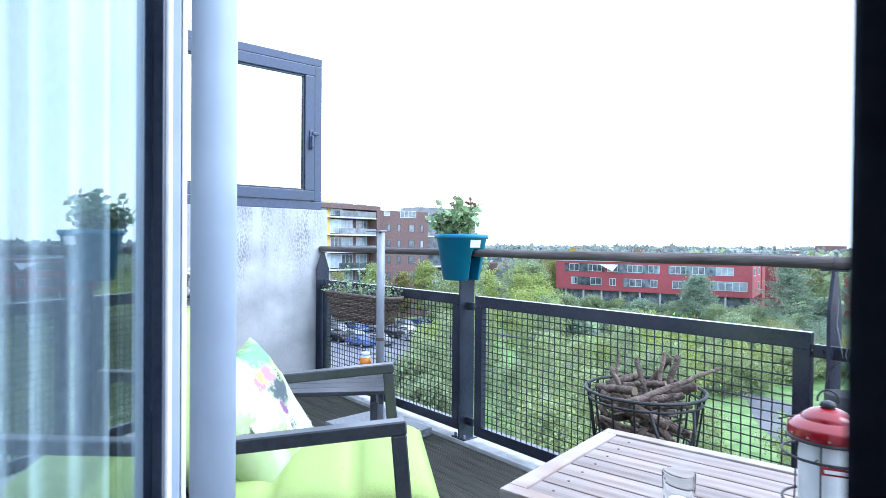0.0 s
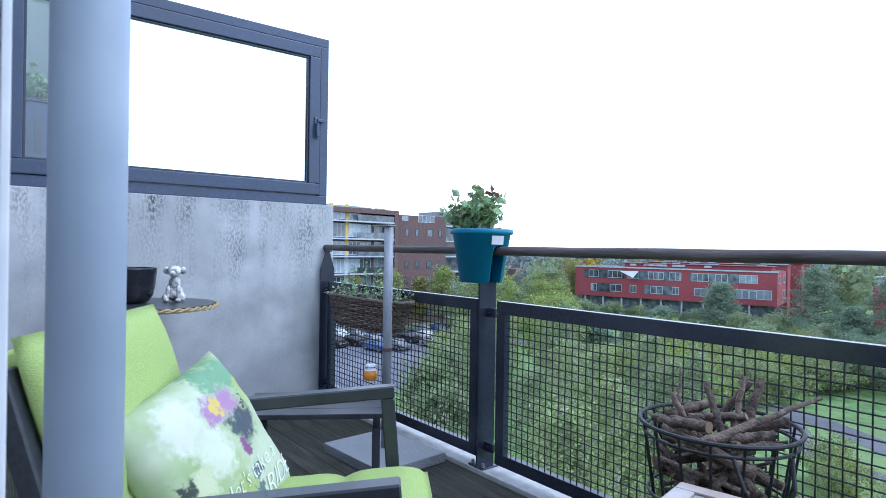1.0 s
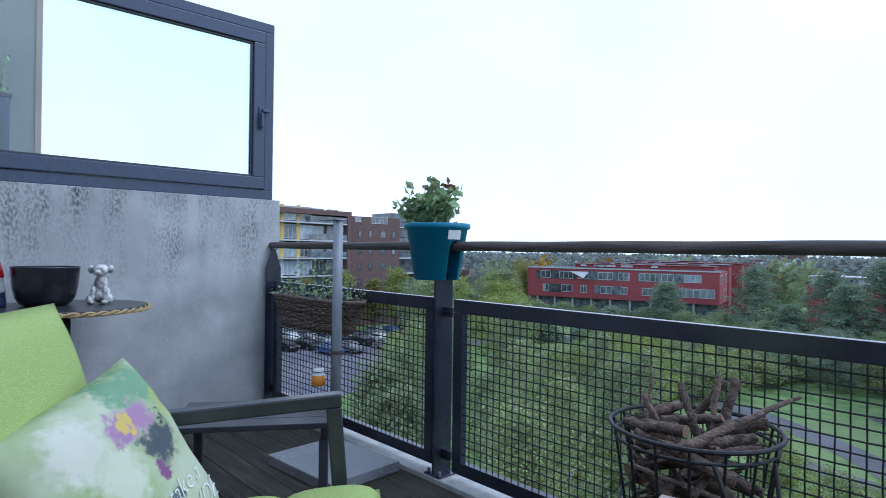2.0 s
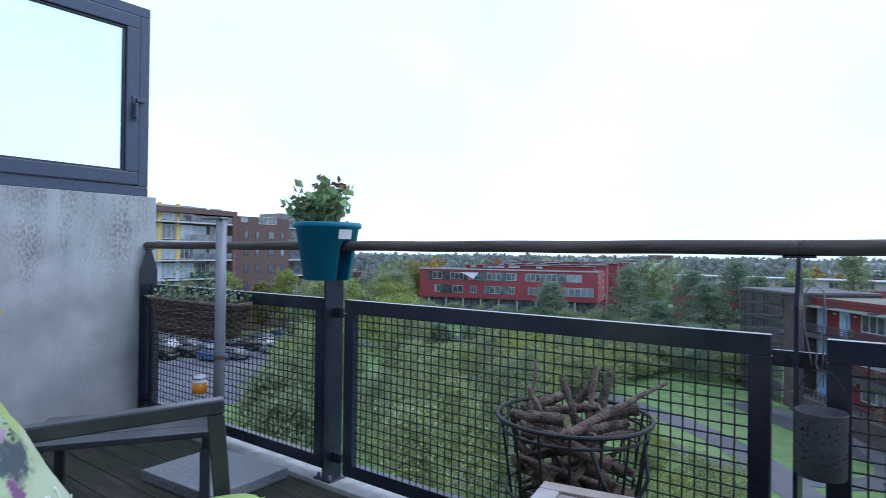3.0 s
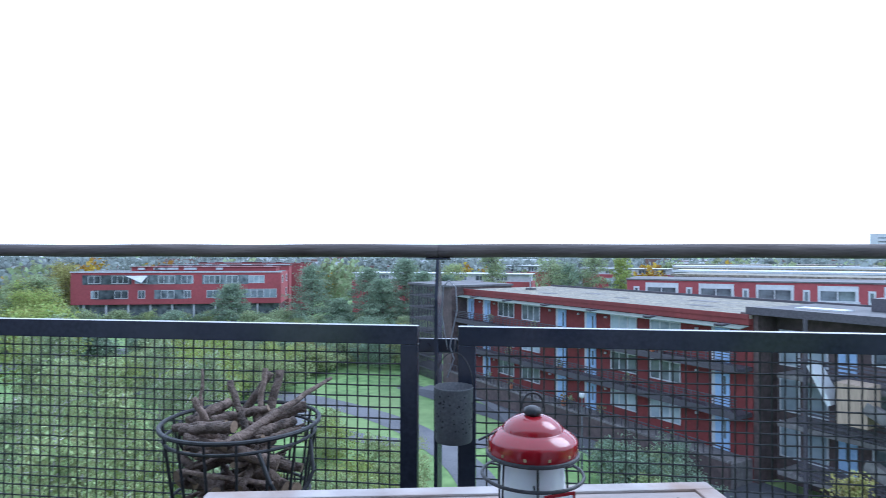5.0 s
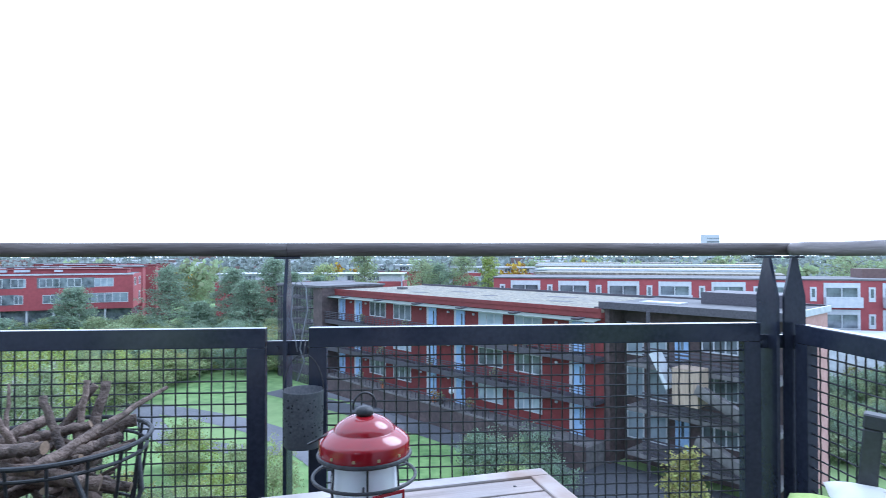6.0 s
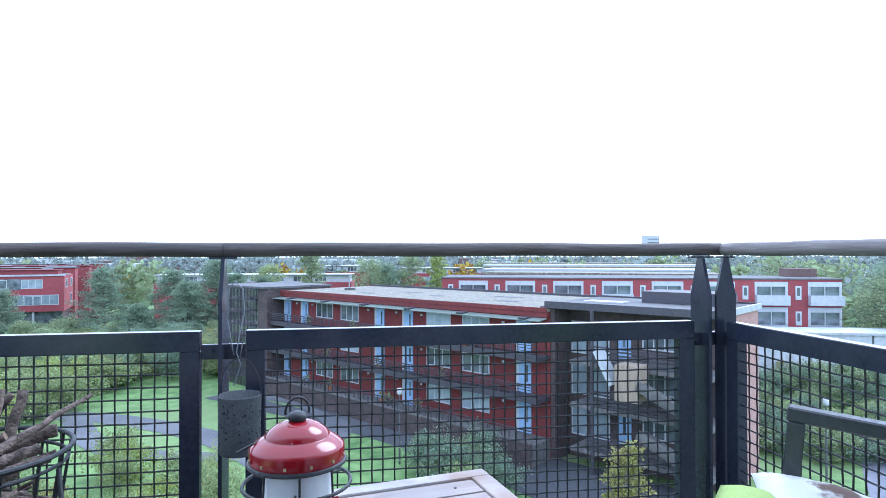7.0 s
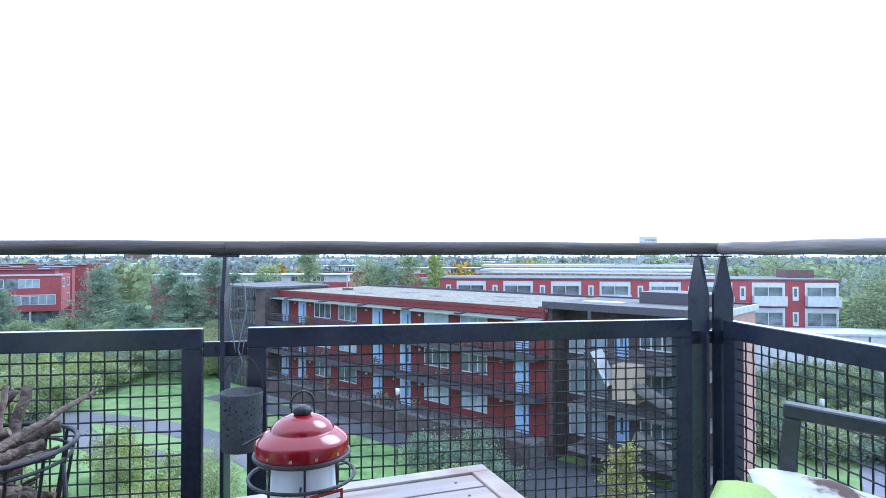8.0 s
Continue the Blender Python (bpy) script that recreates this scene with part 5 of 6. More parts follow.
def gallery_flats():
    """Dark red flats with open galleries, three storeys over a raised base."""
    m, ln = frame_at((-1.6, 61.8), (18.2, 36.6))
    g = thing("gallery_flats", "dark red gallery flats with light blue doors and a gravel roof", "apartment building", m)
    z0, sh = -11.2, 2.8
    zr = z0 + 3 * sh
    part("wall", B((0, 0, GROUND), (ln, 11.5, zr + 0.12)), M_REDB, g)
    part("roof", B((-0.2, -0.3, zr + 0.121), (ln, 11.8, zr + 0.33)), M_ROOF, g, "gravel roof")
    part("roof_edge", B((-0.2, -0.42, zr + 0.12), (ln, -0.301, zr + 0.40)), M_REDB, g)
    part("roof_edge", B((-0.2, 11.801, zr + 0.10), (ln, 11.95, zr + 0.52)), M_GALL, g)
    part("fascia", B((-0.2, -0.36, zr - 0.25), (ln, -0.002, zr + 0.119)), M_REDB, g)
    part("canopy", B((-0.2, -0.95, -0.025), (ln, 0.0, 0.025), 0, pose(0, -0.37, zr - 0.32, 7)), M_CANOPY, g, "pale green glass canopy")
    me = mesh_of("canopy_bracket", B((-0.30, -1.28, zr - 0.36), (0.30, -0.37, zr - 0.25), 0.03), M_GALL)
    for k in range(6):
        part("canopy_bracket", me, None, g, m=pose(2.6 + k * 5.6, 0, 0))
    for fl in range(3):
        z = z0 + fl * sh
        if fl:
            part("gallery_slab", B((-0.2, -1.6, z - 0.28), (ln, -0.002, z - 0.02)), M_GALL, g)
        top = z + 0.95
        mat = M_GALL if fl else M_CONCF
        if fl:
            r = part("gallery_railing", B((-0.2, -1.64, top - 0.06), (ln, -1.57, top)), M_GALL, g)
            part("kick_panel", B((-0.2, -1.62, z - 0.02), (ln, -1.59, z + 0.16)), M_GALL, r)
            for q in (0.36, 0.56, 0.74):
                part("gallery_rail", B((-0.2, -1.615, z + q), (ln, -1.595, z + q + 0.05)), M_GALL, r)
            pm = mesh_of("baluster", B((-0.025, -1.63, z - 0.02), (0.025, -1.58, top - 0.06)), M_GALL)
            for k in range(int(ln / 0.55)):
                part("baluster", pm, None, r, m=pose(0.3 + k * 0.55, 0, 0))
        else:
            part("parapet", B((-0.2, -2.4, GROUND), (ln, -2.15, z + 0.12)), M_DARKB, g)
            part("coping", B((-0.2, -2.44, z + 0.121), (ln, -2.11, z + 0.24)), M_CONCF, g)
            r = part("terrace_railing", B((-0.2, -2.32, z + 0.90), (ln, -2.25, z + 0.97)), M_GALL, g)
            pm = mesh_of("baluster", B((-0.03, -2.31, z + 0.24), (0.03, -2.26, z + 0.90)), M_GALL)
            for k in range(int(ln / 0.6)):
                part("baluster", pm, None, r, m=pose(0.3 + k * 0.6, 0, 0))
            part("terrace", B((-0.2, -2.149, GROUND), (ln, -0.002, z - 0.02)), M_CONCF, g)
        for s in (0.3, 3.3, 14.5, 18.0, 29.6):
            d = part("door", B((-0.05, -0.07, 0), (0.95, 0.02, 2.15)), M_DOORB, g, m=pose(s, 0, z))
            part("pane", B((0.56, -0.09, 0.75), (0.72, -0.069, 1.9)), M_WPANE, d)
            part("side_light", B((-0.30, -0.06, 0), (-0.06, 0.02, 2.15)), M_WHITEP, d)
        for s in (6.9, 10.7, 21.8, 25.6):
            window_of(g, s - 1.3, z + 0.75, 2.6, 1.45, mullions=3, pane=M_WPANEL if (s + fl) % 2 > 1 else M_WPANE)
        for s in (2.4, 5.0, 13.4, 17.0, 20.0, 28.2):
            part("wall_lamp", B((-0.09, -0.14, 0), (0.09, -0.002, 0.16)), M_WHITEP, g, m=pose(s, 0, z + 1.85))
    # pots and a bench on the galleries
    for fl, x in ((2, 5.9), (2, 12.6), (2, 25.4), (1, 15.9), (1, 23.2), (0, 9.2), (0, 16.4), (0, 17.2), (0, 20.6), (1, 8.8), (2, 26.2), (0, 5.6)):
        gallery_pot(m @ Vector((x, -1.15, z0 + fl * sh - 0.018)), (fl * 3 + int(x)) % 3)
    # roof furniture
    part("roof_pipe", T([(4.4, 5.0, zr + 0.33), (4.4, 5.0, zr + 1.7)], 0.07, 8), M_POLE, g)
    part("roof_vent", B((4.1, 4.6, zr + 0.331), (4.9, 5.4, zr + 0.55)), M_BITUM, g)
    for s, q, w in ((9, 2.5, 1.6), (11, 6, 2.2), (17, 4, 1.2), (22, 7, 2.6), (25, 3, 1.8), (28.5, 5.5, 2.0)):
        part("roof_patch", B((s, q, zr + 0.331), (s + w, q + 0.9, zr + 0.35)), M_BITUM, g, "dark patch of bare bitumen")
    # brick head building and steel stair cage at the far end
    part("end_wall", B((-2.0, -1.9, GROUND), (-0.21, 6.0, zr + 0.55)), M_DARKB, g)
    part("end_roof", B((-9.8, -2.2, zr + 0.551), (-0.1, 6.2, zr + 0.75)), M_BITUM, g)
    cage = part("stair_cage", B((-9.6, -2.1, zr + 0.40), (-2.01, -1.95, zr + 0.55)), M_GALL, g, "black steel stair cage")
    for k in range(25):
        part("cage_bar", T([(-9.6 + k * 0.3, -2.0, GROUND), (-9.6 + k * 0.3, -2.0, zr + 0.4)], 0.05, 5), M_GALL, cage)
    for k in range(15):
        part("cage_bar", T([(-9.6, -2.0 + k * 0.4, GROUND), (-9.6, -2.0 + k * 0.4, zr + 0.55)], 0.05, 5), M_GALL, cage)
    for k in range(8):
        part("cage_rail", B((-9.62, -2.05, GROUND + 1 + k * 1.35), (-2.01, -1.97, GROUND + 1.10 + k * 1.35)), M_GALL, cage)
        part("cage_landing", B((-9.5, -1.9, GROUND + 1 + k * 1.35), (-6.0 if k % 2 else -3.3, 0.6, GROUND + 1.12 + k * 1.35)), M_GALL, cage)


gallery_flats()


def stair_wing():
    """The nearer wing in dark brick with a glazed corner, galleries and an outside stair."""
    m, ln = frame_at((19.0, 37.2), (25.6, 28.8))
    g = thing("stair_wing", "dark brick wing with a glazed corner, galleries and outside stairs", "apartment building", m)
    zr = -2.05
    part("wall", B((0.3, 1.0, GROUND), (ln, 6.5, zr - 0.3)), M_DARKB, g)
    part("corner_wall", B((-0.85, -0.9, GROUND), (0.298, 6.5, zr - 0.3)), M_DARKB, g)
    part("end_wall", B((ln + 0.002, 0.9, GROUND), (ln + 0.25, 6.5, zr - 0.1)), M_PINKB, g, "pink brick end wall")
    part("roof", B((-0.3, -1.0, zr - 0.29), (ln + 0.26, 6.7, zr - 0.02)), M_BITUM, g, "dark flat roof")
    part("roof_edge", B((-0.35, -1.16, zr - 0.36), (ln + 0.3, -1.001, zr + 0.10)), M_GALL, g)
    part("roof_edge", B((-0.35, 6.71, zr - 0.36), (ln + 0.3, 6.85, zr + 0.10)), M_GALL, g)
    part("roof_edge", B((ln + 0.27, -1.0, zr - 0.3), (ln + 0.42, 6.7, zr + 0.08)), M_GREYP, g)
    part("roof_box", B((4.5, 3.4, zr - 0.01), (ln - 1.0, 6.4, zr + 0.75)), M_GALL, g, "dark roof house")
    part("skylight", B((1.2, 1.4, zr - 0.019), (4.0, 2.6, zr + 0.06)), M_GREYP, g)
    for fl in range(4):
        z = GROUND + 1.5 + fl * 2.8
        if z > -3.5:
            continue
        part("gallery_slab", B((1.8, -1.5, z - 0.28), (ln, 0.998, z - 0.02)), M_CONCF, g)
        r = part("gallery_railing", B((3.0, -1.55, z + 0.95), (ln, -1.47, z + 1.03)), M_GALL, g)
        pm = mesh_of("gallery_board", B((0, -1.53, -0.05), (ln - 3.0, -1.49, 0.06)), M_GALL)
        for k in range(4):
            part("gallery_board", pm, None, r, m=pose(3.0, 0, z + 0.08 + k * 0.24))
        for s in (0.5, 2.1):
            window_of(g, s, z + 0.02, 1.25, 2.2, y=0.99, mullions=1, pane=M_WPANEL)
        for s in (3.9, 8.6):
            d = part("door", B((0, 0.93, 0), (0.95, 1.02, 2.15)), M_DOORB, g, m=pose(s, 0, z))
            part("pane", B((0.4, 0.91, 0.75), (0.58, 0.93, 1.9)), M_WPANE, d)
        window_of(g, 5.6, z + 0.75, 2.2, 1.45, y=0.99, mullions=3)
    # concrete stair flights in front
    for k, (za, zb) in enumerate(((-6.4, -8.2), (-9.2, -11.0))):
        f = part("stair_flight", B((-2.1, -0.6, -0.16), (2.1, 0.6, 0.12)), M_CONCF, g, "grey concrete stair flight", m=pose(8.9, -2.5, (za + zb) / 2, 0, 25, 0))
        part("stair_side", B((-2.1, -0.66, 0.0), (2.1, -0.58, 0.45)), M_CONCF, f)
    lf = part("stair_house", B((5.6, -2.9, -7.4), (7.1, -1.56, -5.3)), M_WOODP, g, "pale brown boarded stair house")
    part("stair_hood", B((-0.12, -0.55, 0), (0.12, 0.55, 2.2)), M_WHITEP, lf, "white hood", m=pose(5.3, -2.3, -6.6, 0, -28, 0))
    part("corner_post", T([(3.4, -1.52, GROUND), (3.4, -1.52, zr - 0.3)], 0.12, 8), M_GALL, g)


stair_wing()


def red_terrace():
    """Long red three-storey terrace across the park."""
    m, ln = frame_at((-78.6, 98.0), (-42.3, 108.5))
    g = thing("red_terrace", "long bright red three-storey terrace with window bands", "apartment building", m)
    zt = -2.2
    part("wall", B((0, 0, -8.2), (ln, 12.0, zt)), M_REDW, g)
    part("ground_floor", B((1, 1.2, GROUND), (ln - 0.5, 11.5, -8.201)), M_WPANE, g, "dark glazed ground floor")
    part("roof", B((0.3, 0.3, zt + 0.002), (ln - 0.3, 11.7, zt + 0.12)), M_BITUM, g)
    part("roof_edge", B((-0.1, -0.15, zt - 0.05), (ln + 0.15, -0.002, zt + 0.22)), M_GREYP, g)
    for k in range(9):
        part("column", B((2.0 + k * 3.9, 0.2, GROUND), (2.3 + k * 3.9, 0.5, -8.201)), M_GREYP, g)
    s = 3.0
    k = 0
    while s < ln - 5:
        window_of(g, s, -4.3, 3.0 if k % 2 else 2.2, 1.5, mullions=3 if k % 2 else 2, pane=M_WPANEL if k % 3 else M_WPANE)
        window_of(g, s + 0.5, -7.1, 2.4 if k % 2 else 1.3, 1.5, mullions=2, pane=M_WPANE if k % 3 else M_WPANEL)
        s += 4.1
        k += 1
    for x in range(3):
        part("window_band", B((2.0 + x * 10.6, -0.03, -4.45), (10.6 + x * 10.6, 0.02, -2.7)), M_WPANE, g, "dark recessed window band")
        part("window_band", B((4.0 + x * 10.6, -0.03, -7.2), (10.0 + x * 10.6, 0.02, -5.5)), M_WPANE, g, "dark recessed window band")
    window_of(g, ln - 7.0, -7.1, 6.2, 1.7, mullions=5, pane=M_WPANEL)
    # the end wall
    for t, z in ((1.5, -4.3), (7.5, -7.1), (8.0, -4.3)):
        f = window_of(g, 0, 0, 2.4, 1.5)
        f.matrix_local = pose(ln, t, z, 0, 0, 90)
    sail = bmesh.new()
    v = [sail.verts.new(p) for p in ((9.5, -0.3, zt - 0.6), (13.5, -0.3, zt - 0.6), (12.8, -1.5, zt - 1.9))]
    sail.faces.new(v)
    part("sun_sail", sail, M_WHITEP, g, "white sun sail")
    # setback rows behind, seen over the roof
    rng = random.Random(31)
    for j in range(4):
        y, top = 4.5 + j * 9.0, zt + 0.85 + j * 0.22
        x0, x1 = 9 + j * 2.0, ln - 1.5 + j * 1.6
        part("rear_wall", B((x0, y, zt + 0.13 if j == 0 else GROUND), (x1, y + 5.0, top)), M_REDW, g)
        part("rear_roof", B((x0 - 0.3, y - 0.3, top + 0.001), (x1 + 0.3, y + 5.3, top + 0.10)), M_BITUM if j % 2 else M_REDB, g)
        for q in range(6):
            x = rng.uniform(x0 + 1, x1 - 4)
            part("roof_light", B((x, y - 0.28, top - 0.45), (x + rng.uniform(1.0, 3.0), y - 0.002, top - 0.05)), M_GREYP, g)



red_terrace()


def white_band_terrace(a, b, zt, depth, label, floors=3, wall=M_REDW):
    m, ln = frame_at(a, b)
    g = thing("terrace_row", label, "terrace houses", m, "distant terrace rows")
    part("wall", B((0, 0, GROUND), (ln, depth, zt - 1.6)), wall, g)
    part("upper_floor", B((0.5, 0.6, zt - 1.599), (ln - 0.5, depth - 0.5, zt - 0.15)), M_WHITEP, g)
    part("roof", B((0, 0, zt - 0.149), (ln, depth, zt)), M_GREYP, g)
    s = 1.5
    k = 0
    while s < ln - 3.5:
        window_of(g, s, zt - 1.45, 2.4, 1.1, y=0.6, mullions=3)
        if k % 2:
            window_of(g, s + 0.3, zt - 3.7, 1.8, 1.2, mullions=2, pane=M_WPANEL)
        s += 4.2
        k += 1
    return g


white_band_terrace((-32, 122), (6, 118), -2.6, 8, "red terrace with a white upper storey behind trees")
white_band_terrace((-0.3, 147.8), (11.1, 147.7), -1.4, 8, "short red terrace with a white roof edge far behind the flats")
white_band_terrace((20, 160), (52, 150), -2.2, 8, "pale terrace row far behind the flats")


def villa_row():
    """Red terrace with white bays, balconies and slit windows beyond the flats."""
    a, b = (16.2, 69.15), (58.9, 55.8)
    m, ln = frame_at(a, b)
    g = thing("bay_terrace", "red terrace with white recessed bays and pale glass balconies", "terrace houses", m)
    zt = -1.5
    part("wall", B((0, 0, GROUND), (ln, 9.0, zt - 0.15)), M_REDW, g)
    part("roof", B((-0.1, -0.1, zt - 0.149), (ln + 0.1, 9.1, zt)), M_BITUM, g, "flat grey roof")
    part("ground_floor", B((0.2, -0.12, GROUND), (ln - 0.2, -0.061, zt - 6.4)), M_WHITEP, g, "white ground floor")
    part("roof_house", B((ln - 3.8, 4.0, zt + 0.001), (ln - 0.8, 7.0, zt + 1.0)), M_BROWNB, g)
    n = 8
    pitch = ln / n
    slit = mesh_of("slit_window", B((0, -0.06, 0), (0.62, 0.02, 1.55)), M_WHITEP)
    for k in range(n):
        x = k * pitch
        for fl in range(3):
            z = zt - 2.55 - fl * 2.85
            w = part("slit_window", slit, None, g, m=pose(x + 0.75, 0, z + 0.15))
            part("pane", B((0.16, -0.075, 0.45), (0.46, -0.061, 1.35)), M_WPANE, w)
            bay = part("bay", B((0, -0.05, 0), (pitch - 2.1, 0.02, 2.2)), M_WHITEP, g, "white recessed bay", m=pose(x + 2.05, 0, z - 0.05))
            window_of(g, x + 2.2, z + 0.1, pitch - 2.45, 1.6, y=-0.055, mullions=2, frame=M_GREYP)
            if fl == 0 and k > 2:
                part("balcony", B((0, -0.75, -0.35), (pitch - 2.1, -0.052, 0.75)), M_GREYP, g, "pale glass balcony front", m=pose(x + 2.05, 0, z - 0.1))

    # low white outbuildings along the gardens
    for k in range(4):
        part("garage", B((0, 0, GROUND), (5.6, 4.5, -6.9)), M_WHITEP, g, "low white garage", m=pose(ln * 0.60 + k * 5.8, -7.0, 0))
        part("garage_roof", B((-0.1, -0.15, -6.899), (5.7, 4.6, -6.65)), M_GREYP, g, m=pose(ln * 0.60 + k * 5.8, -7.0, 0))


villa_row()


def left_flats():
    """Tall flats on the far side of the parking place: a glazed part and a brick part."""
    m, ln = frame_at((-81.5, 30.0), (-85.6, 56.4))
    g = thing("balcony_flats", "tall flats with glass balconies, yellow panels and brown brick frame", "apartment building", m)
    zt = 7.7
    part("wall", B((0, 0.8, GROUND), (ln, 13, zt)), M_BROWNB, g)
    part("roof_frame", B((-0.1, -1.2, zt - 0.8), (ln + 0.1, 0.79, zt)), M_BROWNB, g)
    part("frame_side", B((ln - 0.8, -1.2, GROUND), (ln, 0.79, zt - 0.801)), M_BROWNB, g)
    for fl in range(7):
        z = GROUND + 0.6 + fl * 2.95
        part("balcony_slab", B((0, -1.1, z - 0.25), (ln - 0.81, 0.79, z)), M_WHITEP, g)
        part("balcony_front", B((ln - 9.0, -1.08, z + 0.01), (ln - 0.85, -1.0, z + 1.0)), M_WPANE, g, "glass balcony front")
        for k in range(8):
            window_of(g, 0.4 + k * 3.2, z + 0.15, 2.5, 2.3, y=0.76 if k > 5 else -0.2, mullions=3, pane=M_WPANEL if (k + fl) % 3 else M_WPANE)
        for k in (2, 4, 5):
            part("panel", B((0, -0.30, 0), (0.62, -0.1, 2.65)), M_YELP if (fl > 3 and k > 2) else M_GREYP, g, "yellow panel", m=pose(k * 3.2 - 0.28, 0, z + 0.01))
    m2, ln2 = frame_at((-85.6, 56.6), (-85.2, 68.0))
    h = thing("brick_flats", "purple-brown brick flats with small windows", "apartment building", m2)
    zt = 7.1
    part("wall", B((0, 0, GROUND), (ln2, 30, zt)), M_BROWNB, h)
    for fl in range(7):
        z = GROUND + 1.2 + fl * 2.95
        if fl == 6:
            window_of(h, 5.0, z - 0.3, 3.6, 1.3, mullions=4)
            window_of(h, 1.5, z - 0.1, 1.3, 0.8, mullions=1, pane=M_WPANEL)
        else:
            for s, w in ((2.2, 0.8), (4.4, 0.8), (7.0, 1.3), (9.6, 0.8)):
                window_of(h, s, z, w, 1.4, mullions=1, frame=M_GALL, pane=M_WPANEL if (fl + s) % 2 > 1.5 else M_WPANE)
    for fl in range(7):
        z = GROUND + 0.6 + fl * 2.95
        part("side_balcony", B((ln2 + 0.002, 1, z - 0.25), (ln2 + 15, 9, z)), M_WHITEP, h, "pale balcony deck")
        part("side_wall", B((ln2 + 0.004, 3, z + 0.002), (ln2 + 14.5, 9.5, z + 2.69)), M_WPANE, h)
        part("side_rail", B((ln2 + 0.006, 1.0, z + 0.9), (ln2 + 14.9, 1.08, z + 1.0)), M_GALL, h)


left_flats()


def far_town():
    """Low pale rows and roofs towards the horizon, and one tower block."""
    rng = random.Random(21)
    t = thing("tower_block", "grey tower block on the horizon", "apartment building", pose(297, 533, GROUND))
    part("wall", B((-6.0, -6.0, 0), (6.0, 6.0, 32)), M_GREYP, t)
    for k in range(9):
        part("window_band", B((-6.1, -6.1, 3 + k * 3.1), (6.1, -6.01, 4.3 + k * 3.1)), M_WPANE, t)
    for i in range(5):
        y = 78 + i * 17
        x0, x1 = 25 + i * 4.1, 52 + i * 10.0
        zt = -1.35 + 0.1 * i
        m, ln = frame_at((x0, y + 6), (x1, y - 10))
        g = thing("terrace_row", "long white low terrace row with a flat roof", "terrace houses", m, "distant terrace rows")
        part("wall", B((0, 0, GROUND), (ln, 8, zt - 0.3)), M_WHITEP, g)
        part("roof", B((-0.3, -0.5, zt - 0.299), (ln + 0.3, 8.5, zt)), M_GREYP if i % 2 else M_ROOF, g)
        s = 1.0
        while s < ln - 4:
            window_of(g, s, zt - 1.9, 2.8, 1.2, mullions=3)
            s += 4.4
    boxes = bmesh.new()
    red = bmesh.new()
    for k in range(420):
        d = rng.uniform(190, 900)
        a = radians(rng.uniform(-70, 62))
        x, y = d * math.sin(a), d * math.cos(a)
        if x < -70 and y < 60:
            continue
        w, dp, h = rng.uniform(8, 40), rng.uniform(8, 14), rng.uniform(6.5, 10.5) + (rng.random() < 0.03) * rng.uniform(1, 4)
        box(boxes if rng.random() < 0.6 else red, (-w / 2, -dp / 2, GROUND), (w / 2, dp / 2, GROUND + h), 0, pose(x, y, 0, 0, 0, rng.uniform(-40, 40)))
    for bm, mat, nm, lb in ((boxes, M_WHITEP, "distant_houses", "pale distant houses towards the horizon"), (red, M_BROWNB, "distant_houses", "brown distant houses towards the horizon")):
        solo(nm, bm, mat, lb, "houses", kind="stuff")


far_town()


def neighbour_balcony():
    """The next balcony beyond the end wall, seen through the wind screen."""
    g = thing("neighbour_balcony", "neighbouring balcony with a pale grey-green partition wall", "balcony", pose(-4.4, -2.32, 0))
    part("slab", B((-1.6, 0.0, -0.33), (4.19, 2.30, -0.05)), M_SLAB, g)
    part("partition", B((-0.25, 0.0, -0.049), (0.0, 1.40, 4.2)), M_SAGE, g, "pale grey-green partition wall")
    part("edge_post", B((-0.27, 1.402, -0.049), (0.02, 1.47, 4.2), 0.004), M_WOODP, g, "brown timber edge")
    c = thing("garden_screen", "dark blue-grey garden screen before the partition", "screen", pose(-4.2, -2.30, -0.049))
    part("screen_panel", B((-0.15, 0.0, 0.0), (0.15, 1.1, 2.90), 0.006), M_FRAME, c)
    part("cap", B((-0.17, -0.0, 2.901), (0.17, 1.12, 2.94), 0.004), M_STEEL, c)
    for k in range(8):
        part("batten", B((0.151, 0.05 + 0.13 * k, 2.30), (0.163, 0.13 + 0.13 * k, 2.70), 0.002), M_CHAIR, c)
    p = thing("climbing_plant", "leafy green grass-like plant on top of the screen", "plant", pose(-4.2, -2.30, 2.892))
    rng = random.Random(17)
    leaves, stems = bmesh.new(), bmesh.new()
    for k in range(46):
        y, h = rng.uniform(0.05, 1.05), rng.uniform(0.25, 0.6)
        h *= 0.45 + 0.65 * y
        tip = (rng.gauss(0.03, 0.07), y + rng.gauss(0, 0.08), h)
        tube(stems, [(0, y, 0), tip], [0.004, 0.0015], 4)
        for q in range(12):
            f = rng.uniform(0.1, 1.05)
            leaf_quads(leaves, (tip[0] * f + rng.gauss(0, 0.025), y + (tip[1] - y) * f + rng.gauss(0, 0.025), h * f), rng.uniform(0.05, 0.09), rng, 0.8)
    part("leaves", leaves, M_LEAF, p)
    tagged(part("stems", stems, M_LEAF, p), kind="stuff")


neighbour_balcony()


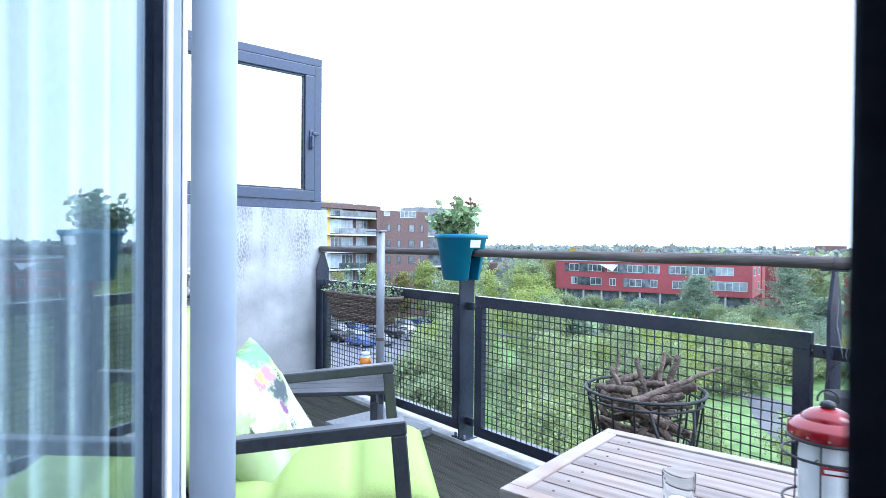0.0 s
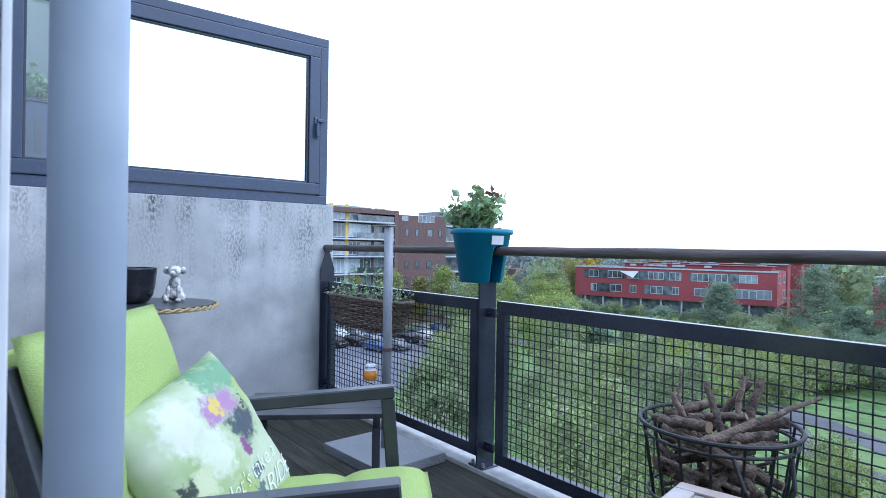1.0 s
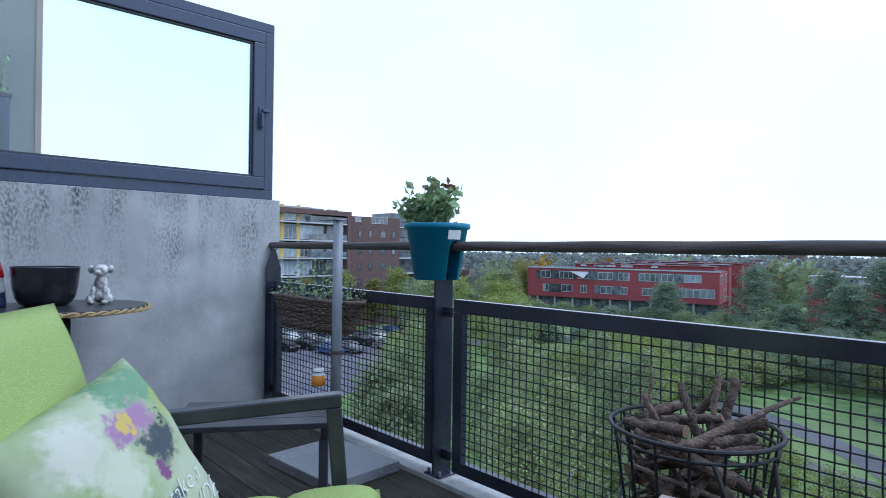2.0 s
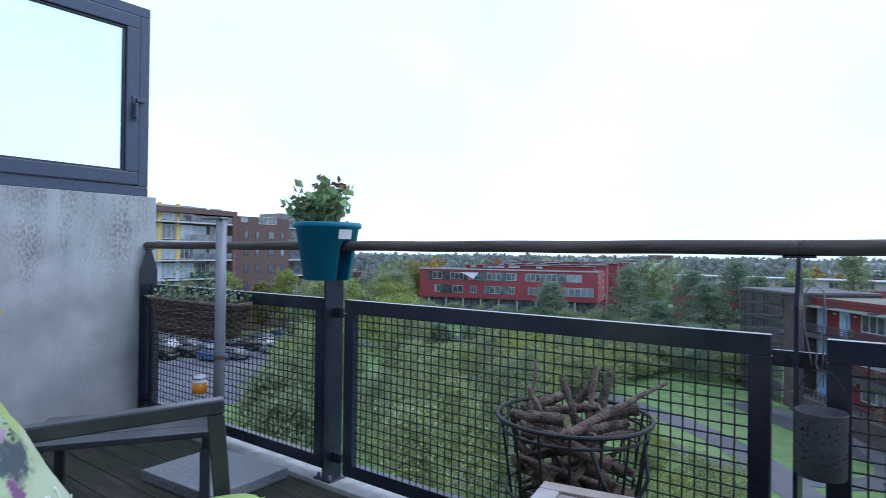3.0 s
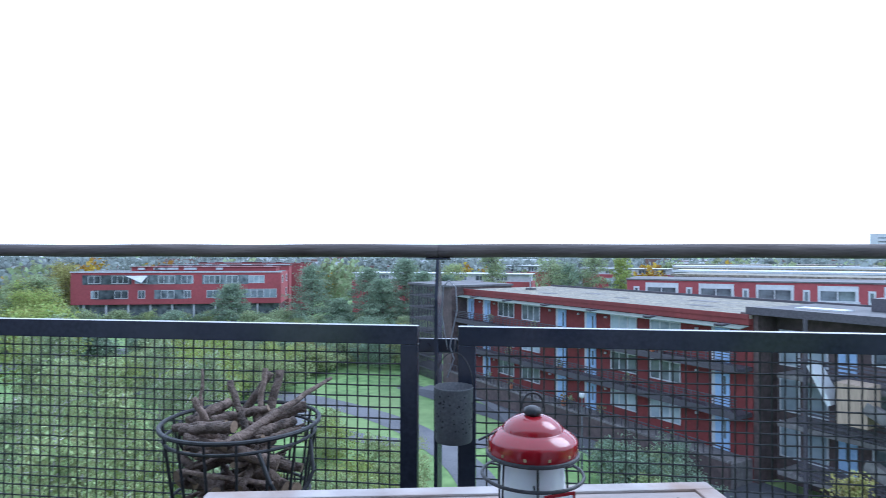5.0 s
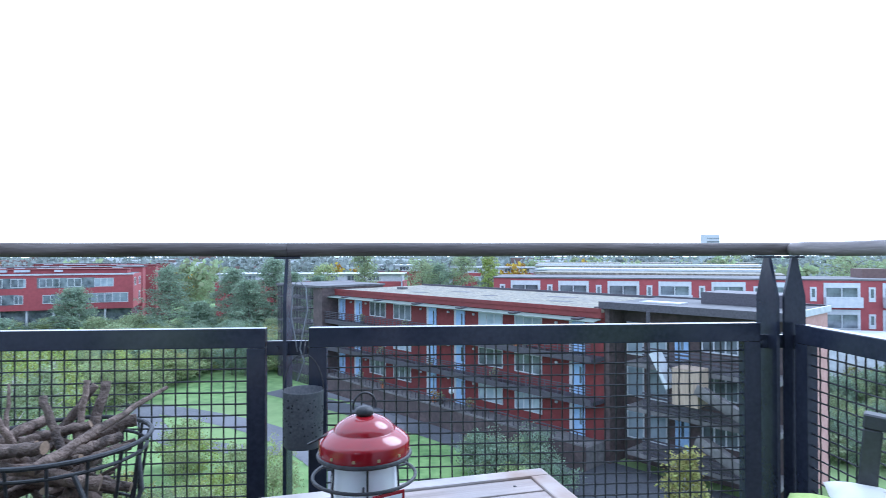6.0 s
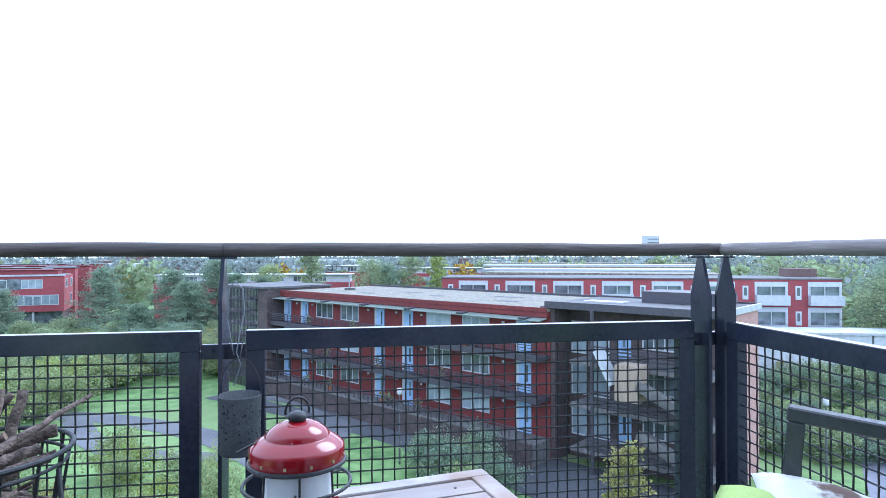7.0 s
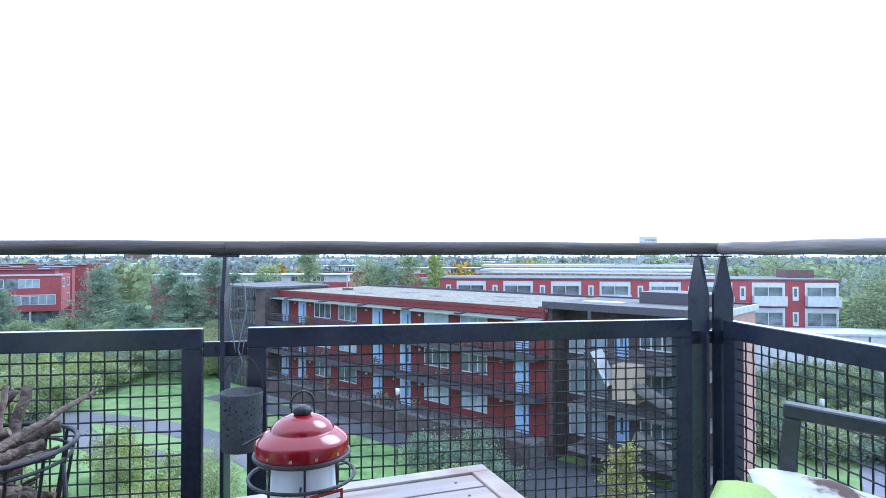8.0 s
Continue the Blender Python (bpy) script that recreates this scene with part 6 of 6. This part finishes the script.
def own_building():
    """The plain block that carries the balcony and the room behind it."""
    g = thing("apartment_block", "plain brick apartment block carrying the balcony", "apartment building", pose(0, -2.5, 0))
    part("wall", B((-9.0, -11.5, GROUND), (15.0, 0.18, -0.352)), M_OURBRICK, g)
    part("side_wall", B((-9.0, -11.5, -0.351), (1.88, 0.0, 3.2)), M_OURBRICK, g)
    part("side_wall", B((6.42, -11.5, -0.351), (15.0, 0.15, 3.2)), M_OURBRICK, g)
    part("rear_wall", B((1.881, -11.5, -0.351), (6.419, -3.82, 3.2)), M_OURBRICK, g)
    part("roof", B((-9.3, -11.8, 3.202), (15.3, 0.30, 3.5)), M_BITUM, g)


own_building()


# ---- trees ----
def tree_meshes(seed, h, r, kind):
    """Trunk and crown meshes: the crown is built of leaf clumps along real limbs."""
    rng = random.Random(seed)
    tr = bmesh.new()
    lean = (rng.uniform(-0.3, 0.3), rng.uniform(-0.3, 0.3))
    def axis(f):
        return Vector((lean[0] * f * f, lean[1] * f * f, h * f))
    base_r = h * (0.012 if kind == "birch" else 0.018)
    tube(tr, [axis(f) for f in (0, 0.2, 0.4, 0.6, 0.8, 0.97)], [base_r * (1.15 - f) for f in (0, 0.2, 0.4, 0.6, 0.8, 0.97)], 7)
    verts, faces = [], []
    def leaf(c, s):
        d = Vector((rng.gauss(0, 1), rng.gauss(0, 1), rng.gauss(0, 0.8))).normalized()
        e = d.cross(Vector((rng.gauss(0, 1), rng.gauss(0, 1), rng.gauss(0, 1)))).normalized()
        n = len(verts)
        verts.extend([c - d * s * 0.5, c + e * s * 0.33, c + d * s * 0.55, c - e * s * 0.33])
        faces.append((n, n + 1, n + 2, n + 3))
    limbs = {"bush": 14, "conic": 60, "birch": 26}.get(kind, 32)
    start = {"bush": 0.05, "conic": 0.08}.get(kind, 0.22)
    for k in range(limbs):
        f = start + (0.97 - start) * (k + rng.random() * 0.7) / limbs
        if kind == "conic":
            reach = r * ((1.03 - f) / (1.03 - start)) ** 0.75 * rng.uniform(0.6, 1.15)
        elif kind == "birch":
            reach = r * math.sin(math.pi * min(1, 0.18 + 0.80 * f)) ** 0.8 * rng.uniform(0.6, 1.1)
        else:
            reach = r * math.sin(math.pi * min(1, 0.15 + 0.82 * f)) ** 0.6 * rng.uniform(0.7, 1.12)
        a = k * 2.4 + rng.uniform(-0.4, 0.4)
        rise = {"birch": 0.45, "conic": 0.12, "round": 0.4, "bush": 0.5}[kind]
        p = axis(f)
        q = p + Vector((math.cos(a) * reach, math.sin(a) * reach, reach * rise * rng.uniform(0.5, 1.3)))
        mid = p.lerp(q, 0.5) + Vector((0, 0, 0.08 * reach))
        tube(tr, [p, mid, q], [base_r * 0.35, base_r * 0.22, base_r * 0.06], 4)
        clumps = 7 if kind != "bush" else 4
        for c in range(clumps):
            g = rng.uniform(0.30, 1.05)
            jit = 0.035 if kind == "conic" else 0.10
            cc = p.lerp(q, g) + Vector([rng.gauss(0, jit * r) for _ in range(3)])
            spread = r * (rng.uniform(0.05, 0.11) if kind == "conic" else rng.uniform(0.10, 0.20))
            size = {"birch": 0.155, "conic": 0.25, "round": 0.26, "bush": 0.135}[kind] 
            for j in range({"birch": 26, "conic": 34, "bush": 62}.get(kind, 32)):
                off = Vector([rng.gauss(0, spread) for _ in range(3)])
                off.z *= 0.28 if kind == "conic" else 0.6
                if kind == "birch":
                    off.z -= abs(rng.gauss(0, spread * 0.8))
                leaf(cc + off, size * rng.uniform(0.6, 1.3))
    me = bpy.data.meshes.new("crown")
    me.from_pydata([tuple(v) for v in verts], [], faces)
    return mesh_of("trunk", tr, M_BIRCHT if kind == "birch" else M_TRUNK), me


TREES = {}


def tree(x, y, h, r, kind, mat, label, name="tree", z=GROUND):
    key = (kind, mat.name, round(h / 2.5))
    variant = int(abs(x * 7.3 + y * 3.1)) % 2
    made = TREES.get((key, variant))
    rot = (x * 37 + y * 91) % 360
    if made is None:
        tm, cm = tree_meshes(hash_of(key) + variant, h, r, kind)
        cm.materials.append(mat)
        t = thing(name, label, "tree" if name == "tree" else "shrub", pose(x, y, z, 0, 0, rot), "park trees" if name == "tree" else "park shrubs")
        part("trunk", tm, None, t)
        part("crown", cm, None, t)
        TREES[(key, variant)] = (t, h, r)
        return t
    t, h0, r0 = made
    c = copy_thing(t, pose(x, y, z, 0, 0, rot))
    c.scale = (r / r0, r / r0, h / h0)
    c["label"] = label
    return c


def hash_of(key):
    return sum(ord(c) * (i + 3) for i, c in enumerate(str(key)))


BIRCH = "slender birch with thin yellow-green autumn leaves"
rngt = random.Random(77)
# birches just below the balcony
for k in range(82):
    x = -44 + 58 * rngt.random()
    y = 13 + 30 * rngt.random()
    if not 27 < math.degrees(math.atan2(4.3 - x, y + 2)) < 52.5:
        continue
    tree(x, y, rngt.uniform(7.0, 9.8), rngt.uniform(1.5, 2.2), "birch", rngt.choice((M_F_BIRCH, M_F_MID, M_F_LIME, M_F_MID, M_F_BIRCH)), BIRCH)
# dense greenery before the red terrace and the flats
for k in range(74):
    x = -75 + 60 * rngt.random()
    y = 44 + 50 * rngt.random()
    brg = math.degrees(math.atan2(4.3 - x, y + 2))
    if brg > 51.5 and y < 64:
        continue
    if brg < 41:
        if brg < 22 or y < 62 or rngt.random() < 0.35:
            continue
        tree(x, y, rngt.uniform(3.0, 4.6), rngt.uniform(1.6, 2.4), "round", rngt.choice((M_F_MID, M_F_DARK)), "low green park tree")
        continue
    tree(x, y, rngt.uniform(7.5, 10.5), rngt.uniform(2.4, 3.6), "round", rngt.choice((M_F_MID, M_F_BIRCH, M_F_LIME, M_F_MID)), "leafy green park tree")
for x, y, h, r, mt in ((-86, 105, 12.0, 3.6, M_F_YEL), (-82, 101, 11.0, 3.0, M_F_YEL), (-76, 60, 10.5, 2.4, M_F_LIME), (-79, 52, 10, 2.0, M_F_LIME), (-79, 45, 9.0, 1.9, M_F_YEL), (-78.5, 38, 8.5, 1.8, M_F_YEL), (-73, 66, 10.5, 2.6, M_F_LIME), (-78, 57, 9.0, 1.8, M_F_YEL), (-77, 49, 7.5, 1.8, M_F_LIME)):
    tree(x, y, h, r, "round", mt, "park tree turning yellow beside the parking place")
for brg, d, h, r in ((51.5, 40, 7.0, 2.0), (53.5, 37, 6.2, 2.0), (55.0, 33, 4.6, 1.8), (52.5, 33, 5.6, 2.0), (56.5, 30, 3.2, 1.6)):
    tree(4.4 - d * math.sin(radians(brg)), -2.2 + d * math.cos(radians(brg)), h, r, "round", M_F_MID if h > 5 else M_F_BIRCH, "leafy green tree at the edge of the parking place")
# dark larger trees in front of the terraces
for x, y, h, r in ((-46.9, 97.5, 8.8, 5.8), (-31.6, 96.6, 12.2, 6.6), (-22.3, 99.5, 11.6, 6.2), (-16.0, 100.9, 13.2, 6.4), (-19.0, 96.0, 10.0, 6.0), (-12.0, 97.0, 11.2, 5.6), (-26.0, 94.0, 6.5, 4.6), (-9.0, 101.0, 10.5, 5.0)):
    tree(x, y, h, r, "conic", M_F_DARK, "dense dark green park tree")
for x, y, h, r, mt in ((-1.3, 109.8, 14.6, 2.5, M_F_MID), (9.5, 112, 12.6, 3.6, M_F_MID), (13.0, 112.5, 12.2, 3.4, M_F_DARK), (17.0, 112, 14.0, 3.0, M_F_MID), (22.1, 111.5, 14.0, 2.0, M_F_LIME), (-8.5, 104, 12.0, 3.0, M_F_BIRCH), (70, 60, 12.5, 4.5, M_F_DARK), (70, 50, 12.0, 5.0, M_F_MID), (78, 66, 13, 5, M_F_DARK), (66, 74, 13.0, 5, M_F_MID), (80, 54, 13, 5, M_F_MID), (62.5, 53.0, 11.6, 3.6, M_F_MID), (67, 56.5, 12.2, 4.2, M_F_DARK), (72, 55, 12.4, 4.4, M_F_MID)):
    tree(x, y, h, r, "round", mt, "leafy green tree among the houses")
tree(16.3, 22.2, 5.8, 1.1, "birch", M_F_YEL, "small yellowing tree beside the lane")
# shrubs
for x, y, h, r, mt in ((-4.5, 26.7, 2.6, 1.9, M_F_BIRCH), (-7.0, 27.5, 2.2, 1.6, M_F_MID), (-2.4, 25.2, 2.0, 1.5, M_F_BIRCH), (1.2, 24.0, 1.9, 1.3, M_F_MID), (-9.5, 29.0, 2.4, 1.7, M_F_YEL), (-12.5, 30.5, 2.8, 1.9, M_F_BIRCH),
                       (10.4, 34.2, 2.2, 1.6, M_F_DARK), (11.8, 32.4, 2.2, 1.6, M_F_DARK), (9.8, 36.0, 1.9, 1.4, M_F_MID), (13.0, 30.8, 2.0, 1.5, M_F_DARK), (11.2, 30.6, 1.8, 1.3, M_F_BIRCH), (11.6, 35.0, 1.8, 1.3, M_F_DARK)):
    tree(x, y, h, r, "bush", mt, "rounded green garden shrub", "shrub")
for k in range(26):
    tree(-82 + 1.75 * k, 92.5 + 0.5 * k, 2.2 + 0.4 * (k % 3), 1.9, "bush", (M_F_DARK, M_F_MID, M_F_BIRCH)[k % 3], "rounded green garden shrub", "shrub")
for k in range(22):
    tree(30 + 1.6 * k, 52 - 0.55 * k + (k % 3) * 0.5, 2.6 + 0.3 * (k % 4), 1.5, "bush", (M_F_DARK, M_F_MID)[k % 2], "tall clipped garden hedge shrub", "shrub")
for k in range(90):
    u = rngt.random()
    if u < 0.3:
        x, y = rngt.uniform(-36, -20), rngt.uniform(50, 64)
    elif u < 0.38:
        x, y = rngt.uniform(9.5, 13.0), rngt.uniform(30, 35)
    elif u < 0.75:
        x, y = rngt.uniform(34, 54), rngt.uniform(33, 47)
    else:
        x, y = rngt.uniform(-24, -1), rngt.uniform(26, 39)
    tall = 1.7 if u < 0.3 else 1.0
    tree(x, y, rngt.uniform(1.4, 2.8) * tall, rngt.uniform(1.0, 1.8) * tall, "bush", rngt.choice((M_F_LIME, M_F_BIRCH, M_F_BIRCH) if u < 0.3 or u > 0.75 else (M_F_DARK, M_F_MID, M_F_BIRCH)), "rounded green garden shrub", "shrub")


for k in range(20):
    tree(-38 + 1.8 * k, 90.5 + (k * 7 % 5) * 0.9, 2.8 + 0.35 * (k * 3 % 4), 1.9, "bush", (M_F_DARK, M_F_MID, M_F_DARK, M_F_BIRCH)[k % 4], "rounded green garden shrub", "shrub")


for k in range(54):
    brg, d = radians(9 + 17 * rngt.random()), 71 + 16 * rngt.random()
    tree(4.3 - d * math.sin(brg), -2.1 + d * math.cos(brg), rngt.uniform(2.2, 4.8), rngt.uniform(1.6, 2.8), "bush", rngt.choice((M_F_DARK, M_F_MID, M_F_BIRCH, M_F_DARK, M_F_YEL)), "dense green shrub along the park lawn", "shrub")
for k in range(30):
    brg, d = radians(37.0 + 10.5 * rngt.random()), 46 + 34 * rngt.random()
    if 58 < d < 68 and brg > radians(40):
        continue
    tree(4.4 + d * math.sin(brg), -2.1 + d * math.cos(brg), rngt.uniform(1.2, 2.9), rngt.uniform(1.1, 2.2), "bush", rngt.choice((M_F_DARK, M_F_MID, M_F_BIRCH, M_F_MID, M_F_YEL)), "rounded green garden shrub", "shrub")


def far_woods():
    rng = random.Random(5)
    # the first material has the haze in its colour
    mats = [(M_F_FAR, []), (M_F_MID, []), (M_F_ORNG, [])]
    store = [([], []) for _ in mats]
    for k in range(1100):
        d = rng.uniform(110, 520)
        a = radians(rng.uniform(-62, 66))
        x, y = d * math.sin(a), d * math.cos(a)
        if d < 140 and -110 < x < 80:
            continue
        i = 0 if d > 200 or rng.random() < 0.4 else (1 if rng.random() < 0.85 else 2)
        vs, fs = store[i]
        h, r = rng.uniform(8.5, 14.6), rng.uniform(3, 6)
        fine = 0.5 if d < 210 else 1.0
        for j in range(70 if fine == 1.0 else 240):
            v = Vector((rng.gauss(0, 1), rng.gauss(0, 1), rng.gauss(0, 1))).normalized() * rng.uniform(0.5, 1.0)
            c = Vector((x + v.x * r, y + v.y * r, GROUND + h * 0.55 + v.z * h * 0.42))
            s = rng.uniform(0.9, 1.9) * fine
            e1 = Vector((rng.gauss(0, 1), rng.gauss(0, 1), rng.gauss(0, 1))).normalized()
            e2 = e1.cross(Vector((rng.gauss(0, 1), rng.gauss(0, 1), rng.gauss(0, 1)))).normalized()
            n = len(vs)
            vs.extend([tuple(c - e1 * s), tuple(c + e2 * s * 0.7), tuple(c + e1 * s), tuple(c - e2 * s * 0.7)])
            fs.append((n, n + 1, n + 2, n + 3))
    for k in range(420):
        d, a = rng.uniform(480, 900), radians(rng.uniform(-62, 66))
        x, y, h, r = d * math.sin(a), d * math.cos(a), rng.uniform(12.2, 15.0), rng.uniform(6, 11)
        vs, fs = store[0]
        for j in range(40):
            v = Vector((rng.gauss(0, 1), rng.gauss(0, 1), rng.gauss(0, 1))).normalized() * rng.uniform(0.5, 1.0)
            c = Vector((x + v.x * r, y + v.y * r, GROUND + h * 0.55 + v.z * h * 0.42))
            e1 = Vector((rng.gauss(0, 1), rng.gauss(0, 1), rng.gauss(0, 1))).normalized()
            e2 = e1.cross(Vector((rng.gauss(0, 1), rng.gauss(0, 1), rng.gauss(0, 1)))).normalized()
            n, s = len(vs), rng.uniform(1.4, 2.4)
            vs.extend([tuple(c - e1 * s), tuple(c + e2 * s * 0.7), tuple(c + e1 * s), tuple(c - e2 * s * 0.7)])
            fs.append((n, n + 1, n + 2, n + 3))
    for (mat, _), (vs, fs), lb in zip(mats, store, ("pale grey-green distant woods with haze in their colour", "green distant woods", "yellow and orange distant trees")):
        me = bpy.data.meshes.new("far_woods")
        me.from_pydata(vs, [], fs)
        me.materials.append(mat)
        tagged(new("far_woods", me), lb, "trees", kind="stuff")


far_woods()


# ---- parked cars and street furniture ----
def car(x, y, rot, body_mat, label):
    c = thing("parked_car", label, "car", pose(x, y, GROUND + 0.03, 0, 0, rot), "parked cars")
    bm = bmesh.new()
    side = [(-2.05, 0.30), (-2.1, 0.75), (-1.95, 0.92), (-1.55, 0.95), (-1.0, 1.42), (0.55, 1.45), (1.15, 0.98), (1.95, 0.82), (2.08, 0.6), (2.05, 0.30)]
    l = [bm.verts.new((px, -0.84 + (0.12 if pz > 1.2 else 0), pz)) for px, pz in side]
    r = [bm.verts.new((px, 0.84 - (0.12 if pz > 1.2 else 0), pz)) for px, pz in side]
    bm.faces.new(l)
    bm.faces.new(r[::-1])
    for i in range(len(side)):
        j = (i + 1) % len(side)
        bm.faces.new((l[j], l[i], r[i], r[j]))
    bmesh.ops.recalc_face_normals(bm, faces=bm.faces)
    part("body", bm, body_mat, c)
    part("windows", B((-1.05, -0.80, 1.0), (0.75, 0.80, 1.34), 0.05), M_WPANE, c)
    for wx in (-1.3, 1.3):
        for wy in (-0.80, 0.80):
            w = part("wheel", T([(wx, wy - 0.1, 0.31), (wx, wy + 0.1, 0.31)], 0.31, 14), M_GASKET, c)
            part("rim", T([(wx, wy - 0.115, 0.31), (wx, wy + 0.115, 0.31)], 0.18, 10), M_POLE, w)


def car_paint(name, c):
    return material(name, tuple(v * 0.9 for v in c), c, 0.2, 3, bump=0.0, spec=0.6)


PAINTS = [(car_paint("red_car_paint", (0.35, 0.02, 0.03)), "small red car parked on paving"), (car_paint("white_car_paint", (0.6, 0.62, 0.64)), "white car parked on the paving"),
          (car_paint("blue_car_paint", (0.06, 0.10, 0.24)), "dark blue car parked on paving"), (car_paint("grey_car_paint", (0.22, 0.23, 0.25)), "grey car parked on the paving"),
          (car_paint("black_car_paint", (0.02, 0.02, 0.025)), "black car parked on the paving")]
for row, (x0, y0, n) in enumerate(((-77.0, 35.0, 10), (-70.5, 34.0, 10), (-64.0, 40.0, 5))):
    for k in range(n):
        if (k * 5 + row * 3) % 7 == 2:
            continue
        p, lb = PAINTS[(2, 3, 4, 3, 2, 4, 0, 3, 2, 4, 1, 3)[(k * 5 + row * 4) % 12]]
        car(x0 + 0.5 * k, y0 + 2.75 * k, 8 + (k % 3) * 2, p, lb)


def lamp_post(x, y, h=4.6):
    l = thing("street_lamp", "pale grey park lamp post with a round head", "lamp post", pose(x, y, GROUND), "park lamps")
    part("mast", T([(0, 0, 0), (0, 0, h * 0.5), (0, 0, h)], [0.07, 0.055, 0.045], 8), M_TIN, l)
    part("head", L([(0, h + 0.45), (0.16, h + 0.42), (0.18, h + 0.1), (0.1, h), (0, h)], 14), M_WHITEP, l, smooth=True)


for x, y in ((8.1, 37.6), (-18, 38), (33.6, 30.2)):
    lamp_post(x, y)

tramp = thing("trampoline", "blue-rimmed round garden trampoline on the lawn", "trampoline", pose(63.5, 56.0, GROUND))
part("rim_pad", L([(1.6, 0.75), (1.6, 0.80), (2.1, 0.80), (2.1, 0.72)], 28), M_DOORB, tramp)
part("jump_mat", L([(1.6, 0.74), (0, 0.72)], 28), M_GASKET, tramp)
for k in range(6):
    a = k * math.pi / 3
    part("leg", T([(2.0 * math.cos(a), 2.0 * math.sin(a), 0), (2.0 * math.cos(a), 2.0 * math.sin(a), 0.73)], 0.04, 8), M_POLE, tramp)
